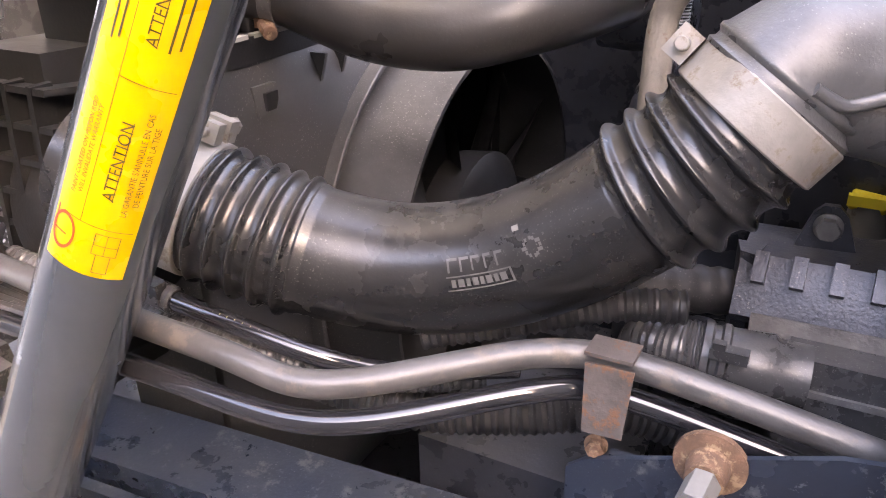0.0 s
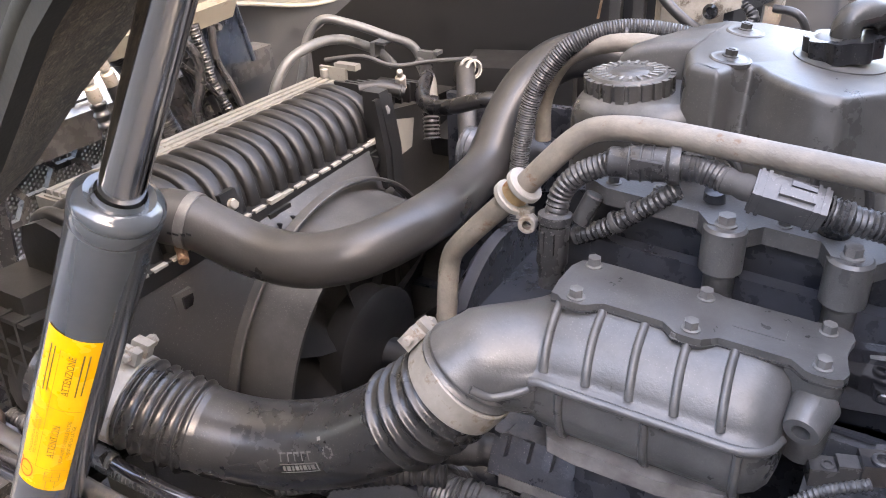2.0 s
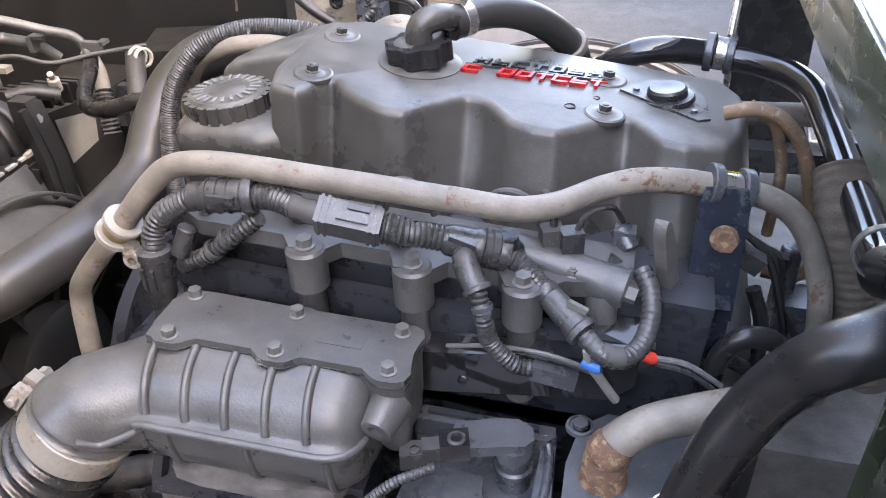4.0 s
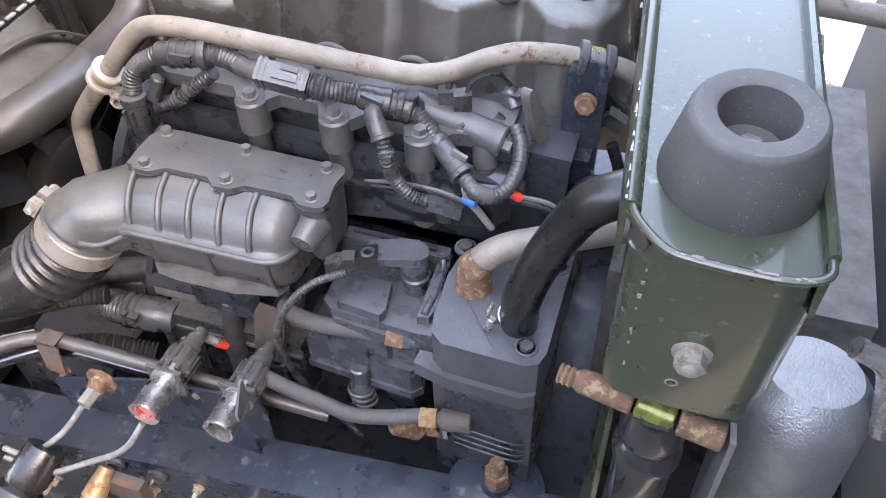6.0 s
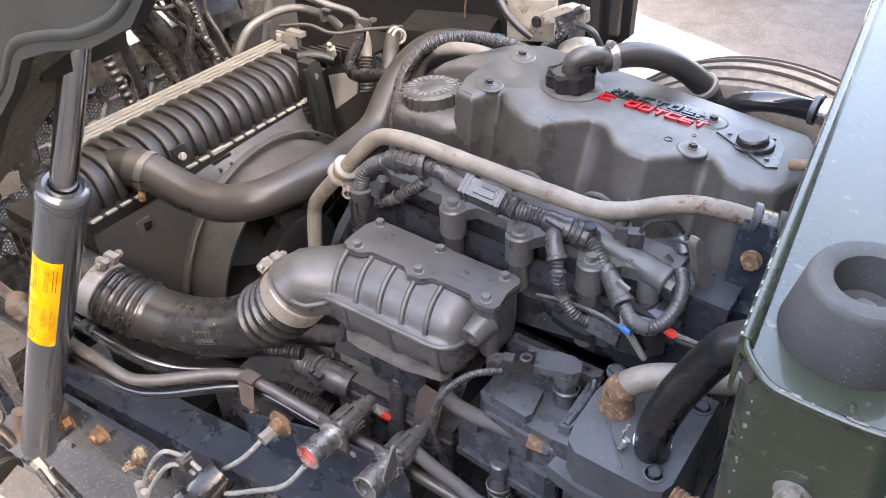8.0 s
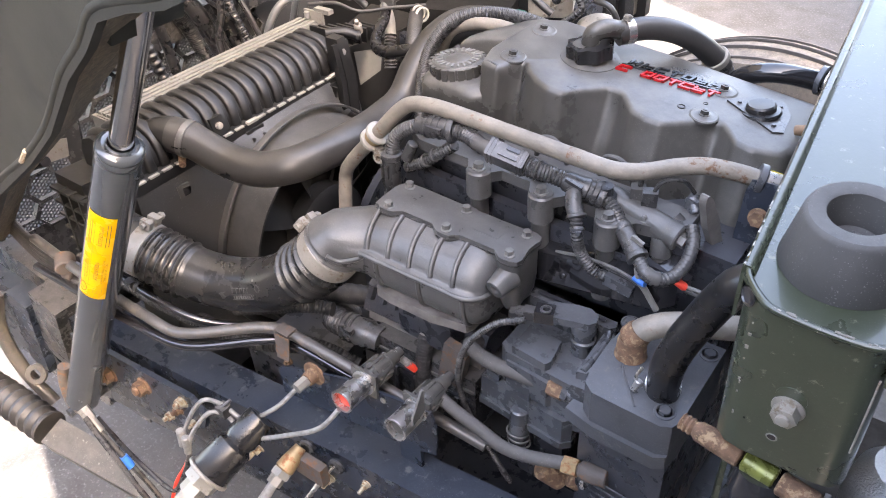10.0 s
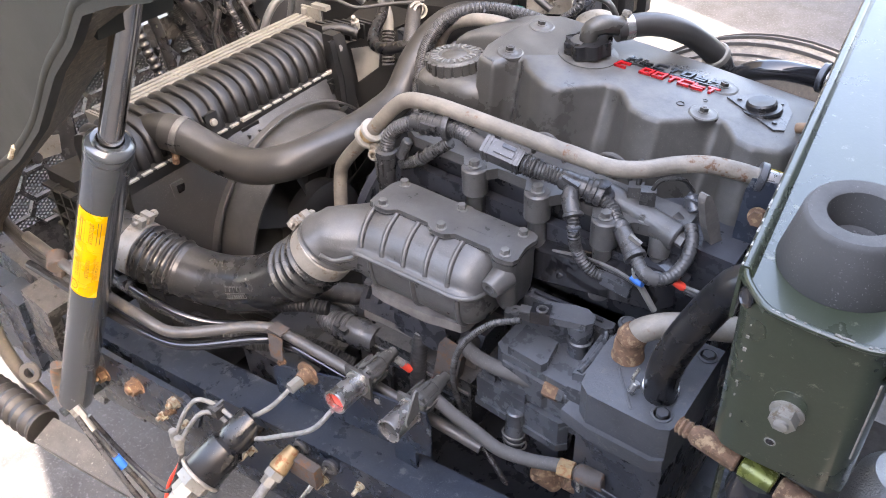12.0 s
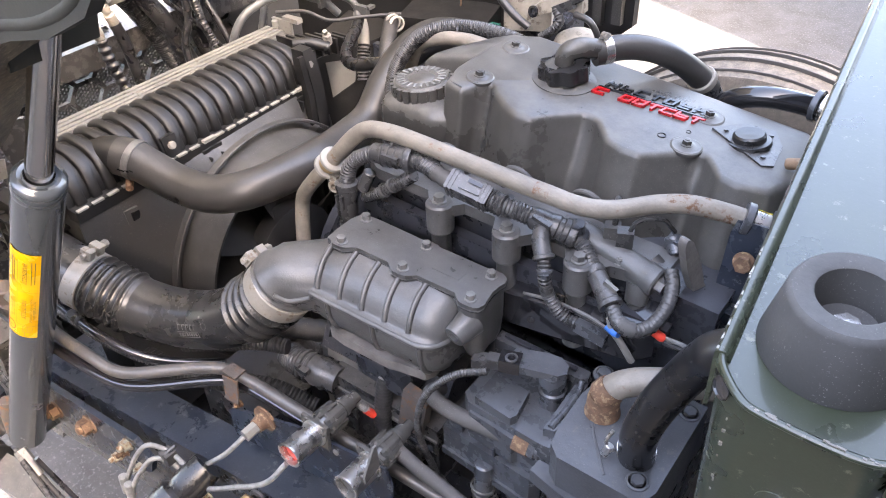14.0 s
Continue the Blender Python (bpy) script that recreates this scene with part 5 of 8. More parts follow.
# ---------------- pipes on the rail ----------------
fl = thing("fuel_pipes", (-0.2, 0.28, 1.05), "grey and black fuel pipes with rusty clamp plate", "pipes")
part("grey_pipe", tube([V(-0.719, 0.235, 1.172), V(-0.413, 0.219, 1.162), V(-0.297, 0.222, 1.154), V(-0.232, 0.231, 1.141), V(-0.195, 0.250, 1.140), V(-0.086, 0.327, 1.152), V(-0.047, 0.348, 1.150), V(-0.011, 0.352, 1.148), V(0.134, 0.367, 1.119), V(0.40, 0.40, 1.055)], 0.0112, 18, 0.006), M_STEELPIPE, fl)
part("black_pipe", tube([V(-0.684, 0.203, 1.127), V(-0.361, 0.211, 1.121), V(-0.238, 0.227, 1.108), V(-0.190, 0.248, 1.108), V(-0.085, 0.324, 1.120), V(-0.055, 0.346, 1.119), V(-0.02, 0.355, 1.115), V(0.12, 0.372, 1.085)], 0.0098, 18, 0.006), M_BLACKGLOSS, fl)
pf_ = part("printed_pipe", tube([V(-0.484, 0.272, 1.160), V(-0.406, 0.270, 1.152), V(-0.330, 0.273, 1.142), V(-0.263, 0.289, 1.122), V(-0.215, 0.320, 1.102), V(-0.122, 0.389, 1.090)], 0.0088, 14, 0.006), M_BLACKGLOSS, fl)
mat_print = mat("yellow_print", (0.32, 0.28, 0.10), 0.6, var=0.2, bump=0)
ctr = spline([V(-0.406, 0.270, 1.152), V(-0.330, 0.273, 1.142), V(-0.263, 0.289, 1.122), V(-0.225, 0.313, 1.106)], 0.0035)
for i in range(0, len(ctr) - 1, 2):
    d = (ctr[i + 1] - ctr[i]).normalized()
    part("print_bar", box(ctr[i] + V(0.1, -0.45, 0.9).normalized() * 0.0082, (0.0026, 0.0014, 0.0008), 0.0002, place((0, 0, 0), V(0.1, -0.45, 0.9), up=d), seg=1), mat_print, pf_)
part("rear_line", tube([V(-0.60, 0.265, 1.150), V(-0.46, 0.275, 1.128), V(-0.34, 0.285, 1.112), V(-0.25, 0.31, 1.092), V(-0.15, 0.38, 1.075)], 0.011, 14, 0.0022, corr(0.006, 0.06)), M_PLASTIC, fl)
part("quick_coupling", merge(rod((-0.425, 0.270, 1.155), (-0.39, 0.270, 1.150), 0.0125, 14, 0.002), box((-0.405, 0.262, 1.159), (0.018, 0.012, 0.02), 0.003)), M_PLASTIC, fl)
cpl = part("clamp_plate", prism([(-0.015, -0.050), (0.015, -0.050), (0.018, 0.006), (-0.018, 0.006)], 0.003, place((-0.028, 0.334, 1.148), V(0.1, -1, 0.15), up=(1, 0, 0)), 0.0008), M_RUSTPLATE, fl, "rusty clamp plate")
part("clamp_top", box((-0.029, 0.345, 1.1615), (0.036, 0.026, 0.003), 0.001), M_RUSTPLATE, cpl)
bolt(fl, (-0.036, 0.343, 1.074), (0.15, -1, 0.1), 0.013, M_RUST, stud=0.006)

# ---------------- bracket with two round couplings ----------------
cb = thing("coupling_bracket", (0.12, 0.335, 0.975), "dark blue steel bracket holding two test couplings", "bracket")
part("plate", prism([(-0.055, 0.985), (0.28, 1.03), (0.335, 1.05), (0.340, 1.12), (0.330, 1.160), (0.13, 1.130), (-0.04, 1.068), (-0.055, 1.055)], 0.005, Matrix(((1, 0, 0, 0), (0.02, 0, -1, 0.335), (0, 1, 0, 0), (0, 0, 0, 1))), 0.0012), M_RAIL, cb)
for x in (0.0, 0.27):
    part("leg", box((x, 0.345, 1.02), (0.05, 0.008, 0.10), 0.002), M_RAIL, cb)
part("gusset", prism([(0, -0.012), (0.034, -0.004), (0.034, -0.02), (0.006, -0.062), (0, -0.062)], 0.004, place((0.319, 0.333, 1.155), V(1, 0, 0), up=(0, -1, 0)), 0.001), M_BOLT, cb, "bare steel end tab")
fx = part("rusty_fitting", lathe(place((0.050, 0.331, 1.098), V(0.0, -1, 0.0)), [(-0.003, 0.026), (0.002, 0.026), (0.004, 0.016), (0.022, 0.0135)], 24), M_RUST, cb, "rusty pipe fitting")
part("union_nut", hexa(place((0.050, 0.310, 1.098), V(-0.1, -1, -0.1)), 0.021, 0.026), M_ALU, fx)
part("screw_head", lathe(place((0.225, 0.333, 1.13), V(0, -1, 0.1)), [(0, 0.006), (0.002, 0.006), (0.003, 0.003), (0.003, 0)], 12), M_ALU, cb)
COUP_AX = V(0.0, -1.0, 0.06).normalized()
for nm, cx, red in (("coupling", 0.187, True), ("coupling", 0.297, False)):
    q = thing(nm, (cx, 0.33, 1.13), "steel test coupling with red plug" if red else "steel test coupling with dark cap", "coupling", "couplings on the bracket")
    p0 = V(cx, 0.334, 1.158) if red else V(cx, 0.345, 1.147)
    m0 = place(p0, COUP_AX) @ Matrix.Scale(1.2, 4)
    part("flange", prism([(-0.024, -0.022), (0.024, -0.022), (0.024, 0.022), (-0.024, 0.022)], 0.005, m0, 0.004), M_GREYGLOSS, q)
    part("socket", lathe(m0, [(0.004, 0.0205), (0.008, 0.0205), (0.009, 0.0185), (0.05, 0.0185), (0.052, 0.0195), (0.055, 0.0195), (0.055, 0.0165), (0.045, 0.0155), (0.044, 0)], 32), M_STEEL, q, "brushed steel socket")
    part("plug", lathe(m0, [(0.043, 0.0), (0.0435, 0.0145), (0.046, 0.0145), (0.0475, 0.011), (0.0475, 0.0)], 28), M_REDPLUG if red else M_CONE, q)
    for k in range(4):
        a = math.pi / 2 * k + 0.5
        part("bayonet_hole", lathe(m0 @ Matrix.Rotation(a, 4, 'Z') @ Matrix.Translation((0.0183, 0, 0.022)) @ Matrix.Rotation(math.pi / 2, 4, 'Y'), [(0, 0.0), (0.0006, 0.004), (0.001, 0.004), (0.001, 0)], 12), M_BLACKGLOSS, q)
    part("rear_body", lathe(m0, [(0.0, 0.0175), (-0.012, 0.0185), (-0.014, 0.021), (-0.020, 0.021), (-0.022, 0.0185), (-0.040, 0.0175), (-0.042, 0.0135), (-0.046, 0.0135), (-0.047, 0.0150), (-0.052, 0.0150), (-0.053, 0.0130), (-0.066, 0.0125), (-0.068, 0.009), (-0.080, 0.009)], 28), M_GREYGLOSS, q)
    for k in range(12):
        a = 2 * math.pi * k / 12
        part("grip_rib", prism([(0.0165, -0.0022), (0.0215, -0.0022), (0.0215, 0.0022), (0.0165, 0.0022)], 0.034, m0 @ Matrix.Rotation(a, 4, 'Z') @ Matrix.Translation((0, 0, -0.040)), 0.0006, 1), M_GREYGLOSS, q)
wr = thing("coupling_leads", (0.0, 0.25, 0.99), "grey braided leads from the couplings to valve", "cables")
part("lead", tube([V(0.042, 0.300, 1.092), V(0.036, 0.280, 1.080), V(0.012, 0.249, 1.050), V(-0.050, 0.217, 1.010), V(-0.102, 0.214, 1.020), V(-0.128, 0.196, 1.038), V(-0.158, 0.181, 1.005), V(-0.185, 0.158, 0.94), V(-0.193, 0.150, 0.91)], 0.0048, 12, 0.006), M_WIRE, wr)
part("lead", tube([V(0.184, 0.262, 1.146), V(0.162, 0.236, 1.112), V(0.078, 0.221, 1.046), V(0.0, 0.204, 1.002), V(-0.065, 0.212, 0.978), V(-0.098, 0.205, 1.006), V(-0.118, 0.190, 1.012), V(-0.145, 0.168, 0.975), V(-0.165, 0.153, 0.932), V(-0.17, 0.148, 0.905)], 0.0048, 12, 0.006), M_WIRE, wr)
part("lead_clip", merge(box((-0.098, 0.209, 1.014), (0.024, 0.022, 0.024), 0.004), rod((-0.10, 0.20, 1.02), (-0.09, 0.225, 1.034), 0.004, 8)), M_PLASTIC, wr)
for p in ((-0.190, 0.152, 0.92), (-0.17, 0.148, 0.915)):
    part("sleeve_end", rod(V(p) + V(0, 0, 0.028), V(p) + V(-0.003, -0.003, -0.02), 0.0085, 12, 0.002), M_WIRE, wr)
part("cable_red", tube([V(-0.176, 0.152, 0.90), V(-0.19, 0.14, 0.85), V(-0.22, 0.12, 0.79), V(-0.25, 0.10, 0.70)], 0.0045, 10, 0.01), M_REDPLUG, wr)
part("cable_black", tube([V(-0.17, 0.148, 0.90), V(-0.185, 0.13, 0.84), V(-0.23, 0.11, 0.76), V(-0.31, 0.11, 0.76), V(-0.36, 0.10, 0.82), V(-0.395, 0.085, 0.92)], 0.0055, 10, 0.01), M_PLASTIC, wr)
sc = thing("strut_cables", (-0.36, 0.08, 0.85), "black cables with blue tape below the strut", "cables")
for k in range(2):
    o = V(0.010 * k, -0.012 * k, 0.004 * k)
    part("cable", tube([V(-0.395, 0.072, 0.945) + o, V(-0.355, 0.07, 0.90) + o, V(-0.31, 0.075, 0.845) + o * 1.6, V(-0.27, 0.085, 0.77) + o * 2.2, V(-0.235, 0.09, 0.69) + o], 0.0062, 10, 0.01), M_PLASTIC, sc)
part("union", merge(hexa(place((-0.405, 0.070, 0.955), V(0.7, 0, -0.7)), 0.022, 0.03), rod((-0.385, 0.07, 0.935), (-0.36, 0.07, 0.91), 0.009, 12, 0.001)), M_ALU, sc)
part("tape", rod((-0.316, 0.070, 0.855), (-0.300, 0.072, 0.830), 0.0125, 14, 0.001), M_BLUE, sc, "blue tape")

# ---------------- valve and unions on the web ----------------
va = thing("rail_valve", (-0.05, 0.13, 0.90), "black round valve with brass hexagon unions", "valve")
VA = V(-0.22, -0.80, -0.42).normalized()
m0 = place((-0.025, 0.176, 1.000), VA) @ Matrix.Scale(1.28, 4)
part("valve_body", lathe(m0, [(-0.05, 0.024), (-0.01, 0.027), (0.0, 0.024), (0.006, 0.030), (0.060, 0.0325), (0.066, 0.029)], 32), M_HOSEBLACK, va)
hx = part("hexagon", hexa(m0 @ Matrix.Translation((0, 0, 0.064)), 0.048, 0.018), M_ALU, va, "pale brass hexagon")
part("nut", hexa(m0 @ Matrix.Translation((0, 0, 0.082)) @ Matrix.Rotation(0.4, 4, 'Z'), 0.034, 0.02), M_ALU, hx)
part("thread_end", lathe(m0, [(0.10, 0.013), (0.13, 0.012), (0.132, 0.009)], 18), M_CLAMP, hx)
part("valve_collar", ring(m0 @ Matrix.Translation((0, 0, 0.062)), 0.025, 0.036, 0.006, 32), M_CLAMP, va)
un = thing("brass_union", (0.07, 0.19, 0.90), "old brass elbow union bolted to the rail", "union")
m1 = place((0.060, 0.225, 0.955), V(-0.1, -0.9, -0.45))
part("elbow_body", lathe(m1, [(-0.03, 0.012), (0.0, 0.018), (0.02, 0.020), (0.026, 0.016)], 20), M_BRASS, un)
part("hexagon", hexa(m1 @ Matrix.Translation((0, 0, 0.024)), 0.036, 0.014), M_ALU, un)
part("nut", hexa(m1 @ Matrix.Translation((0, 0, 0.038)) @ Matrix.Rotation(0.3, 4, 'Z'), 0.027, 0.018), M_ALU, un)
part("hose_end", tube([m1 @ V(0, 0, 0.05), m1 @ V(0.0, 0.004, 0.09), m1 @ V(0.01, 0.02, 0.15), m1 @ V(0.02, 0.05, 0.22)], 0.010, 14, 0.01), M_WIRE, un)
part("lug", box((0.095, 0.243, 0.935), (0.07, 0.02, 0.05), 0.006), M_RUSTPLATE, un)
part("thin_cable", tube([V(0.128, 0.268, 0.94), V(0.112, 0.235, 0.905), V(0.09, 0.20, 0.85), V(0.08, 0.17, 0.75)], 0.005, 10, 0.01), M_STEEL, un)
for x, z in ((0.065, 0.955), (0.135, 0.94)):
    part("grommet", lathe(place(rail_at(x, 0, z), RAIL_OUT), [(-0.003, 0.018), (0.005, 0.018), (0.008, 0.013), (0.004, 0.009), (0.0, 0.0)], 20), M_PLASTIC, rail_near)
ub = thing("rail_union", (-0.06, 0.21, 0.93), "zinc hexagon union with yellowed nut", "union")
m2 = place((-0.062, 0.255, 0.955), V(-0.05, -0.95, -0.2))
part("collar", lathe(m2, [(-0.012, 0.016), (0.012, 0.018), (0.016, 0.014)], 20), M_STEEL, ub)
part("nut", hexa(m2 @ Matrix.Translation((0, 0, 0.014)), 0.028, 0.012), M_BRASS, ub)
bolt(ub, (-0.055, 0.235, 0.905), (-0.05, -0.95, -0.2), 0.022, M_ZINC, stud=0.022)

# ---------------- power steering pump, compressor, hoses ----------------
PUMP_SEAT = seated((0.016, 0.014, -0.012), 1.085, (0.886, -0.256, 2.2))
pu = thing("high_pressure_pump", (0.47, 0.5, 1.15), "blue-grey painted pump with sensor connector", "pump", seat=PUMP_SEAT)


def tilted(z, ax=0.0, ay=0.0):
    return Matrix(((1, 0, 0, 0), (0, 1, 0, 0), (ax, ay, 1, z), (0, 0, 0, 1)))


part("upper_body", prism([(0.405, 0.415), (0.42, 0.402), (0.54, 0.398), (0.556, 0.41), (0.556, 0.505), (0.408, 0.505)], 0.080, tilted(1.232, -0.03, 0.05), 0.015, 4), M_PUMP, pu)
part("front_step", prism([(0.424, 0.398), (0.500, 0.392), (0.508, 0.402), (0.508, 0.43), (0.424, 0.43)], 0.055, tilted(1.243, -0.03, 0.05), 0.007, 3), M_PUMP, pu)
part("recess_step", prism([(0.430, 0.405), (0.492, 0.400), (0.497, 0.41), (0.490, 0.455), (0.430, 0.46)], 0.020, tilted(1.308, -0.03, 0.05), 0.006, 3), M_PUMP, pu)
part("rim", prism([(0.545, 0.400), (0.560, 0.404), (0.564, 0.42), (0.558, 0.512), (0.543, 0.512)], 0.135, tilted(1.210, -0.03, 0.05), 0.006, 3), M_PUMP, pu)
part("back_ridge", prism([(0.408, 0.490), (0.550, 0.492), (0.558, 0.500), (0.556, 0.512), (0.408, 0.510)], 0.142, tilted(1.215, -0.03, 0.05), 0.006, 3), M_PUMP, pu)
# no groove is cut; a dark strip on the ridge stands for its shade
part("ridge_groove_shade", box((0.48, 0.501, 1.3725), (0.12, 0.006, 0.004), 0.001, Matrix.Rotation(0.03, 4, 'Y')), M_BLOCK, pu)
part("rim_bead", tube([V(0.553, 0.406, 1.349), V(0.556, 0.45, 1.352), V(0.553, 0.488, 1.354), V(0.546, 0.502, 1.362)], 0.005, 10, 0.01), M_PUMP, pu)
lb = part("lower_body", prism([(0.375, 0.396), (0.533, 0.388), (0.545, 0.40), (0.54, 0.47), (0.375, 0.47)], 0.062, tilted(1.200, -0.045, 0), 0.013, 4), M_PUMP, pu)
part("lower_lip", prism([(0.373, 0.392), (0.533, 0.384), (0.547, 0.398), (0.54, 0.47), (0.373, 0.47)], 0.014, tilted(1.199, -0.045, 0), 0.004, 2), M_PUMP, lb)
part("boss", prism([(0.382, 0.402), (0.408, 0.400), (0.408, 0.43), (0.382, 0.432)], 0.014, tilted(1.262, -0.045, 0), 0.004, 2), M_PUMP, lb)
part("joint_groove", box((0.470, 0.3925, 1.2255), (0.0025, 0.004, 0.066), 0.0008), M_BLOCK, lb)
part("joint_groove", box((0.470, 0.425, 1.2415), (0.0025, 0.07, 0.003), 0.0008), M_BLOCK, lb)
part("lower_block", box((0.478, 0.44, 1.12), (0.10, 0.07, 0.16), 0.012), M_BLOCK, pu)
part("paddle", prism([(0.455, 0.447), (0.472, 0.440), (0.512, 0.452), (0.532, 0.457), (0.540, 0.468), (0.536, 0.482), (0.520, 0.490), (0.500, 0.487), (0.458, 0.472)], 0.013, tilted(1.366, -0.02, 0.05), 0.005, 3), M_PUMP, pu)
part("paddle_foot", lathe(place((0.519, 0.470, 1.380), V(0, 0, -1)), [(0, 0.0185), (0.010, 0.0205), (0.016, 0.0205), (0.018, 0.0175), (0.030, 0.0175), (0.032, 0.0205), (0.038, 0.0205), (0.042, 0.018), (0.07, 0.018)], 28), M_PUMP, pu)
def on_pump(bm):
    bm.transform(PUMP_SEAT)
    return bm


cn = thing("sensor_cable", (0.36, 0.43, 1.1), "black corrugated sensor cable with connector", "cable")
ct = Matrix.Rotation(0.32, 4, 'Z')
part("connector", on_pump(box((0.462, 0.448, 1.386), (0.030, 0.024, 0.022), 0.003, ct)), M_BLACKGLOSS, cn)
part("connector_neck", on_pump(box((0.440, 0.441, 1.382), (0.020, 0.017, 0.017), 0.003, ct)), M_PLASTIC, cn)
part("connector_body", on_pump(box((0.421, 0.436, 1.374), (0.026, 0.020, 0.020), 0.004, ct)), M_PLASTIC, cn)
part("latch", on_pump(ring(place((0.465, 0.446, 1.398), V(0, 0, 1)), 0.006, 0.0095, 0.004, 14)), M_PLASTIC, cn)
part("latch", on_pump(ring(place((0.424, 0.434, 1.385), V(0, 0, 1)), 0.004, 0.0065, 0.003, 12)), M_PLASTIC, cn)
part("sleeve", tube([V(0.437, 0.466, 1.331), V(0.395, 0.446, 1.317), V(0.343, 0.433, 1.251), V(0.316, 0.438, 1.158), V(0.316, 0.456, 1.057), V(0.338, 0.480, 0.952), V(0.402, 0.481, 0.857)], 0.0056, 14, 0.0013, corr(0.0046, 0.11)), M_PLASTIC, cn)
h1 = thing("steering_hose", (0.43, 0.41, 1.2), "grey rubber hose with rusty nut and steel fitting", "hose")
part("hose", tube([V(0.318, 0.50, 1.19), V(0.326, 0.465, 1.214), V(0.344, 0.463, 1.205), V(0.384, 0.466, 1.196), V(0.433, 0.474, 1.191), V(0.485, 0.478, 1.192)], 0.0135, 18, 0.006), M_CONE, h1)
hd = V(1.0, 0.06, -0.05)
part("rusty_nut", on_pump(hexa(place((0.500, 0.404, 1.290), hd), 0.031, 0.024)), M_RUST, h1, "rusty union nut")
part("fitting", on_pump(merge(hexa(place((0.524, 0.405, 1.289), hd), 0.028, 0.010), rod((0.53, 0.405, 1.288), (0.548, 0.407, 1.287), 0.0125, 18))), M_PUMP, h1)
part("banjo_block", on_pump(prism([(0.545, 0.386), (0.595, 0.388), (0.620, 0.394), (0.632, 0.412), (0.622, 0.430), (0.596, 0.436), (0.545, 0.432)], 0.030, tilted(1.284, 0, 0.05), 0.006, 3)), M_PUMP, h1)
for x, y in ((0.581, 0.410), (0.609, 0.414)):
    part("banjo_boss", on_pump(ring(place((x, y, 1.339), (0, 0.05, 1)), 0.0085 if x > 0.6 else 0.010, 0.0145, 0.006, 26)), M_PUMP, h1)
part("socket_screw", on_pump(lathe(place((0.609, 0.414, 1.336), (0, 0, 1)), [(0, 0.0085), (0.002, 0.0085), (0.003, 0.005), (-0.003, 0.004), (-0.003, 0)], 14)), M_BOLT, h1)
h2 = thing("lower_hose", (0.42, 0.38, 1.1), "grey rubber hose with brass end fitting", "hose", seat=seated((0.004, 0.030, -0.048)))
part("hose", tube([V(0.285, 0.360, 1.195), V(0.346, 0.358, 1.173), V(0.394, 0.362, 1.152), V(0.438, 0.364, 1.136), V(0.487, 0.375, 1.133), V(0.545, 0.386, 1.147)], 0.0118, 16, 0.008), M_CONE, h2)
bd = V(1, 0.12, 0.12)
part("nut", hexa(place((0.545, 0.384, 1.147), bd), 0.028, 0.026), M_BRASS, h2, "worn brass nut")
part("end_fitting", lathe(place((0.571, 0.387, 1.150), bd), [(0, 0.011), (0.004, 0.0125), (0.006, 0.0165), (0.010, 0.0165), (0.012, 0.0175), (0.05, 0.0175), (0.052, 0.015)], 28), M_RUSTPLATE, h2)
part("wire_spring", ring(place((0.585, 0.388, 1.135), V(1, 0.1, 0.1)), 0.018, 0.020, 0.006, 18), M_STEEL, h2)
part("lower_fitting", merge(rod((0.495, 0.40, 1.085), (0.525, 0.42, 1.05), 0.022, 16, 0.003), hexa(place((0.50, 0.40, 1.095), V(0.5, 0.2, -0.7)), 0.034, 0.022)), M_RUST, h2, "rusty lower fitting")
part("side_fitting", rod((0.545, 0.41, 1.085), (0.575, 0.42, 1.07), 0.018, 16, 0.003), M_RUST, h2, "rusty lower fitting")
for k in range(3):
    part("spring_clip", ring(place((0.429 + 0.002 * k, 0.425, 1.112 - 0.013 * k), V(0.05, 0.25, 1)), 0.0185, 0.0215, 0.004, 24), M_BOLT, h2)
part("spigot", rod((0.430, 0.43, 1.17), (0.432, 0.42, 1.06), 0.017, 18, 0.003), M_PUMP, h2)
co = thing("air_compressor", (0.63, 0.52, 0.95), "blue-grey cast air compressor head with flanged outlets", "compressor")
part("head", prism([(0.566, 0.450), (0.572, 0.420), (0.590, 0.405), (0.700, 0.402), (0.716, 0.410), (0.722, 0.428), (0.722, 0.60), (0.600, 0.60), (0.572, 0.575), (0.563, 0.52)], 0.088, tilted(1.222, 0, 0), 0.016, 4), M_COMP, co)
part("body", prism([(0.565, 0.43), (0.715, 0.415), (0.715, 0.60), (0.57, 0.60)], 0.29, Matrix.Translation((0, 0, 0.94)), 0.02), M_BLOCK, co)
for x, y in ((0.695, 0.430), (0.705, 0.575), (0.572, 0.575)):
    part("screw_boss", lathe(place((x, y, 1.308), (0, 0, 1)), [(0.0, 0.0165), (0.004, 0.0155), (0.005, 0.0125), (0.002, 0.011), (0.002, 0)], 24), M_COMP, co)
    part("screw_head", hexa(place((x, y, 1.310), (0, 0, 1)), 0.016, 0.006), M_COMP, co)
for x0, y0, x1, y1 in ((0.588, 0.505, 0.612, 0.468), (0.612, 0.468, 0.655, 0.415), (0.588, 0.505, 0.605, 0.475)):
    part("cast_line", rod((x0, y0, 1.309), (x1, y1, 1.309), 0.0026, 8), M_COMP, co)
part("ledge", prism([(0.548, 0.408), (0.60, 0.396), (0.700, 0.394), (0.716, 0.404), (0.716, 0.43), (0.55, 0.43)], 0.026, tilted(1.222, 0, 0), 0.008, 3), M_COMP, co)
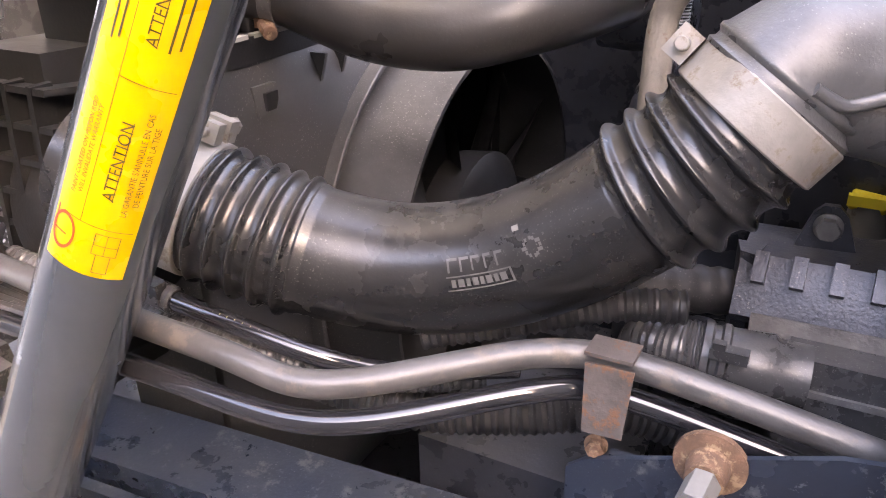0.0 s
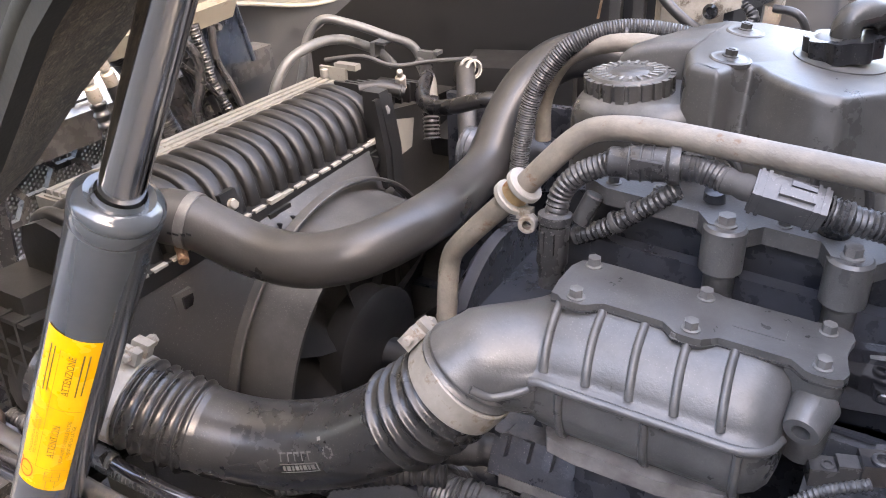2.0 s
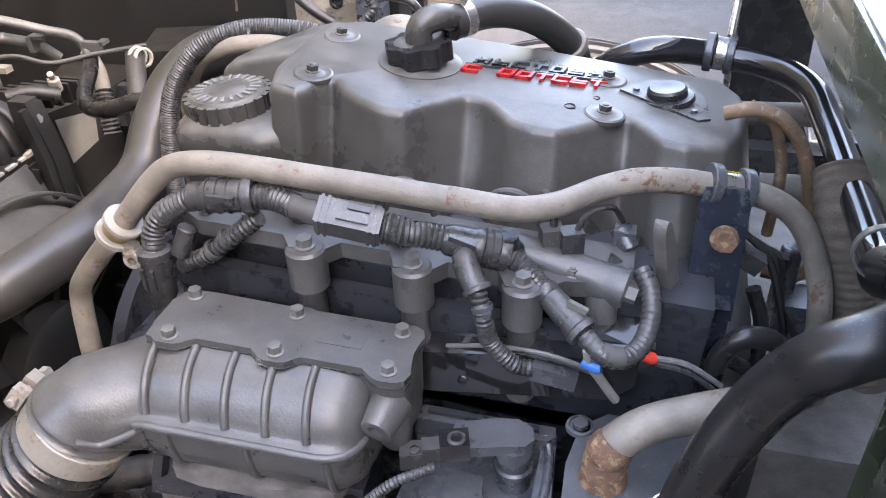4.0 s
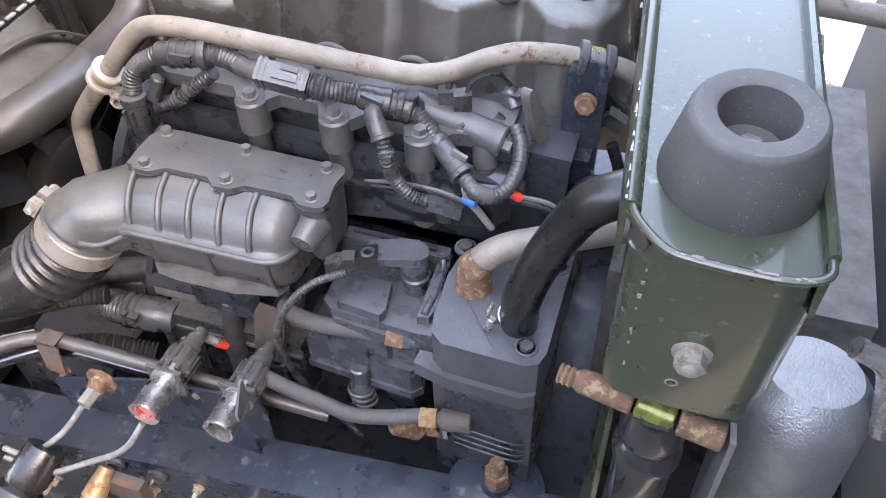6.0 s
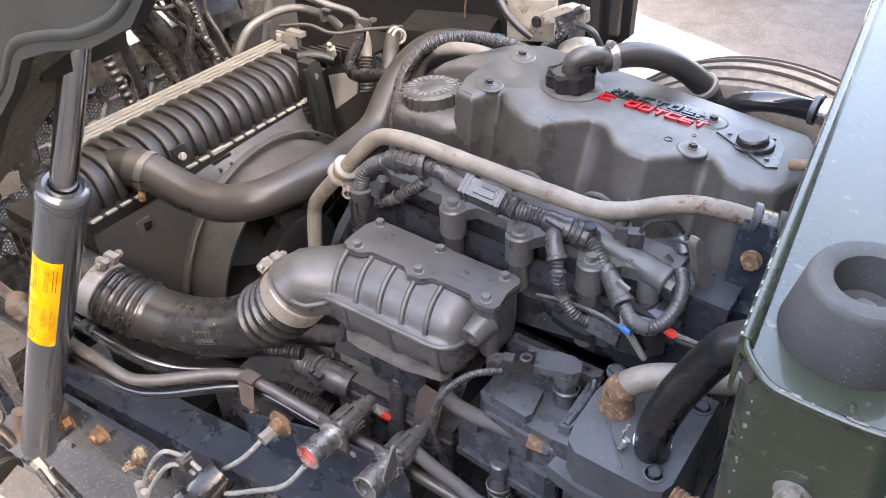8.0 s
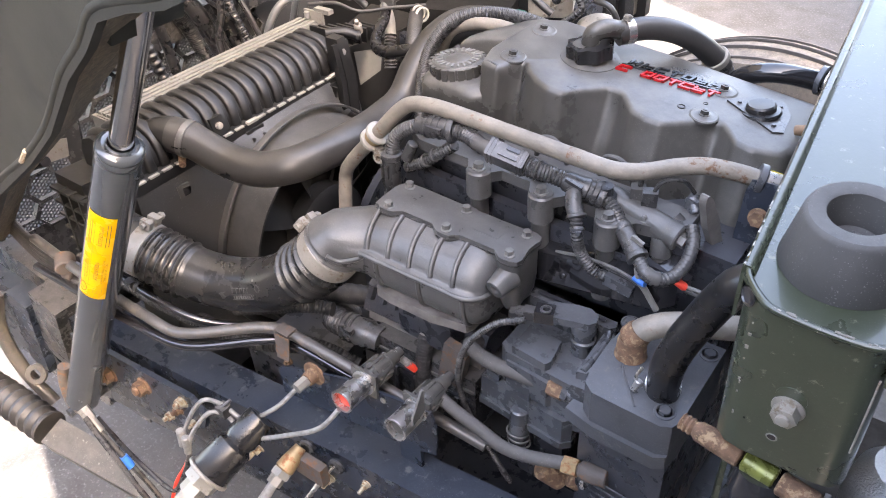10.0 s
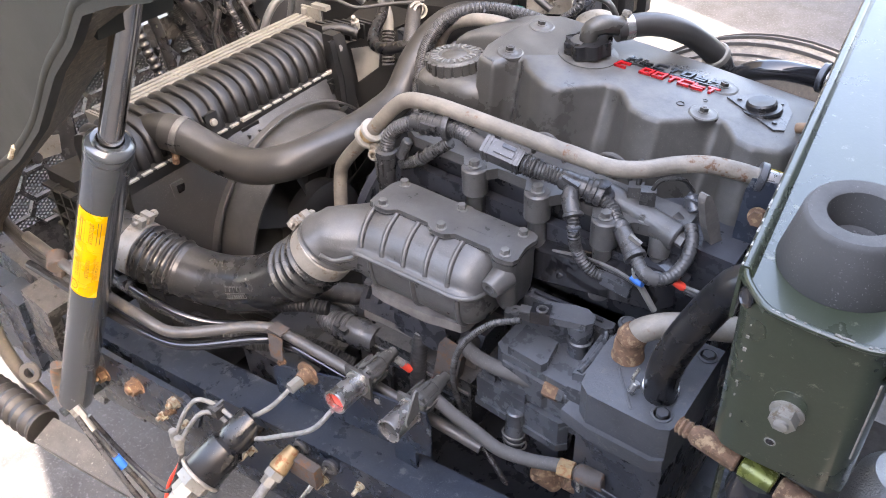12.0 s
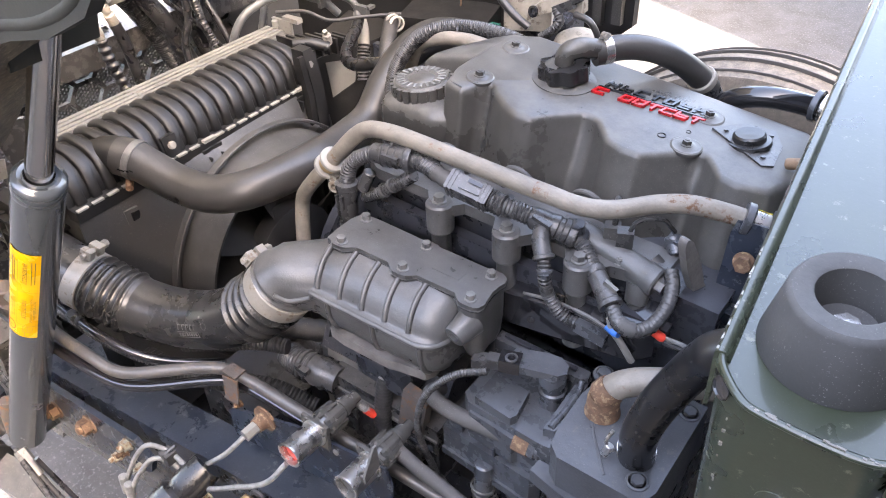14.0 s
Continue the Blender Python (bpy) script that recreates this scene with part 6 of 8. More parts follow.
for k in range(4):
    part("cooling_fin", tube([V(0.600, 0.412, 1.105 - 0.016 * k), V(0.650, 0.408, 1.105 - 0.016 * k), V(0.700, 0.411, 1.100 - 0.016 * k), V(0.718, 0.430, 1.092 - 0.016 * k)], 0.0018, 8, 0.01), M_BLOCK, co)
el = thing("outlet_pipe", (0.60, 0.51, 1.30), "beige outlet pipe with rusty elbow weld", "pipe")
part("elbow", tube([V(0.603, 0.510, 1.30), V(0.603, 0.510, 1.333), V(0.612, 0.516, 1.358), V(0.638, 0.530, 1.374), V(0.68, 0.550, 1.380), V(0.74, 0.58, 1.380), V(0.80, 0.62, 1.375)], 0.0195, 22, 0.006), M_PIPE, el)
part("weld", lathe(place((0.603, 0.510, 1.302), V(0.0, 0.0, 1)), [(0, 0.026), (0.010, 0.0255), (0.018, 0.0235), (0.036, 0.023), (0.044, 0.0205)], 28), M_RUST, el, "rusty weld collar")
part("weld_side", lathe(place((0.607, 0.5125, 1.352), V(0.5, 0.3, 0.8)), [(-0.014, 0.0205), (-0.010, 0.0225), (0.004, 0.0222), (0.010, 0.0202)], 26), M_RUST, el, "rusty weld patch")
bh = thing("intake_rubber_hose", (0.70, 0.46, 1.30), "thick black glossy rubber hose", "hose")
part("hose", tube([V(0.676, 0.470, 1.295), V(0.678, 0.458, 1.340), V(0.682, 0.451, 1.380), V(0.694, 0.452, 1.430), V(0.718, 0.458, 1.493), V(0.741, 0.449, 1.546), V(0.760, 0.435, 1.580), V(0.792, 0.447, 1.592), V(0.824, 0.495, 1.586), V(0.838, 0.55, 1.565), V(0.83, 0.62, 1.53)], 0.0245, 28, 0.006), M_HOSEBLACK, bh)
part("hose_clamp", ring(place((0.674, 0.470, 1.318), V(0, -0.15, 1)), 0.0243, 0.0267, 0.010, 36), M_STEEL, bh)
part("wire_tie", merge(tube([V(0.650, 0.450, 1.320), V(0.640, 0.445, 1.335), V(0.645, 0.452, 1.355)], 0.0028, 8, 0.004), rod((0.640, 0.443, 1.312), (0.646, 0.446, 1.332), 0.006, 10, 0.001)), M_STEEL, bh)
part("hose_clamp", ring(place((0.820, 0.607, 1.558), V(0.05, 0.98, -0.15)), 0.0243, 0.0267, 0.010, 36), M_BOLT, bh)

# ---------------- wiring harness and fuel rail ----------------
ha = thing("wiring_harness", (0.35, 0.57, 1.45), "black corrugated wiring harness with plug connectors", "wiring harness")
FCN = V(0.080, 0.580, 1.474)
part("front_connector", lathe(place(FCN, V(0.0, -0.10, -1)), [(0, 0.0165), (0.002, 0.0195), (0.012, 0.0195), (0.014, 0.0175), (0.06, 0.018), (0.066, 0.015), (0.09, 0.0145)], 28), M_PLASTIC, ha)
for k in (-1, 1):
    part("latch_bar", box(FCN + V(0.006 * k, -0.0215, -0.030), (0.004, 0.005, 0.026), 0.001), M_PLASTIC, ha)
part("front_sleeve", tube([FCN + V(0, 0, -0.004), V(0.084, 0.586, 1.497), V(0.100, 0.592, 1.518), V(0.137, 0.599, 1.538)], 0.0128, 16, 0.002, corr(0.006, 0.07)), M_PLASTIC, ha)
JA, JB = V(0.130, 0.598, 1.537), V(0.204, 0.610, 1.541)
jd = (JB - JA).normalized()
part("junction", lathe(place(JA, jd), [(0, 0.0135), (0.003, 0.0165), (0.018, 0.0165), (0.022, 0.0185), (0.062, 0.0185), (0.066, 0.0215), (0.073, 0.0215), (0.076, 0.0205), (0.076, 0.0145), (0.06, 0.0145)], 28), M_PLASTIC, ha)
for o in (0.024, 0.036, 0.048):
    part("junction_rib", ring(place(JA + jd * o, jd), 0.017, 0.0198, 0.0028, 26), M_PLASTIC, ha)
part("junction_tab", box(JA + jd * 0.042 + V(0.004, -0.018, 0.006), (0.032, 0.006, 0.009), 0.001), M_PLASTIC, ha)
part("sleeve", tube([JB - jd * 0.01, V(0.228, 0.611, 1.539), V(0.252, 0.606, 1.535)], 0.0138, 16, 0.0018, corr(0.0058, 0.06)), M_PLASTIC, ha)
SQ0, SQ1 = V(0.276, 0.602, 1.532), V(0.348, 0.611, 1.5175)
sqd = (SQ1 - SQ0).normalized()
sqm = place((0, 0, 0), sqd, up=V(0, -0.5, 0.85))
part("taped_run", tube([V(0.246, 0.607, 1.536), V(0.262, 0.604, 1.534), SQ0 + sqd * 0.004], 0.0132, 16, 0.006, lambda s, w: 1.0 + 0.08 * math.sin(300 * s)), M_CONE, ha)


def sq_box(along_, size, shift=(0, 0, 0), bevel=0.003):
    """A block on the square connector; size is across, sideways, along."""
    bm = box(shift, size, bevel)
    bm.transform(Matrix.Translation(SQ0 + sqd * along_) @ sqm)
    return bm


part("square_connector", sq_box(0.037, (0.032, 0.030, 0.070), bevel=0.008), M_CONNECTOR, ha, "dark grey plastic connector")
for o in (0.006, 0.013, 0.060, 0.067):
    part("connector_rib", sq_box(o, (0.035, 0.033, 0.0035), bevel=0.0012), M_CONNECTOR, ha)
part("connector_tab", sq_box(0.042, (0.005, 0.011, 0.034), (0.0175, 0.003, 0), 0.0012), M_CONNECTOR, ha)
part("connector_window", sq_box(0.046, (0.002, 0.006, 0.024), (0.0185, -0.008, 0), 0.0005), M_BLACKGLOSS, ha)
part("seal_ring", tube([SQ1, SQ1 + sqd * 0.022], 0.0168, 18, 0.0018, corr(0.006, 0.08)), M_PLASTIC, ha)
part("sleeve", tube([SQ1 + sqd * 0.018, V(0.395, 0.622, 1.507), V(0.418, 0.628, 1.501)], 0.0145, 16, 0.0018, corr(0.0058, 0.06)), M_PLASTIC, ha)
BJ0, BJ1 = V(0.410, 0.626, 1.503), V(0.474, 0.645, 1.481)
bjd = (BJ1 - BJ0).normalized()
part("branch_junction", lathe(place(BJ0, bjd), [(0, 0.0155), (0.004, 0.0175), (0.030, 0.0185), (0.034, 0.0205), (0.040, 0.0205), (0.042, 0.0185), (0.048, 0.0185), (0.050, 0.0215), (0.057, 0.0215), (0.059, 0.0195), (0.064, 0.0215), (0.070, 0.0210), (0.070, 0.0145), (0.055, 0.0145)], 30), M_PLASTIC, ha)
part("branch_tab", box(BJ0 + bjd * 0.022 + V(0.002, -0.014, 0.012), (0.03, 0.010, 0.006), 0.001, Matrix.Rotation(0.3, 4, 'Y')), M_PLASTIC, ha)
part("lock_lever", prism([(0, 0), (0.034, 0.004), (0.034, 0.012), (0.020, 0.018), (0, 0.012)], 0.008, place(BJ0 + bjd * 0.046 + V(0, 0.014, 0.010), V(-0.3, 0.85, 0.4), up=bjd), 0.0015), M_CONNECTOR, ha)
RC0, RC1 = V(0.516, 0.624, 1.456), V(0.568, 0.585, 1.432)
rcd = (RC1 - RC0).normalized()
part("sleeve", tube([BJ1 - bjd * 0.006, V(0.492, 0.640, 1.470), RC0 + rcd * 0.004], 0.0118, 16, 0.0018, corr(0.0055, 0.06)), M_PLASTIC, ha)
part("round_connector", lathe(place(RC0, rcd), [(0, 0.0115), (0.003, 0.0155), (0.012, 0.0155), (0.014, 0.0142), (0.058, 0.0155), (0.060, 0.0178), (0.067, 0.0178), (0.069, 0.0135)], 26), M_PLASTIC, ha)
part("connector_clip", box(RC0.lerp(RC1, 0.55) + V(0.012, -0.004, 0.014), (0.022, 0.006, 0.007), 0.001, Matrix.Rotation(0.45, 4, 'Y')), M_ALU, ha)
part("rear_loop", tube([RC1, V(0.588, 0.570, 1.423), V(0.606, 0.575, 1.416), V(0.622, 0.592, 1.418), V(0.631, 0.620, 1.433), V(0.628, 0.645, 1.452), V(0.616, 0.664, 1.468)], 0.0106, 16, 0.0022, corr(0.0066, 0.05)), M_PLASTIC, ha)
part("loop_tape", tube([V(0.585, 0.572, 1.424), V(0.598, 0.572, 1.419), V(0.606, 0.576, 1.417)], 0.0120, 16, 0.004), M_CONE, ha)
part("branch", tube([BJ0 + bjd * 0.022, V(0.438, 0.606, 1.487), V(0.453, 0.590, 1.470)], 0.0138, 18, 0.005), M_PLASTIC, ha)
part("branch_collar", ring(place((0.4535, 0.5895, 1.4695), V(0.5, -0.5, -0.7)), 0.010, 0.0165, 0.007, 22), M_PLASTIC, ha)
part("branch_sleeve", tube([V(0.453, 0.590, 1.471), V(0.462, 0.579, 1.443), V(0.469, 0.584, 1.405), V(0.495, 0.587, 1.375), V(0.515, 0.590, 1.370)], 0.0098, 14, 0.0018, corr(0.006, 0.09)), M_PLASTIC, ha)
part("branch_plug", box((0.538, 0.594, 1.366), (0.05, 0.024, 0.020), 0.004, Matrix.Rotation(0.15, 4, 'Y')), M_PUMP, ha)
part("tie", merge(ring(place((0.460, 0.582, 1.453), V(0.3, -0.3, -1)), 0.0095, 0.0125, 0.006, 18), box((0.468, 0.572, 1.452), (0.008, 0.008, 0.007), 0.001)), M_PUMP, ha)
part("under_branch", tube([V(0.095, 0.605, 1.435), V(0.132, 0.603, 1.456), V(0.172, 0.603, 1.488), V(0.205, 0.607, 1.515)], 0.0105, 14, 0.002, corr(0.007, 0.08)), M_PLASTIC, ha)
part("stub", rod((0.118, 0.600, 1.495), (0.104, 0.592, 1.46), 0.011, 14, 0.002), M_PLASTIC, ha)
for x, y, z in ((0.143, 0.596, 1.466), (0.162, 0.598, 1.482)):
    part("tape_band", ring(place((x, y + 0.006, z), V(0.7, 0.05, 0.6)), 0.0105, 0.0128, 0.006, 18), M_CONE, ha)
part("lead_red", tube([V(0.640, 0.606, 1.397), V(0.675, 0.62, 1.382), V(0.715, 0.63, 1.350)], 0.0035, 8, 0.008), M_WIRE, ha)
part("lead_red", tube([V(0.642, 0.602, 1.392), V(0.676, 0.615, 1.375), V(0.715, 0.625, 1.342)], 0.0035, 8, 0.008), M_PLASTIC, ha)
part("red_tip", lathe(place((0.622, 0.604, 1.403), V(0.9, 0.1, -0.4)), [(0, 0.0035), (0.003, 0.0065), (0.018, 0.0070), (0.022, 0.0045)], 12), M_REDPLUG, ha, "red heat-shrink tip")
part("blue_tape", tube([V(0.568, 0.575, 1.407), V(0.580, 0.573, 1.403), V(0.588, 0.572, 1.4035)], 0.0068, 12, 0.004), M_BLUE, ha, "blue cable clip")
part("taped_lead", tube([V(0.572, 0.572, 1.425), V(0.576, 0.575, 1.402), V(0.585, 0.582, 1.382), V(0.597, 0.586, 1.360), V(0.606, 0.588, 1.345)], 0.0052, 10, 0.006), M_PAPER, ha)
part("thin_wire", tube([V(0.415, 0.60, 1.375), V(0.47, 0.597, 1.388), V(0.53, 0.592, 1.392), V(0.572, 0.585, 1.388)], 0.0028, 8, 0.01), M_BOLT, ha)
part("thin_wire", tube([V(0.42, 0.602, 1.368), V(0.48, 0.60, 1.380), V(0.54, 0.595, 1.384), V(0.58, 0.59, 1.378)], 0.0035, 8, 0.01), M_PLASTIC, ha)

fr = thing("fuel_rail", (0.54, 0.645, 1.44), "dark grey steel fuel rail with end plug and sensors", "fuel rail", seat=seated((0.002, 0.020, -0.018)))
fa, fb_ = V(0.468, 0.652, 1.488), V(0.601, 0.635, 1.462)
fd = (fb_ - fa).normalized()
part("rail_tube", lathe(place(fa, fd), [(0, 0.020), (0.10, 0.0215), (0.118, 0.0215), (0.12, 0.0225), (0.134, 0.0225), (0.137, 0.020)], 30), M_CAST, fr)
part("end_plug", hexa(place(fb_, fd), 0.022, 0.012), M_BOLT, fr)
part("lower_port", lathe(place((0.575, 0.632, 1.455), V(0.1, -0.35, -1)), [(0, 0.018), (0.03, 0.017), (0.034, 0.013), (0.05, 0.0125), (0.053, 0.0155), (0.062, 0.0155)], 22), M_CAST, fr)
for x, y, z, mt in ((0.515, 0.655, 1.494, M_CONE), (0.537, 0.652, 1.495, M_PLASTIC)):
    part("port", merge(rod((x, y, z - 0.02), (x, y, z + 0.004), 0.010, 16, 0.001), box((x, y, z + 0.012), (0.024, 0.02, 0.026), 0.003, Matrix.Rotation(0.4, 4, 'Z'))), mt, fr)
part("sensor", merge(rod((0.585, 0.715, 1.49), (0.600, 0.70, 1.47), 0.013, 16, 0.002), box((0.592, 0.708, 1.478), (0.024, 0.02, 0.03), 0.004)), M_PUMP, fr)
part("sensor_wire", tube([V(0.54, 0.652, 1.51), V(0.55, 0.66, 1.535), V(0.575, 0.69, 1.53), V(0.588, 0.712, 1.50)], 0.0035, 8, 0.006), M_PLASTIC, fr)
part("sensor_wire", tube([V(0.517, 0.655, 1.51), V(0.515, 0.665, 1.53), V(0.50, 0.70, 1.535)], 0.0045, 8, 0.006), M_PLASTIC, fr)
part("vertical_hose", tube([V(0.575, 0.672, 1.47), V(0.60, 0.668, 1.455), V(0.617, 0.65, 1.43), V(0.62, 0.63, 1.38)], 0.012, 14, 0.006), M_RUBBER, fr)
part("high_pressure_line", tube([V(0.422, 0.622, 1.40), V(0.422, 0.618, 1.36), V(0.405, 0.60, 1.33), V(0.39, 0.59, 1.315)], 0.0045, 10, 0.006), M_CAST, fr)
part("line_nut", hexa(place((0.422, 0.622, 1.395), V(0, 0.05, 1)), 0.018, 0.03), M_CAST, fr)
lf = thing("lifting_eye", (0.637, 0.65, 1.43), "worn grey steel lifting plate", "lifting eye", seat=seated((-0.002, 0.022, -0.012)))
pts = [((0.0115 + 0.0012 * math.sin(7 * a)) * max(-0.8, min(0.8, math.cos(a))) / 0.8, -0.014 + 0.078 * math.sin(a)) for a in (2 * math.pi * k / 24 for k in range(24))]
part("plate", prism(pts, 0.014, place((0.636, 0.655, 1.487), V(0.92, -0.38, 0.05), up=(0.38, 0.9, 0.35)), 0.002), M_CASTDIRT, lf)
# loops of injector leads between cover and pipe
il = thing("injector_leads", (0.3, 0.66, 1.47), "grey injector return loops", "cable", seat=seated((0.008, 0.012, 0.004)))
for x in (0.215, 0.345, 0.465):
    part("loop", tube([V(x - 0.03, 0.672, 1.49), V(x - 0.022, 0.668, 1.525), V(x, 0.664, 1.535), V(x + 0.022, 0.668, 1.52), V(x + 0.03, 0.672, 1.49)], 0.0048, 10, 0.006), M_CONE, il)
part("side_plug", rod((0.185, 0.655, 1.515), (0.215, 0.66, 1.528), 0.012, 14, 0.003), M_PLASTIC, il)

# ---------------- black boxes under the intake ----------------
ec_ = thing("control_unit", (0.15, 0.5, 0.98), "black plastic control unit with braided round plug", "control unit")
part("case", box((0.205, 0.525, 1.045), (0.25, 0.11, 0.14), 0.008), M_PLASTIC, ec_)
part("cover_line", box((0.205, 0.4685, 1.085), (0.245, 0.004, 0.006), 0.001), M_BOLT, ec_)
part("cover_line", box((0.215, 0.4685, 1.055), (0.20, 0.004, 0.005), 0.001), M_BLACKGLOSS, ec_)
for i in range(4):
    part("fin", box((0.14 + 0.05 * i, 0.467, 1.02), (0.008, 0.010, 0.07), 0.002), M_PLASTIC, ec_)
part("plug_housing", lathe(place((0.024, 0.468, 1.098), V(1, 0.12, -0.06)), [(-0.012, 0.026), (-0.010, 0.031), (-0.004, 0.031), (-0.002, 0.028), (0.003, 0.028), (0.005, 0.031), (0.010, 0.031), (0.012, 0.029), (0.045, 0.031), (0.05, 0.028), (0.075, 0.028)], 30), M_PLASTIC, ec_)
part("braided_sleeve", tube([V(0.015, 0.467, 1.099), V(-0.005, 0.466, 1.099), V(-0.025, 0.472, 1.095), V(-0.036, 0.49, 1.08), V(-0.035, 0.53, 1.05)], 0.027, 28, 0.0012, corr(0.0045, 0.04)), M_PLASTIC, ec_)
part("latch", box((0.040, 0.440, 1.122), (0.030, 0.012, 0.010), 0.002), M_PLASTIC, ec_)
part("latch_tab", box((0.032, 0.437, 1.130), (0.010, 0.008, 0.006), 0.001), M_PLASTIC, ec_)
hb = thing("comb_bracket", (0.15, 0.53, 1.12), "blue-grey cast bracket with toothed upper edge", "bracket")
part("ledge", loft([[Vector((x, y, z + 0.02 * (x - 0.03))) for y, z in ((0.60, 1.172), (0.535, 1.170), (0.520, 1.150), (0.507, 1.122), (0.515, 1.112), (0.60, 1.118))] for x in (0.027, 0.12, 0.22, 0.32)]), M_COMB, hb, sharp=0.7)
part("rough_edge", loft([[Vector((x, y, z + 0.02 * (x - 0.03))) for y, z in ((0.505, 1.128), (0.503, 1.110), (0.515, 1.104), (0.525, 1.112))] for x in (0.045, 0.10, 0.20, 0.32)]), M_CASTDIRT, hb, "rough cast lower edge")
for i in range(9):
    part("tooth", box((0.045 + 0.031 * i, 0.526, 1.161 + 0.0006 * i), (0.011, 0.027, 0.027), 0.003, Matrix.Rotation(-0.6, 4, 'X')), M_COMB, hb)
part("upright", loft([[Vector((x, y, z)) for x, y in ((0.020, 0.555), (0.026, 0.532), (0.040, 0.528), (0.044, 0.555))] for z in (1.172, 1.12, 1.02)]), M_COMB, hb)
part("ear", prism([(-0.026, 0), (0.026, 0), (0.014, 0.034), (0.006, 0.042), (-0.006, 0.042), (-0.014, 0.034)], 0.010, place((0.090, 0.575, 1.168), V(0.05, -1, 0.1), up=(1, 0.05, 0)), 0.002), M_COMB, hb)
bolt(hb, (0.090, 0.563, 1.194), (0.05, -1, 0.1), 0.017, M_BOLT)
part("yellow_clip", merge(rod((0.102, 0.645, 1.193), (0.134, 0.643, 1.190), 0.010, 12, 0.002), box((0.118, 0.634, 1.196), (0.036, 0.008, 0.010), 0.002)), M_YCLIP, hb, "yellow locking clip")
part("sensor_body", lathe(place((0.120, 0.650, 1.190), (0, 0, -1)), [(0, 0.018), (0.03, 0.02), (0.032, 0.024), (0.06, 0.024)], 20), M_ALU, hb)
sm = thing("starter_motor", (0.0, 0.60, 1.0), "dark round starter and hoses under intake", "starter")
part("body", lathe(place((-0.06, 0.60, 1.00), V(1, 0.1, 0)), [(0, 0.0), (0, 0.045), (0.01, 0.05), (0.12, 0.05), (0.13, 0.04), (0.13, 0)], 28), M_BLOCK, sm)
part("tail_hose", tube([V(-0.10, 0.50, 1.13), V(-0.06, 0.50, 1.135), V(-0.02, 0.52, 1.13), V(0.02, 0.55, 1.12)], 0.022, 18, 0.004, corr(0.02, 0.04)), M_RUBBER, sm)
part("hose", tube([V(0.218, 0.505, 1.262), V(0.215, 0.49, 1.20), V(0.213, 0.475, 1.15), V(0.215, 0.46, 1.09), V(0.22, 0.45, 1.02)], 0.0155, 16, 0.002, corr(0.007, 0.035)), M_RUBBER, sm)
part("hose_band", ring(place((0.214, 0.485, 1.175), V(0, 0.3, 1)), 0.016, 0.0185, 0.006, 20), M_STEEL, sm)
part("flat_bracket", box((0.285, 0.47, 1.14), (0.05, 0.02, 0.10), 0.004, Matrix.Rotation(0.2, 4, 'Y')), M_RUSTPLATE, sm)
part("cable_braid", tube([V(0.165, 0.405, 1.148), V(0.185, 0.425, 1.14), V(0.20, 0.44, 1.115)], 0.007, 12, 0.0016, corr(0.004, 0.12)), M_WIRE, sm)
part("red_sleeve", rod((0.198, 0.437, 1.118), (0.206, 0.447, 1.10), 0.0075, 12), M_REDPLUG, sm)
cg = thing("corrugated_loom", (-0.1, 0.38, 1.0), "black corrugated loom behind the pipes", "loom")
part("loom", tube([V(-0.30, 0.33, 1.06), V(-0.20, 0.345, 1.05), V(-0.12, 0.37, 1.055), V(-0.03, 0.41, 1.06), V(0.06, 0.44, 1.03)], 0.0175, 18, 0.0022, corr(0.0078, 0.08)), M_RUBBER, cg)
part("loom", tube([V(-0.20, 0.36, 1.12), V(-0.12, 0.40, 1.135), V(-0.05, 0.43, 1.15), V(0.0, 0.45, 1.15)], 0.014, 16, 0.0022, corr(0.0078, 0.08)), M_RUBBER, cg)

# ---------------- green rear crossmember with rubber buffer ----------------
CAB_SEAT = seated((0.037, 0.027, -0.022))
gm = thing("cab_crossmember", (0.83, 0.6, 1.54), "dark green painted steel cab crossmember with worn edges", "crossmember", seat=CAB_SEAT)


def beam(x, y, up=0.0):
    """A point over the beam's sheet, which rises a little to the far side; x counts from its left edge."""
    return Vector((0.749 - 0.090 * (y - 0.25) + x, y, 1.739 + 0.10 * (y - 0.25) + up))


BW = 0.150
sheet = [(0.003, 0.256), (0.033, 0.224), (BW - 0.02, 0.222), (BW, 0.240), (BW, 1.50), (0.003, 1.50)]
bm = bmesh.new()
loft([[beam(x, y, -0.009) for x, y in sheet], [beam(x, y, -0.004) for x, y in sheet]], bm)
part("top_sheet", bm, M_GREEN, gm)
part("edge_lip", loft([[beam(0.0, y, -0.06), beam(0.0, y, 0.002), beam(0.003, y, 0.006), beam(0.0085, y, 0.006), beam(0.0115, y, 0.003), beam(0.014, y, -0.0035), beam(0.004, y, -0.0042), beam(0.004, y, -0.06)] for y in (0.258, 0.6, 1.0, 1.5)]), M_GREEN, gm, sharp=0.9)
part("edge_lip", loft([[beam(BW, y, -0.06), beam(BW, y, 0.008), beam(BW - 0.004, y, 0.011), beam(BW - 0.008, y, 0.008), beam(BW - 0.008, y, -0.0042), beam(BW - 0.004, y, -0.06)] for y in (0.240, 0.6, 1.0, 1.5)]), M_GREEN, gm, sharp=0.9)
part("front_lip", tube([beam(0.006, 0.262, 0.001), beam(0.010, 0.250, 0.0), beam(0.034, 0.226, -0.002), beam(0.05, 0.223, -0.003), beam(BW - 0.022, 0.223, -0.003), beam(BW - 0.006, 0.229, 0.001), beam(BW - 0.004, 0.245, 0.003)], 0.0036, 10, 0.004), M_GREEN, gm)
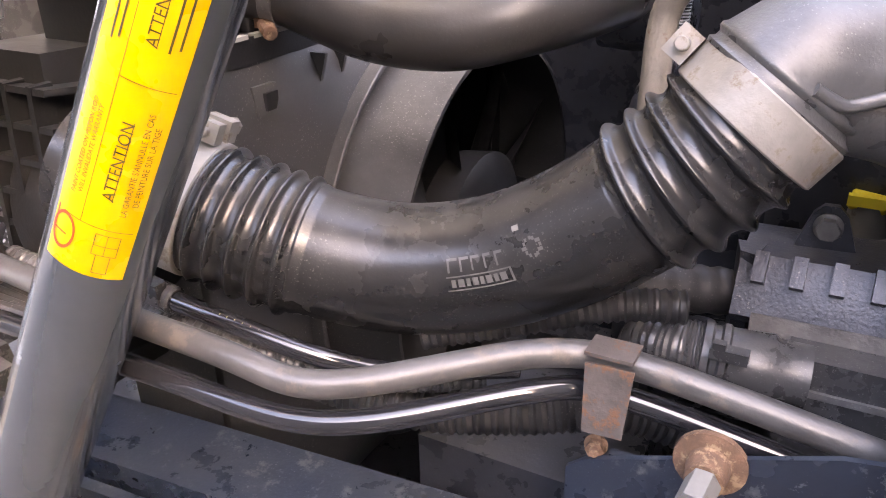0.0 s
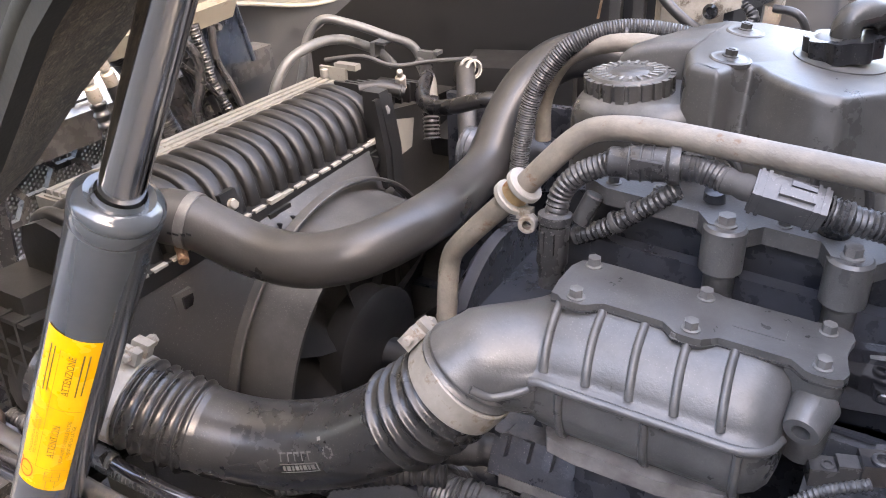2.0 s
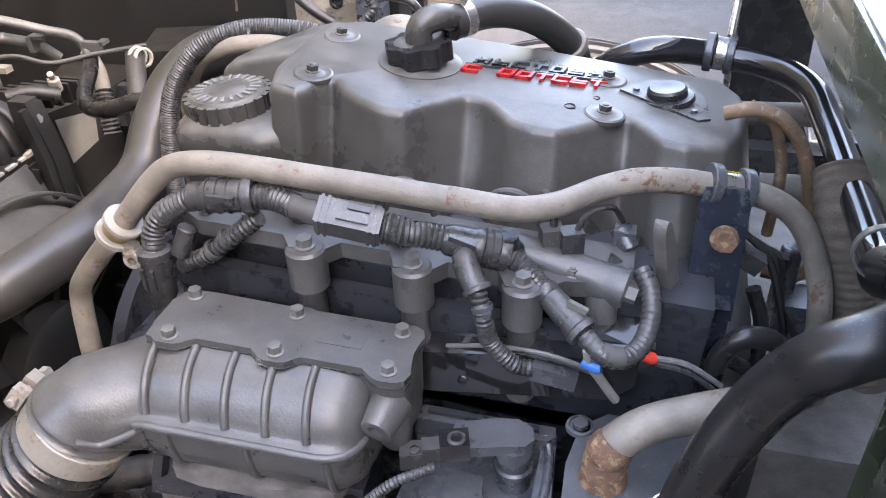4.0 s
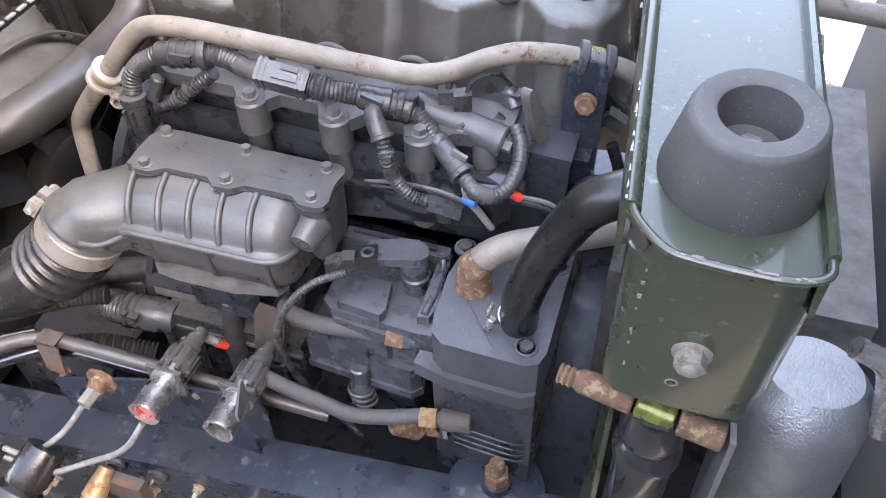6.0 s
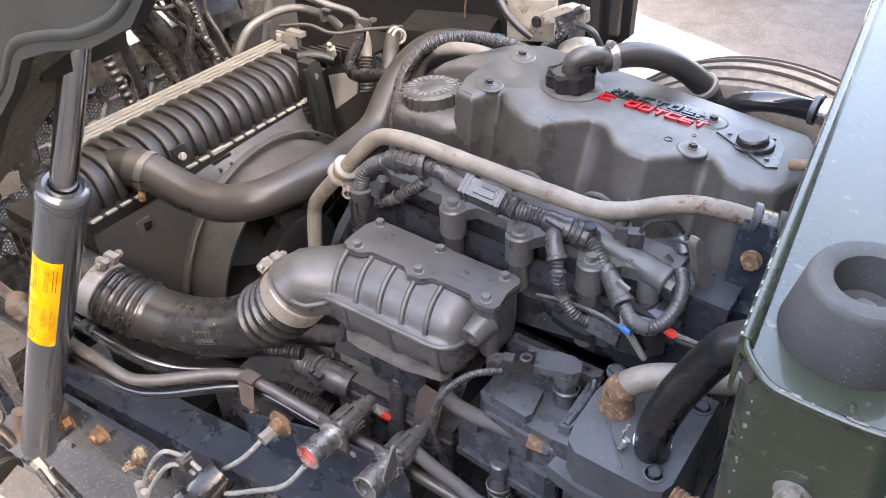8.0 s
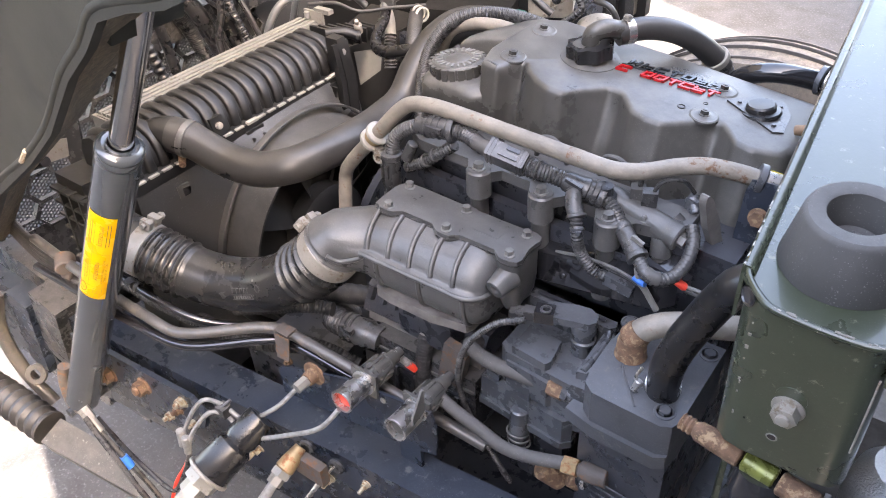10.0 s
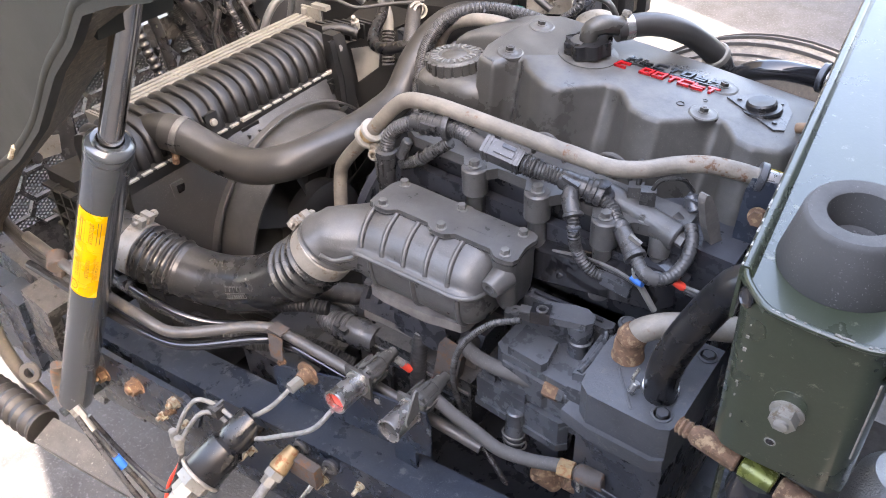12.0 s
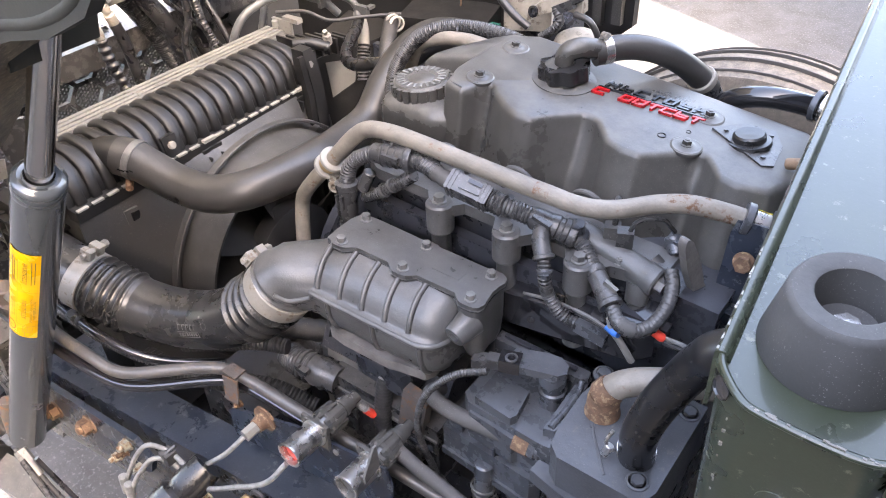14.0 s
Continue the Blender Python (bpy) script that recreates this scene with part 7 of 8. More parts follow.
# front end plate with rolled side flanges
prof = [(0.756, 0.345), (0.756, 0.262), (0.759, 0.246), (0.772, 0.2345), (0.790, 0.231), (0.870, 0.231), (0.886, 0.234), (0.896, 0.246), (0.898, 0.262), (0.898, 0.345)]
rev = [(x + (0.005 if x < 0.8 else -0.005 if x > 0.86 else 0), y + 0.005) for x, y in prof][::-1]
bm = bmesh.new()
loft([[Vector((x, y + dy, z)) for x, y in prof + rev] for z, dy in ((1.500, 0.024), (1.62, 0.010), (1.727, 0.0))], bm)
part("end_plate", bm, M_GREEN, gm, sharp=0.9)
part("back_plate", box((0.828, 0.398, 1.52), (0.142, 0.006, 0.19), 0.002), M_GREEN, gm)
fn = V(0, -1, -0.1).normalized()


def on_face(u, v):
    return Vector((0.757 + 0.141 * u, 0.2305 + 0.024 * v, 1.727 - 0.227 * v))


bolt(gm, on_face(0.495, 0.545), fn, 0.0235, M_CLAMP, h=0.014, stud=0.008, label="pale zinc hexagon bolt")
part("bolt_shadow_pad", lathe(place(on_face(0.495, 0.475), fn), [(0, 0.016), (0.0015, 0.0155), (0.0015, 0)], 24), M_GREEN, gm)
part("face_hole", ring(place(on_face(0.44, 0.80), fn), 0.0045, 0.0062, 0.0012, 20), M_PAPER, gm)
part("face_hole", lathe(place(on_face(0.44, 0.80), fn), [(0, 0.0), (0.0004, 0.0046), (0.0006, 0)], 16), M_BLACKGLOSS, gm)
part("corner_hole", lathe(place((0.7655, 0.2405, 1.726), V(-0.6, -0.75, 0.12), up=(0, 0, 1)), [(0.0, 0), (0.0015, 0.0095), (0.002, 0.0105), (0.003, 0.010), (0.0015, 0.0085), (0.0008, 0)], 24), M_BLACKGLOSS, gm)
for x0, z0, x1, z1 in ((0.8925, 1.69, 0.8915, 1.58),):
    part("paint_chip", rod((x0, 0.2335, z0), (x1, 0.2415, z1), 0.0012, 6), M_CLAMP, gm)
wear = random.Random(11)
for k in range(12):
    part("paint_chip", box(beam(0.0012 + 0.0015 * wear.random(), 0.262 + 0.13 * wear.random() ** 1.6, 0.0045), (0.0012 + 0.0015 * wear.random(), 0.003 + 0.012 * wear.random(), 0.0012), 0.0003, seg=1), M_CLAMP, gm)
for k in range(9):
    v = 0.03 + 0.7 * k / 9 + 0.09 * wear.random()
    p = on_face(0.118 + 0.012 * wear.random(), v) + V(0, 0.0008, 0)
    part("paint_chip", box(p, (0.0012 + 0.002 * wear.random(), 0.0016, 0.001 + 0.004 * wear.random()), 0.0003, seg=1), M_CLAMP, gm)
for k in range(14):
    part("paint_chip", box(beam(0.036 + 0.100 * wear.random(), 0.2205 + 0.003 * wear.random(), 0.0003), (0.002 + 0.006 * wear.random(), 0.0018, 0.0012), 0.0003, seg=1), M_CLAMP, gm)
bf = thing("rubber_buffer", (0.828, 0.317, 1.736), "grey conical rubber cab buffer with hollow centre", "buffer", seat=CAB_SEAT)
mb = place((0.828, 0.317, 1.7375), (0, -0.10, 1))
part("cone", lathe(mb, [(-0.006, 0.0), (-0.006, 0.058), (0.0, 0.061), (0.006, 0.0626), (0.062, 0.0500), (0.066, 0.0482), (0.0679, 0.0455), (0.0679, 0.0325), (0.066, 0.0295), (0.03, 0.026), (0.02, 0.0)], 64), M_CONE, bf)
part("screw", merge(lathe(mb, [(0.022, 0.0), (0.022, 0.019), (0.026, 0.019), (0.027, 0.012)], 24), hexa(mb @ Matrix.Translation((0, 0, 0.026)), 0.019, 0.010)), M_STEEL, bf)
# pivot parts under the crossmember
pv = thing("cab_latch", (0.80, 0.26, 1.30), "greased latch pin with rusty bushes under crossmember", "latch", seat=seated((0.030, 0.027, -0.060)))
part("thread_end", lathe(place((0.722, 0.282, 1.510), V(1, -0.12, -0.06)), [(0, 0.009), (0.002, 0.0115), (0.005, 0.0095), (0.008, 0.0115), (0.011, 0.0095), (0.014, 0.0115), (0.018, 0.009), (0.024, 0.013), (0.036, 0.013)], 18), M_RUST, pv)
part("bush", rod((0.752, 0.279, 1.508), (0.800, 0.272, 1.505), 0.0135, 18, 0.002), M_RUST, pv, "rusty bush")
part("greased_pin", rod((0.803, 0.272, 1.505), (0.842, 0.267, 1.502), 0.014, 20, 0.002), mat("greased_steel", (0.13, 0.14, 0.035), 0.25, metal=0.3, var=0.4, scale=60), pv, "yellow-green greased pin")
part("bush", rod((0.846, 0.266, 1.502), (0.890, 0.260, 1.499), 0.0145, 18, 0.002), M_RUST, pv, "rusty bush")
part("damper", lathe(place((0.825, 0.275, 1.50), V(0.0, -0.05, -1)), [(0, 0.028), (0.03, 0.034), (0.05, 0.030), (0.06, 0.036), (0.075, 0.036), (0.08, 0.032), (0.2, 0.032), (0.21, 0.026), (0.35, 0.026)], 32), M_BLACKGLOSS, pv)
part("side_plate", prism([(-0.012, 0.012), (0.012, 0.012), (0.03, -0.35), (-0.03, -0.35)], 0.006, place((0.775, 0.30, 1.51), V(1, 0.25, 0), up=(0, 1, 0)), 0.0015), M_GREEN, pv)
part("side_plate", prism([(-0.012, 0.012), (0.012, 0.012), (0.03, -0.35), (-0.03, -0.35)], 0.006, place((0.893, 0.260, 1.50), V(1, 0.05, 0), up=(0, 1, 0)), 0.0015), M_BOLT, pv)
at = thing("air_cylinder", (0.968, 0.30, 0.82), "crinkled silver heat-shielded cylinder", "cylinder", seat=CAB_SEAT)
part("shell", lathe(place((0.968, 0.300, 0.82), V(0, 0.12, 1)), [(0, 0.0), (0, 0.06), (0.02, 0.071), (0.58, 0.071), (0.615, 0.066), (0.635, 0.050), (0.64, 0)], 48), M_ALUTANK, at)
part("strap_end", tube([V(0.985, 0.36, 1.52), V(1.02, 0.36, 1.50), V(1.04, 0.34, 1.42)], 0.012, 12, 0.01), M_STEEL, at)
hp = thing("lift_cylinder", (0.672, 0.395, 0.84), "black lift cylinder top with rusty bolt", "cylinder")
part("cap", lathe(place((0.672, 0.395, 0.84), (0, 0, 1)), [(0, 0.078), (0.115, 0.078), (0.123, 0.073), (0.129, 0.079), (0.138, 0.076), (0.148, 0.052), (0.155, 0.024), (0.17, 0.022)], 40), M_RAIL, hp)
part("nut", merge(hexa(place((0.672, 0.395, 1.005), (0, 0, 1)), 0.034, 0.028), rod((0.672, 0.395, 1.03), (0.672, 0.395, 1.06), 0.012, 14, 0.001)), M_RUST, hp, "rusty nut and stud")

# ---------------- rear of the engine: black pipe, rusty lines ----------------
bp = thing("charge_pipe", (0.75, 1.0, 1.3), "glossy black charge-air pipe with cushioned clamp", "pipe")
part("tube", tube([V(0.50, 1.12, 1.45), V(0.535, 1.05, 1.535), V(0.57, 1.035, 1.562), V(0.612, 1.042, 1.569), V(0.686, 1.066, 1.556), V(0.755, 1.046, 1.552), V(0.798, 0.986, 1.551), V(0.817, 0.912, 1.532), V(0.831, 0.787, 1.516), V(0.838, 0.659, 1.511), V(0.83, 0.62, 1.53)], 0.0180, 28, 0.01), M_BLACKGLOSS, bp)
for k in (-1, 1):
    part("cushion", ring(place((0.688 + 0.014 * k, 1.066 - 0.001 * k, 1.559 - 0.001 * k), V(1, -0.13, -0.04)), 0.0175, 0.0265, 0.011, 30), M_PUMP, bp)
part("band", ring(place((0.688, 1.066, 1.559), V(1, -0.05, -0.1)), 0.0180, 0.0225, 0.016, 30), M_STEEL, bp)
part("stay", rod((0.70, 1.09, 1.575), (0.72, 1.26, 1.70), 0.005, 10), M_STEEL, bp)
rl = thing("rusty_lines", (0.77, 0.86, 1.3), "rusty brown steel lines behind engine", "pipes")
part("line", tube([V(0.69, 0.87, 1.560), V(0.723, 0.865, 1.570), V(0.754, 0.86, 1.562), V(0.787, 0.86, 1.518), V(0.808, 0.86, 1.440), V(0.824, 0.86, 1.375), V(0.820, 0.86, 1.352), V(0.800, 0.86, 1.345), V(0.77, 0.865, 1.345)], 0.0085, 16, 0.008), M_RUSTLINE, rl)
part("line", tube([V(0.72, 0.90, 1.56), V(0.747, 0.90, 1.544), V(0.763, 0.90, 1.510), V(0.772, 0.90, 1.470), V(0.772, 0.90, 1.38)], 0.0072, 14, 0.008), M_RUSTLINE, rl)
ct_ = thing("cross_tubes", (0.85, 1.05, 1.4), "pale grey cross tubes with rusty unions behind engine", "pipes")
part("cross_tube", tube([V(0.70, 1.06, 1.475), V(0.845, 1.05, 1.486), V(0.98, 1.05, 1.487), V(1.10, 1.04, 1.485)], 0.0165, 18, 0.02), M_PIPE, ct_)
part("cross_tube", tube([V(0.76, 0.97, 1.41), V(0.83, 0.965, 1.415), V(0.90, 0.96, 1.415)], 0.020, 18, 0.02), M_PIPE, ct_)
part("rusty_union", merge(rod((0.895, 0.96, 1.415), (0.925, 0.958, 1.415), 0.024, 18, 0.003), tube([V(0.92, 0.955, 1.41), V(0.93, 0.94, 1.38), V(0.92, 0.92, 1.35)], 0.012, 12, 0.008)), M_RUSTLINE, ct_)
part("valve_block", merge(box((0.84, 1.00, 1.44), (0.055, 0.04, 0.04), 0.006), box((0.87, 1.0, 1.455), (0.03, 0.03, 0.05), 0.005)), M_PLASTIC, ct_)
part("foil_wrap", box((0.955, 0.99, 1.43), (0.07, 0.05, 0.09), 0.02, Matrix.Rotation(0.4, 4, 'Y')), M_ALUTANK, ct_, "crumpled silver foil")
gx = thing("gearbox_top", (0.9, 0.85, 1.0), "dusty grey gearbox top with fittings and hoses", "gearbox")
part("housing", box((0.95, 0.90, 1.12), (0.36, 0.55, 0.30), 0.05), M_CASTDIRT, gx)
part("fitting", merge(box((0.805, 0.80, 1.335), (0.055, 0.05, 0.05), 0.008), rod((0.80, 0.80, 1.33), (0.845, 0.79, 1.30), 0.020, 16, 0.003)), M_PUMP, gx)
part("fitting", merge(hexa(place((0.835, 0.795, 1.30), V(0.6, -0.1, -0.5)), 0.036, 0.03), rod((0.79, 0.81, 1.35), (0.79, 0.815, 1.42), 0.013, 14, 0.002)), M_PUMP, gx)
part("exhaust_sleeve", tube([V(0.905, 0.78, 1.22), V(0.882, 0.78, 1.333), V(0.855, 0.78, 1.42), V(0.835, 0.79, 1.485), V(0.83, 0.83, 1.52)], 0.038, 24, 0.0025, corr(0.012, 0.025)), M_SLEEVE, gx, "brown woven heat sleeve")
for k, pts_ in enumerate(([V(0.70, 0.64, 1.30), V(0.703, 0.64, 1.332), V(0.710, 0.64, 1.388), V(0.728, 0.64, 1.413), V(0.752, 0.65, 1.408), V(0.78, 0.68, 1.37)], [V(0.74, 0.72, 1.42), V(0.755, 0.715, 1.38), V(0.76, 0.71, 1.33), V(0.75, 0.70, 1.24)], [V(0.72, 0.70, 1.33), V(0.76, 0.70, 1.315), V(0.81, 0.71, 1.29)])):
    part("hose", tube(pts_, 0.012 if k == 0 else 0.0085, 14, 0.006), M_HOSEBLACK, gx)
for k in range(4):
    part("cable", tube([V(0.72 + 0.012 * k, 0.78, 1.46 - 0.01 * k), V(0.755 + 0.008 * k, 0.775, 1.43), V(0.78, 0.77 + 0.01 * k, 1.37), V(0.80 + 0.02 * k, 0.77, 1.30)], 0.0045, 8, 0.008), M_RUBBER, gx)
part("cable_plug", box((0.735, 0.755, 1.435), (0.03, 0.02, 0.022), 0.004, Matrix.Rotation(0.5, 4, 'Y')), M_PLASTIC, gx)
wb = thing("black_housing", (0.68, 1.28, 1.35), "black plastic side housing beyond the engine", "housing")
part("case", loft([[Vector((x + d, y, z)) for x, y in ((0.735, 1.34), (0.855, 1.34), (0.87, 1.55), (0.735, 1.55))] for z, d in ((1.30, 0.03), (1.36, 0.0), (1.70, -0.01), (1.95, -0.02))]), M_PLASTIC, wb)
part("inner_guard", box((0.80, 1.36, 1.25), (0.18, 0.12, 0.10), 0.03), M_PUMP, wb)
part("edge_strip", rod((0.728, 1.338, 1.36), (0.716, 1.338, 1.95), 0.006, 10), M_STEEL, wb)

# ---------------- tilted cab over the front ----------------
cab = thing("tilted_cab", (-1.15, 0.85, 1.0), "dark green truck cab tilted forward, seen from underneath", "cab")
edge = [(0.31, 2.00), (0.255, 1.945), (0.175, 1.908), (0.10, 1.890), (0.03, 1.865), (-0.02, 1.815), (-0.093, 1.757), (-0.207, 1.639), (-0.32, 1.55), (-0.51, 1.42), (-0.95, 0.985)]


def slab(poly, y0, y1, bevel=0.012):
    return prism(poly[::-1], y1 - y0, Matrix(((1, 0, 0, 0), (0, 0, 1, y0), (0, 1, 0, 0), (0, 0, 0, 1))), bevel, 3)


part("sill_panel", slab(edge + [(-1.25, 1.2), (-0.75, 1.75), (-0.30, 2.15), (0.10, 2.20), (0.31, 2.20)], 0.135, 0.152, 0.005), M_CABDARK, cab)
part("sill_lip", tube([V(x - 0.010, 0.140, z + 0.014) for x, z in edge], 0.008, 12, 0.02), M_CABDARK, cab)
mat_near = [(0.05, 1.880), (-0.02, 1.818), (-0.093, 1.760), (-0.207, 1.642), (-0.32, 1.553), (-0.51, 1.423), (-0.80, 1.14)]
mat_far = [(0.02, 1.860), (-0.08, 1.788), (-0.245, 1.663), (-0.350, 1.575), (-0.47, 1.490), (-0.66, 1.350), (-0.92, 1.09)]
part("sound_mat", loft([[V(a[0], 0.150, a[1]), V(b[0], 0.262, b[1]), V(b[0] - 0.012, 0.266, b[1] + 0.014), V(a[0] - 0.012, 0.154, a[1] + 0.014)] for a, b in zip(mat_near, mat_far)]), M_MAT, cab, "mottled brown sound-proofing mat")
part("yellow_marker", rod((-0.345, 0.133, 1.550), (-0.312, 0.133, 1.581), 0.0045, 10), M_ZINC, cab, "amber marker strip")
part("cab_box", slab([(-1.22, 1.82), (-1.36, 1.44), (-2.35, 2.35), (-1.45, 3.9), (-0.38, 3.25)], -0.35, 2.10, 0.03), M_CABDARK, cab)
part("strut_mount", box((-0.045, 0.235, 1.90), (0.10, 0.12, 0.16), 0.02, Matrix.Rotation(0.35, 4, 'Y')), M_CABDARK, cab)
fp = thing("cab_floor_panel", (-1.1, 1.2, 1.45), "cream painted cab floor panel with oval hole and flange", "floor panel")


def on_panel(y, z, dx=0.0):
    return Vector((-1.162 + 0.55 * (z - 1.44) + dx - 0.12 * max(0.0, y - 1.1), y, z))


# cream sheet with an oval opening
bm = bmesh.new()
hc, n = (1.018, 1.528), 40
inn, out = [], []
for k in range(n):
    a = 2 * math.pi * k / n
    ca_, sa_ = math.cos(a), math.sin(a)
    inn.append(bm.verts.new(on_panel(hc[0] + 0.055 * ca_ + 0.01 * sa_, hc[1] + 0.030 * sa_)))
    s = 1 / max(abs(ca_) / 0.10, abs(sa_) / 0.065)
    out.append(bm.verts.new(on_panel(hc[0] + s * ca_, hc[1] + s * sa_)))
for k in range(n):
    bm.faces.new((inn[k], inn[(k + 1) % n], out[(k + 1) % n], out[k]))
merge(bm, loft([[on_panel(0.35, 1.445), on_panel(0.918, 1.445), on_panel(0.918, 1.80), on_panel(0.35, 1.80)], [on_panel(0.35, 1.445, -0.003), on_panel(0.918, 1.445, -0.003), on_panel(0.918, 1.80, -0.003), on_panel(0.35, 1.80, -0.003)]]))
merge(bm, loft([[on_panel(1.118, 1.452), on_panel(1.37, 1.452), on_panel(1.48, 1.424), on_panel(1.75, 1.36), on_panel(1.92, 1.33), on_panel(2.08, 1.325), on_panel(2.3, 1.4), on_panel(2.3, 1.8), on_panel(1.118, 1.8)], [on_panel(1.118, 1.452, -0.003), on_panel(1.37, 1.452, -0.003), on_panel(1.48, 1.424, -0.003), on_panel(1.75, 1.36, -0.003), on_panel(1.92, 1.33, -0.003), on_panel(2.08, 1.325, -0.003), on_panel(2.3, 1.4, -0.003), on_panel(2.3, 1.8, -0.003), on_panel(1.118, 1.8, -0.003)]]))
merge(bm, loft([[on_panel(0.918, 1.593), on_panel(1.118, 1.593), on_panel(1.118, 1.80), on_panel(0.918, 1.80)], [on_panel(0.918, 1.593, -0.003), on_panel(1.118, 1.593, -0.003), on_panel(1.118, 1.80, -0.003), on_panel(0.918, 1.80, -0.003)]]))
merge(bm, loft([[on_panel(0.918, 1.445), on_panel(1.118, 1.455), on_panel(1.118, 1.463), on_panel(0.918, 1.463)], [on_panel(0.918, 1.445, -0.003), on_panel(1.118, 1.455, -0.003), on_panel(1.118, 1.463, -0.003), on_panel(0.918, 1.463, -0.003)]]))
part("panel", bm, M_BEIGE, fp)
part("flange", loft([[on_panel(y, 1.40 + 0.02 * (y - 0.4), 0.045), on_panel(y, 1.452 + 0.02 * (y - 0.4), 0.045), on_panel(y, 1.456 + 0.02 * (y - 0.4), -0.002), on_panel(y, 1.45 + 0.02 * (y - 0.4), -0.002), on_panel(y, 1.447 + 0.02 * (y - 0.4), 0.041), on_panel(y, 1.40 + 0.02 * (y - 0.4), 0.041)] for y in (0.35, 0.9, 1.20, 1.37)]), M_BEIGE, fp)
part("hole_lining", tube([on_panel(hc[0] + 0.055 * math.cos(a) + 0.01 * math.sin(a), hc[1] + 0.030 * math.sin(a)) for a in (2 * math.pi * k / 24 for k in range(25))], 0.0022, 8, 0.01, caps=False), M_BEIGE, fp)
for y in (0.84, 0.941, 1.043):
    bolt(fp, on_panel(y, 1.425 + 0.02 * (y - 0.4), 0.045), (1, -0.1, 0.2), 0.012, M_BOLT)
part("seam_lip", tube([on_panel(1.38, 1.448, 0.004), on_panel(1.48, 1.426, 0.004), on_panel(1.75, 1.362, 0.004), on_panel(1.92, 1.332, 0.004), on_panel(2.08, 1.327, 0.004), on_panel(2.3, 1.402, 0.004)], 0.006, 8, 0.02), M_BEIGE, fp)
fwp = thing("front_wall", (-1.25, 1.2, 0.8), "dark inner front wall of the cab tunnel", "wall", kind="structure")
part("inner_wall", box((-1.36, 1.85, 1.10), (0.06, 1.10, 0.74), 0.01), M_TANK, fwp)
iw = thing("inner_wing", (-0.5, 1.62, 0.9), "dark grey plastic inner wing beyond the radiator", "inner wing")
part("panel", prism([(-1.15, 0.5), (-0.30, 0.5), (-0.20, 1.26), (0.06, 1.335), (0.088, 1.36), (0.092, 1.6), (0.04, 2.3), (-0.60, 2.35), (-0.80, 1.55), (-1.15, 1.30)], 0.03, Matrix(((1, 0, 0, 0), (0, 0, -1, 1.68), (0, 1, 0, 0), (0, 0, 0, 1))), 0.01), M_TANK, iw)
for i in range(6):
    part("pleat", box((-0.225 + 0.055 * i, 1.645, 1.75), (0.026, 0.03, 0.79 - 0.02 * (i % 2)), 0.008), M_SHROUD, iw)
part("shelf", box((-0.62, 1.52, 1.17), (0.55, 0.24, 0.05), 0.01, Matrix.Rotation(0.2, 4, 'X')), M_TANK, iw)
part("box", box((-0.42, 1.55, 1.28), (0.26, 0.16, 0.12), 0.012, Matrix.Rotation(0.3, 4, 'Z')), M_TANK, iw)

# hoses and cables hanging from the cab
ch = thing("cab_hoses", (-1.0, 0.95, 1.2), "black corrugated cab hoses and cables", "hoses")
part("corrugated_hose", tube([V(-1.205, 1.00, 1.44), V(-1.215, 1.045, 1.392), V(-1.235, 1.10, 1.31), V(-1.24, 1.15, 1.20), V(-1.22, 1.18, 1.08)], 0.029, 22, 0.0022, corr(0.0075, 0.035)), M_HOSEBLACK, ch)
part("smooth_hose", tube([V(-1.20, 1.07, 1.44), V(-1.19, 1.085, 1.39), V(-1.16, 1.115, 1.32), V(-1.15, 1.14, 1.24), V(-1.10, 1.16, 1.12)], 0.027, 20, 0.012), M_HOSEBLACK, ch)
part("smooth_hose", tube([V(-1.20, 1.17, 1.44), V(-1.18, 1.185, 1.38), V(-1.15, 1.20, 1.30), V(-1.12, 1.21, 1.20), V(-1.08, 1.22, 1.1)], 0.023, 18, 0.012), M_HOSEBLACK, ch)
part("ribbed_cable", tube([V(-1.12, 1.19, 1.44), V(-1.11, 1.20, 1.37), V(-1.10, 1.205, 1.30), V(-1.06, 1.21, 1.22)], 0.013, 14, 0.003, corr(0.008, 0.08)), M_HOSEBLACK, ch)
for k, pts_ in enumerate(([V(-1.13, 1.06, 1.428), V(-1.12, 1.082, 1.411), V(-1.11, 1.134, 1.402), V(-1.12, 1.173, 1.413)], [V(-1.12, 1.09, 1.43), V(-1.11, 1.103, 1.391), V(-1.09, 1.157, 1.322), V(-1.07, 1.214, 1.241), V(-1.04, 1.25, 1.15)], [V(-1.12, 1.205, 1.44), V(-1.12, 1.222, 1.35), V(-1.10, 1.217, 1.273), V(-1.06, 1.20, 1.17)], [V(-1.11, 1.14, 1.42), V(-1.09, 1.156, 1.384), V(-1.08, 1.150, 1.32), V(-1.08, 1.12, 1.25), V(-1.06, 1.11, 1.17)], [V(-1.13, 1.26, 1.42), V(-1.12, 1.25, 1.34), V(-1.09, 1.26, 1.27), V(-1.06, 1.27, 1.18)])):
    part("cable", tube(pts_, (0.008, 0.0065, 0.007, 0.012, 0.010)[k], 10, 0.01), M_HOSEBLACK, ch)
part("wire_tag", box((-1.078, 1.152, 1.318), (0.008, 0.016, 0.018), 0.003), M_PAPER, ch)
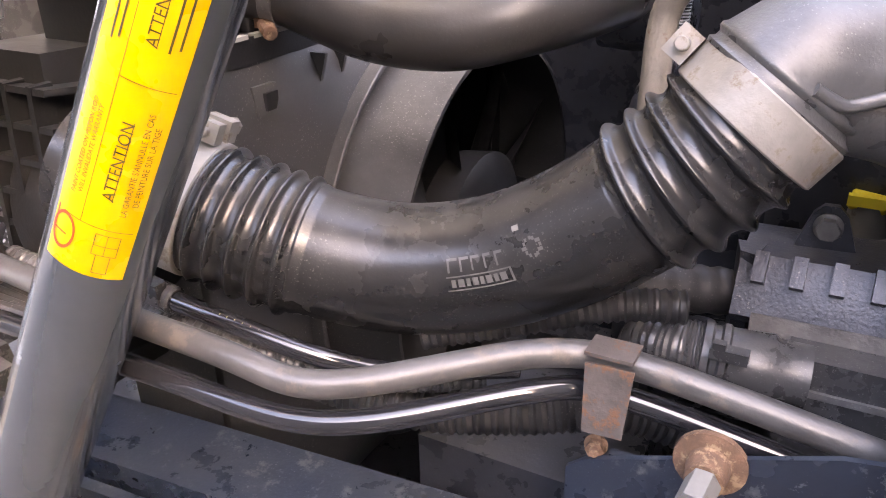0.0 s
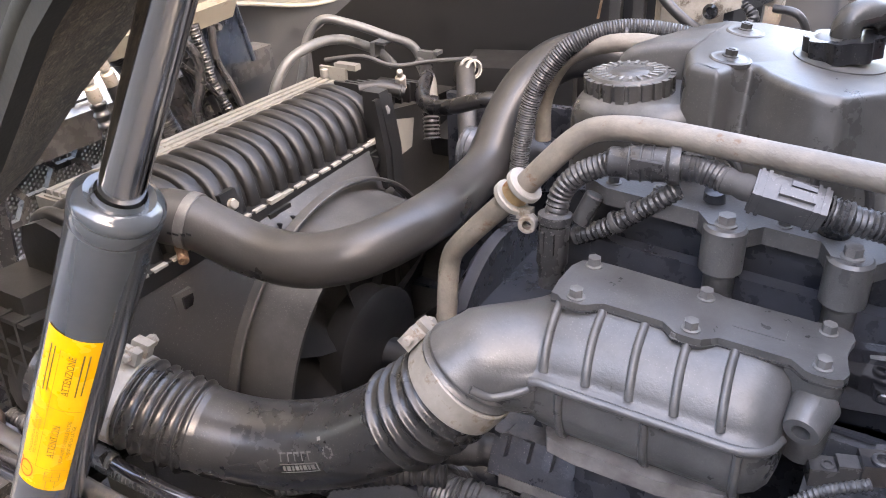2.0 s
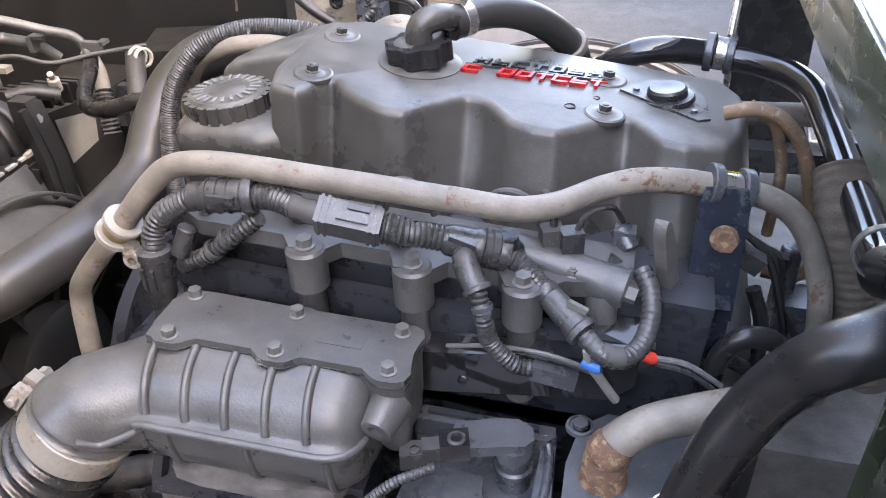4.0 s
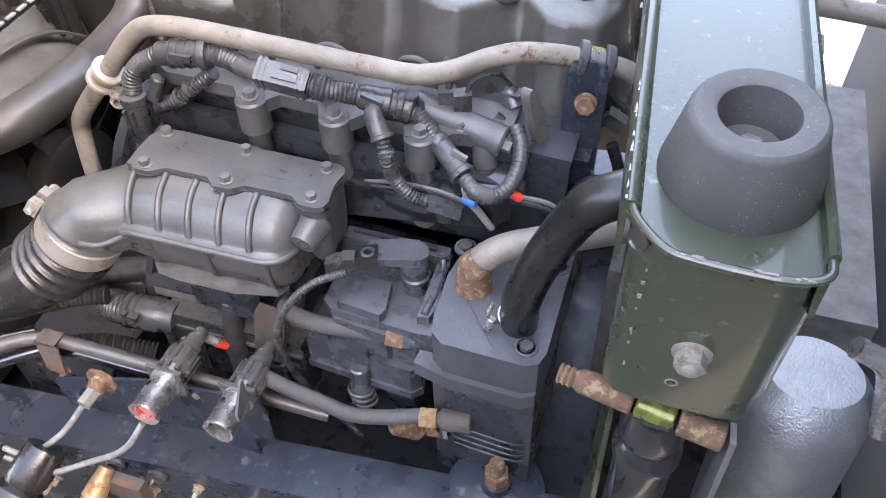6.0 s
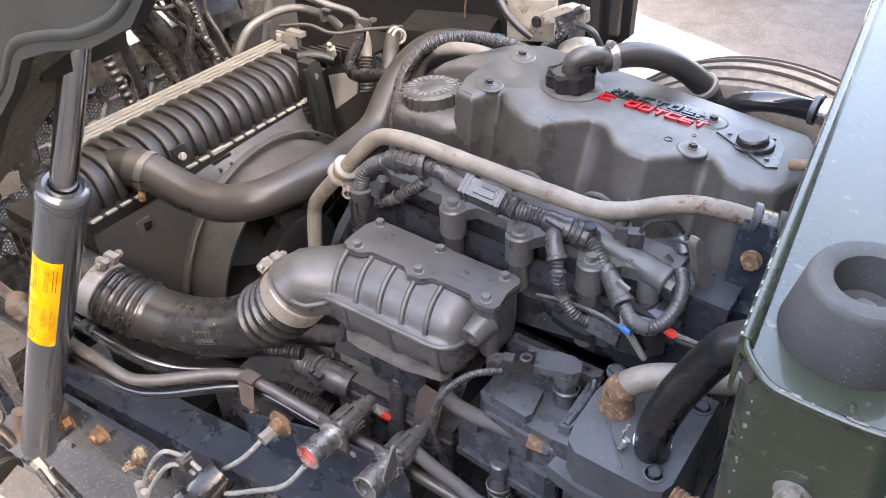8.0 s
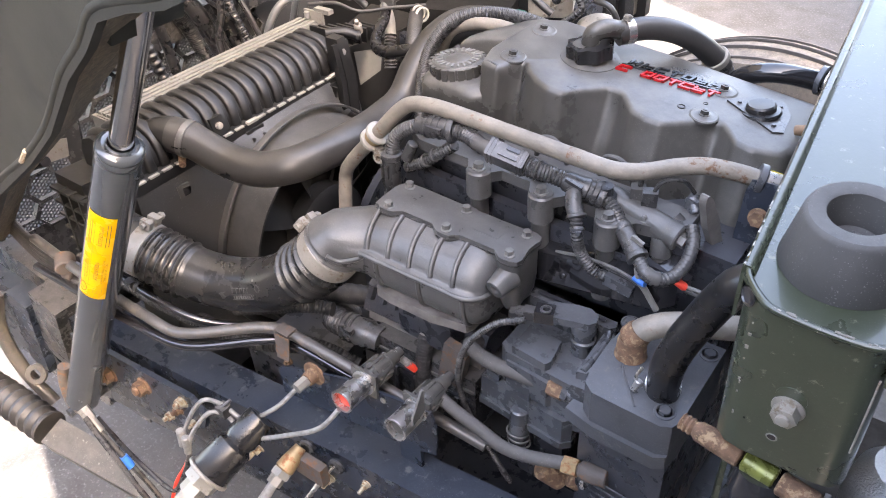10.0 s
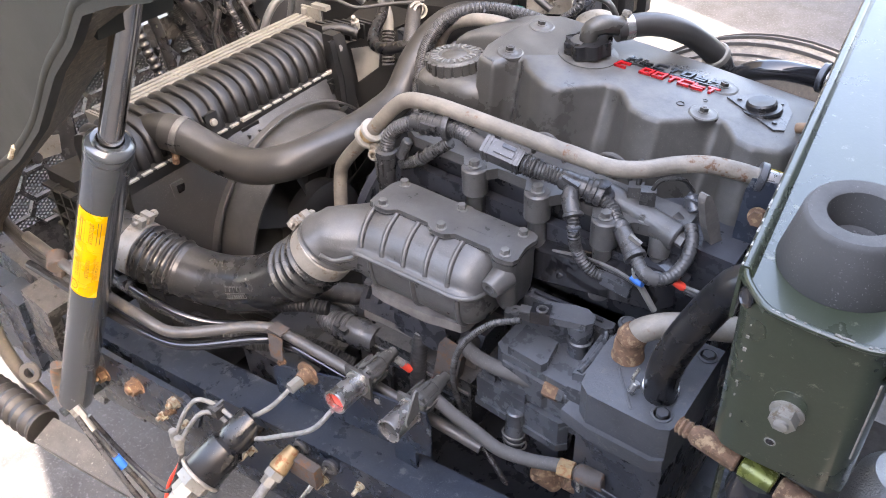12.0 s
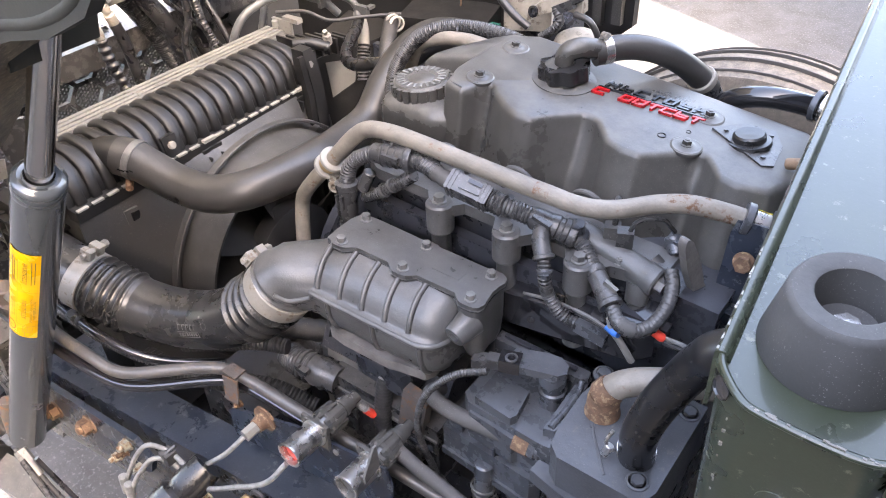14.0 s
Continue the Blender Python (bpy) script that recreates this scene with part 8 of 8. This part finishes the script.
for k, P in enumerate(([V(-1.105, 0.891, 1.513), V(-1.135, 0.930, 1.426), V(-1.145, 0.955, 1.36), V(-1.145, 0.968, 1.30), V(-1.13, 0.975, 1.17), V(-1.10, 0.98, 1.06)], [V(-1.100, 0.850, 1.49), V(-1.107, 0.866, 1.418), V(-1.115, 0.884, 1.345), V(-1.110, 0.890, 1.285), V(-1.095, 0.907, 1.175), V(-1.07, 0.92, 1.05)])):
    hh = thing("hydraulic_hose", P[-1], "hydraulic hose with pale ferrule and black beaded sleeve", "hose", "hydraulic hoses")
    part("tube", tube([P[0], P[1], P[2]], 0.008, 14, 0.01), M_RUSTLINE, hh)
    part("ferrule", lathe(place(P[1], P[2] - P[1]), [(0, 0.009), (0.004, 0.013), (0.024, 0.0135), (0.028, 0.0105), (0.034, 0.0105), (0.038, 0.0155), (0.068, 0.0155), (0.074, 0.012)], 20), M_CLAMP, hh, "pale crimped ferrule")
    part("sleeve", tube(P[2:], 0.0165, 16, 0.003, corr(0.024, 0.14 if k else 0.03)), M_HOSEBLACK, hh)
bk = thing("hanging_bracket", (-1.19, 1.33, 1.28), "blue-black steel bracket plate under cab floor", "bracket")
part("plate", prism([(1.235, 1.31), (1.44, 1.285), (1.40, 1.445), (1.235, 1.445)], 0.006, Matrix(((0, 0, 1, -1.19), (1, 0, 0, 0), (0, 1, 0, 0), (0, 0, 0, 1))), 0.0015), M_RAIL, bk)
part("edge_rib", tube([V(-1.18, 1.40, 1.445), V(-1.18, 1.425, 1.35), V(-1.18, 1.44, 1.285)], 0.007, 10, 0.02), M_RAIL, bk)
bolt(bk, (-1.184, 1.33, 1.40), (1, 0, 0), 0.016, M_BOLT)

# front grille: hexagon frames in front of a fine pale mesh
gr = thing("front_grille", (-1.32, 0.9, 0.9), "black hexagonal grille with fine mesh behind", "grille")
M_MESH = mat("mesh_black", (0.03, 0.031, 0.034), 0.4, var=0.2)
mn = M_MESH.node_tree
tco = mn.nodes.new("ShaderNodeTexCoord")
waves = []
for ang in (0.0, math.pi / 3, -math.pi / 3):
    dt = mn.nodes.new("ShaderNodeVectorMath")
    dt.operation = 'DOT_PRODUCT'
    dt.inputs[1].default_value = (0, 620.0 * math.cos(ang), 620.0 * math.sin(ang))
    mn.links.new(tco.outputs["Object"], dt.inputs[0])
    cs_ = mn.nodes.new("ShaderNodeMath")
    cs_.operation = 'COSINE'
    mn.links.new(dt.outputs["Value"], cs_.inputs[0])
    waves.append(cs_.outputs[0])
ad1, ad2, lt = (mn.nodes.new("ShaderNodeMath") for _ in range(3))
lt.operation = 'LESS_THAN'
lt.inputs[1].default_value = -0.45
mn.links.new(waves[0], ad1.inputs[0])
mn.links.new(waves[1], ad1.inputs[1])
mn.links.new(ad1.outputs[0], ad2.inputs[0])
mn.links.new(waves[2], ad2.inputs[1])
mn.links.new(ad2.outputs[0], lt.inputs[0])
mn.links.new(lt.outputs[0], mn.nodes["Principled BSDF"].inputs["Alpha"])
part("mesh_sheet", box((-1.335, 0.85, 1.00), (0.004, 1.3, 0.42), 0.001), M_MESH, gr, "fine black mesh")
hexr = 0.060
for i in range(13):
    for j in range(5):
        cy = 0.36 + i * hexr * 1.5
        cz = 0.845 + j * hexr * 1.5 + (hexr * 0.75 if i % 2 else 0)
        bm = bmesh.new()
        ri, ro = [], []
        for x in (-1.330, -1.312):
            for rr, store in ((hexr * 0.86, ri), (hexr * 1.0, ro)):
                store.append([bm.verts.new((x, cy + rr * math.cos(math.pi / 3 * k), cz + 0.866 * rr * math.sin(math.pi / 3 * k))) for k in range(6)])
        for k in range(6):
            q = (k + 1) % 6
            bm.faces.new((ri[1][k], ri[1][q], ro[1][q], ro[1][k]))
            bm.faces.new((ri[0][k], ri[0][q], ri[1][q], ri[1][k]))
            bm.faces.new((ro[0][k], ro[0][q], ro[1][q], ro[1][k]))
        part("hexagon_frame", bm, M_PLASTIC, gr)
part("top_bar", box((-1.30, 0.85, 1.245), (0.09, 1.5, 0.075), 0.012), M_PLASTIC, gr)
part("front_beam", box((-1.38, 0.75, 0.72), (0.10, 1.6, 0.18), 0.02), M_PLASTIC, gr)
fb2 = thing("front_bracket", (-1.05, 0.5, 1.15), "black bracket with round stop by the grille", "bracket")
part("plate", prism([(0, 0), (0.10, 0.02), (0.08, -0.16), (0.04, -0.17)], 0.012, place((-1.06, 0.50, 1.28), V(0.6, -0.8, 0), up=(0.8, 0.6, 0)), 0.003), M_PLASTIC, fb2)
part("stop", lathe(place((-1.05, 0.46, 1.30), V(0.5, -0.8, 0.1)), [(0, 0.0), (0, 0.05), (0.03, 0.055), (0.04, 0.045), (0.05, 0.0)], 24), M_PLASTIC, fb2)

# ---------------- front left corner: lamp, step arm ----------------
hl = thing("front_corner", (-0.95, 0.2, 0.55), "black plastic front corner with clear lamp edge", "corner panel")
part("panel", prism([(-1.10, 0.55), (-0.70, 0.62), (-0.62, 0.80), (-0.68, 1.02), (-0.95, 1.06), (-1.12, 0.95)], 0.05, Matrix(((1, 0, 0, 0), (0, 0, -1, 0.28), (0, 1, 0, 0), (0, 0, 0, 1))), 0.015, 3), M_PLASTIC, hl)
part("block", box((-0.72, 0.22, 0.92), (0.10, 0.08, 0.22), 0.012, Matrix.Rotation(0.25, 4, 'Y')), M_PLASTIC, hl)
part("block", box((-0.84, 0.20, 0.86), (0.08, 0.06, 0.26), 0.012, Matrix.Rotation(0.2, 4, 'Y')), M_RAIL, hl)
part("lamp_rim", tube([V(-0.93, 0.17, 0.95), V(-0.96, 0.15, 0.82), V(-0.93, 0.15, 0.68), V(-0.86, 0.16, 0.60)], 0.018, 12, 0.02), M_STEELPIPE, hl, "pale lamp rim")
part("lamp_eye", ring(place((-0.86, 0.15, 0.72), V(0.5, -0.7, 0.5)), 0.014, 0.028, 0.012, 24), M_STEELPIPE, hl)
part("rusty_hook", tube([V(-0.615, 0.14, 0.90), V(-0.625, 0.13, 0.85), V(-0.605, 0.12, 0.79), V(-0.57, 0.12, 0.80)], 0.014, 12, 0.01), M_RUSTPLATE, hl)
for k in range(4):
    part("cable", tube([V(-0.95, 0.27, 1.10 + 0.02 * k), V(-0.75, 0.24, 1.10 + 0.015 * k), V(-0.60, 0.22 + 0.01 * k, 1.12), V(-0.45, 0.25, 1.10)], 0.010, 10, 0.03), M_RUBBER, hl)
part("shiny_bar", tube([V(-1.0, 0.28, 1.22), V(-0.80, 0.29, 1.30), V(-0.66, 0.30, 1.36)], 0.012, 12, 0.03), M_BLACKGLOSS, hl)
part("plate", prism([(0, 0), (0.11, 0.03), (0.115, 0.07), (0.02, 0.06)], 0.004, place((-0.72, 0.27, 1.33), V(0.6, -0.75, 0.2), up=(0.75, 0.6, 0)), 0.001), M_CLAMP, hl, "pale metal tab")
part("rusty_lug", merge(rod((-0.60, 0.235, 1.17), (-0.57, 0.215, 1.16), 0.022, 14, 0.003), tube([V(-0.60, 0.23, 1.18), V(-0.585, 0.22, 1.14), V(-0.595, 0.21, 1.10)], 0.012, 10, 0.01)), M_RUSTPLATE, hl, "rusty lug")
sa = thing("step_arm", (-0.6, 0.05, 0.45), "grey-brown rubber-jointed step arm", "arm")
part("arm", prism([(0, -0.035), (0.85, -0.03), (0.85, 0.03), (0, 0.035)], 0.05, place((-0.70, 0.085, 0.635), V(0.1, -0.25, 1), up=(1, 0.12, -0.02)), 0.012, 3), M_ARM, sa)
part("rubber_joint", tube([V(-1.00, 0.06, 0.69), V(-0.88, 0.07, 0.685), V(-0.72, 0.08, 0.665)], 0.043, 20, 0.006, corr(0.03, 0.08)), M_RUBBER, sa)

# ---------------- far front wheel of the truck ----------------
fw = thing("far_wheel", (0.40, 1.99, 0.0), "dusty black truck tyre on far side", "wheel")
mw = place((0.40, 1.80, 0.622), (0, 1, 0))
part("tyre", lathe(mw, [(0.02, 0.30), (0.0, 0.42), (0.015, 0.53), (0.05, 0.58), (0.16, 0.60), (0.27, 0.58), (0.305, 0.53), (0.32, 0.42), (0.30, 0.30)], 72), M_TYRE, fw)
for k in range(4):
    r = 0.588 if k in (0, 3) else 0.601
    part("tread_groove", lathe(mw, [(0.075 + 0.055 * k, r), (0.076 + 0.055 * k, r + 0.004), (0.080 + 0.055 * k, r + 0.004), (0.081 + 0.055 * k, r)], 72), M_CONE, fw)
part("rim", lathe(mw, [(0.04, 0.0), (0.05, 0.18), (0.09, 0.28), (0.03, 0.31), (0.25, 0.31)], 40), M_TRUCK, fw)

# bits on the far side of the rocker cover
fx2 = thing("air_dryer", (0.0, 1.25, 1.35), "dusty white and grey valve block with cables", "valve block")
part("block", box((0.045, 1.215, 1.56), (0.10, 0.08, 0.09), 0.018, Matrix.Rotation(0.4, 4, 'Z')), M_DIRTYCREAM, fx2)
part("ear", prism([(0, 0), (0.055, 0.006), (0.065, 0.045), (0.02, 0.060), (-0.008, 0.03)], 0.022, place((0.000, 1.17, 1.595), V(0.1, -0.5, 0.8), up=(1, 0.2, 0)), 0.005, 2), M_DIRTYCREAM, fx2)
part("dome", lathe(place((0.190, 1.165, 1.475), V(0.05, -0.15, 1)), [(0, 0.052), (0.045, 0.052), (0.058, 0.047), (0.067, 0.034), (0.071, 0.012), (0.071, 0)], 36), M_DIRTYCREAM, fx2, "dusty cream valve dome")
part("arm", loft([[V(x, y + a, z + b) for a, b in ((-0.014, -0.012), (-0.010, 0.014), (0.012, 0.016), (0.016, -0.012))] for x, y, z in ((0.085, 1.165, 1.565), (0.120, 1.150, 1.590), (0.165, 1.150, 1.608), (0.200, 1.160, 1.600))]), M_DIRTYCREAM, fx2)
part("arm_hole", lathe(place((0.098, 1.140, 1.578), V(-0.2, -1, 0.2)), [(0, 0.012), (0.004, 0.012), (0.005, 0.007), (0.001, 0.006), (0.001, 0)], 18), M_BLACKGLOSS, fx2)
part("plug", merge(box((0.168, 1.138, 1.602), (0.045, 0.018, 0.018), 0.004, Matrix.Rotation(-0.5, 4, 'Y')), rod((0.185, 1.138, 1.615), (0.205, 1.137, 1.628), 0.008, 12, 0.002)), M_PLASTIC, fx2)
part("hose", tube([V(-0.03, 1.16, 1.64), V(0.0, 1.14, 1.62), V(0.03, 1.13, 1.59), V(0.06, 1.13, 1.565), V(0.09, 1.135, 1.545)], 0.0085, 12, 0.008), M_HOSE, fx2)
part("loop", tube([V(0.150, 1.135, 1.595), V(0.165, 1.128, 1.575), V(0.150, 1.125, 1.555), V(0.125, 1.125, 1.535)], 0.0085, 12, 0.002, corr(0.006, 0.1)), M_PLASTIC, fx2)
part("loop", tube([V(0.190, 1.14, 1.590), V(0.225, 1.135, 1.585), V(0.243, 1.14, 1.555), V(0.245, 1.15, 1.51)], 0.0065, 12, 0.006), M_HOSE, fx2)
part("wire", tube([V(-0.09, 1.15, 1.55), V(-0.075, 1.14, 1.60), V(-0.045, 1.14, 1.63), V(-0.01, 1.15, 1.63)], 0.0022, 8, 0.006), M_RUSTLINE, fx2)
part("green_clip", box((0.023, 1.115, 1.541), (0.022, 0.008, 0.010), 0.003), mat("green_clip", (0.01, 0.12, 0.085), 0.4), fx2)
part("stand", box((0.08, 1.26, 1.43), (0.10, 0.08, 0.20), 0.01), M_BLOCK, fx2)

# ---------------- neighbouring truck ----------------
nt_ = thing("parked_truck", (-3.5, 7.0, 0.0), "dark grey truck parked on the yard", "truck")
part("chassis", box((-3.4, 6.94, 0.85), (6.5, 0.9, 0.25), 0.02), M_TRUCK, nt_)
part("body", box((-3.7, 7.04, 2.3), (6.2, 2.4, 2.4), 0.05), M_TRUCK, nt_)
part("side_skirt", box((-4.2, 6.0, 0.8), (3.4, 0.06, 0.6), 0.02), M_TRUCK, nt_)
part("side_skirt", box((1.75, 6.0, 0.75), (4.9, 0.06, 0.9), 0.02), M_TRUCK, nt_)
for k in range(8):
    part("skirt_rib", box((-0.1 + 0.55 * k, 5.96, 0.75), (0.05, 0.03, 0.88), 0.01), M_TRUCK, nt_)
wl = part("wheel", lathe(place((-1.03, 5.68, 0.56), (0, -1, 0)), [(-0.28, 0.35), (-0.28, 0.48), (-0.22, 0.56), (-0.06, 0.56), (0, 0.50), (0.0, 0.36)], 48), M_TYRE, nt_)
part("hub_disc", lathe(place((-1.03, 5.68, 0.56), (0, -1, 0)), [(-0.10, 0.35), (0.0, 0.36), (-0.01, 0.33), (-0.06, 0.30), (-0.03, 0.20), (0.02, 0.13), (0.06, 0.10), (0.06, 0.0)], 40), M_WHEEL, wl, "bright white wheel disc")
for k in range(10):
    a = 2 * math.pi * k / 10
    bolt(nt_, (-1.03 + 0.17 * math.cos(a), 5.68 - 0.02, 0.56 + 0.17 * math.sin(a)), (0, -1, 0), 0.03, M_STEEL, "wheel_nut")

# white van parked ahead of the truck
vn = thing("parked_van", (-4.3, 2.4, 0.0), "white panel van parked ahead of the truck", "van")
part("body", prism([(-1.9, 0.35), (2.2, 0.35), (2.2, 1.9), (2.0, 2.3), (-1.7, 2.3), (-1.9, 1.9)], 1.9, Matrix(((0, 0, -1, -3.4), (1, 0, 0, 2.4), (0, 1, 0, 0), (0, 0, 0, 1))), 0.08, 3), M_VAN, vn)
part("rub_strip", box((-3.395, 2.5, 0.75), (0.02, 3.9, 0.10), 0.006), M_TRUCK, vn)
for y in (1.3, 3.9):
    part("wheel", lathe(place((-3.6, y, 0.34), (1, 0, 0)), [(0, 0.0), (0, 0.2), (0.0, 0.30), (0.03, 0.34), (0.17, 0.34), (0.20, 0.30), (0.20, 0.20), (0.17, 0.0)], 32), M_TYRE, vn)

# ---------------- lower engine and axle, seen between rail and engine ----------------
ax = thing("front_axle", (0.45, 0.9, 0.3), "dark front axle beam and sump under the engine", "axle")
part("beam", box((0.42, 0.95, 0.60), (0.22, 1.9, 0.20), 0.03), M_BLOCK, ax)
part("sump", box((0.36, 0.82, 0.74), (0.60, 0.50, 0.24), 0.05), M_BLOCK, ax)
part("steering_box", box((-0.12, 0.46, 0.86), (0.20, 0.16, 0.26), 0.03), M_BLOCK, ax)
part("cross_beam", box((-0.62, 0.75, 0.72), (0.14, 1.0, 0.18), 0.02), M_BLOCK, ax)
# unseen plate added to stop light leaking up from the ground
part("light_block_tray", box((0.05, 0.75, 0.60), (2.5, 0.86, 0.02), 0.004), M_BLOCK, ax)
part("splash_panel", box((0.045, 1.27, 0.90), (1.01, 0.02, 0.88), 0.004), M_BLOCK, ax)

# ---------------- unseen body behind the cab, added and sized to shade the engine bay ---
rb = thing("sun_block_body", (2.2, 0.72, 0.9), "unseen grey box body that keeps sun off the engine bay", "truck body")
part("box", box((3.2, 0.425, 2.05), (4.0, 2.51, 2.3), 0.03), M_CONC, rb)

# unseen plain wall added behind the camera to darken the near faces
solo("light_block_wall", box((0.6, -2.1, 1.4), (9.0, 0.2, 2.8), 0.02), M_CONC, (0.6, -2.1, 0.0), "plain grey wall added out of view to block light", "wall", kind="structure")

# a made-up trailer out of view, added so that its shadow lies on the far asphalt
tr = thing("shade_trailer", (4.8, 4.9, 0.0), "grey box trailer added out of view to shade the far asphalt", "trailer")
part("box", box((4.9, 5.6, 1.7), (4.6, 4.0, 2.1), 0.04), M_CONC, tr)
for x in (3.4, 4.6, 5.8):
    part("wheel", lathe(place((x, 3.65, 0.5), (0, -1, 0)), [(-0.28, 0.0), (-0.28, 0.45), (-0.22, 0.5), (-0.06, 0.5), (0, 0.45), (0, 0)], 32), M_TYRE, tr)
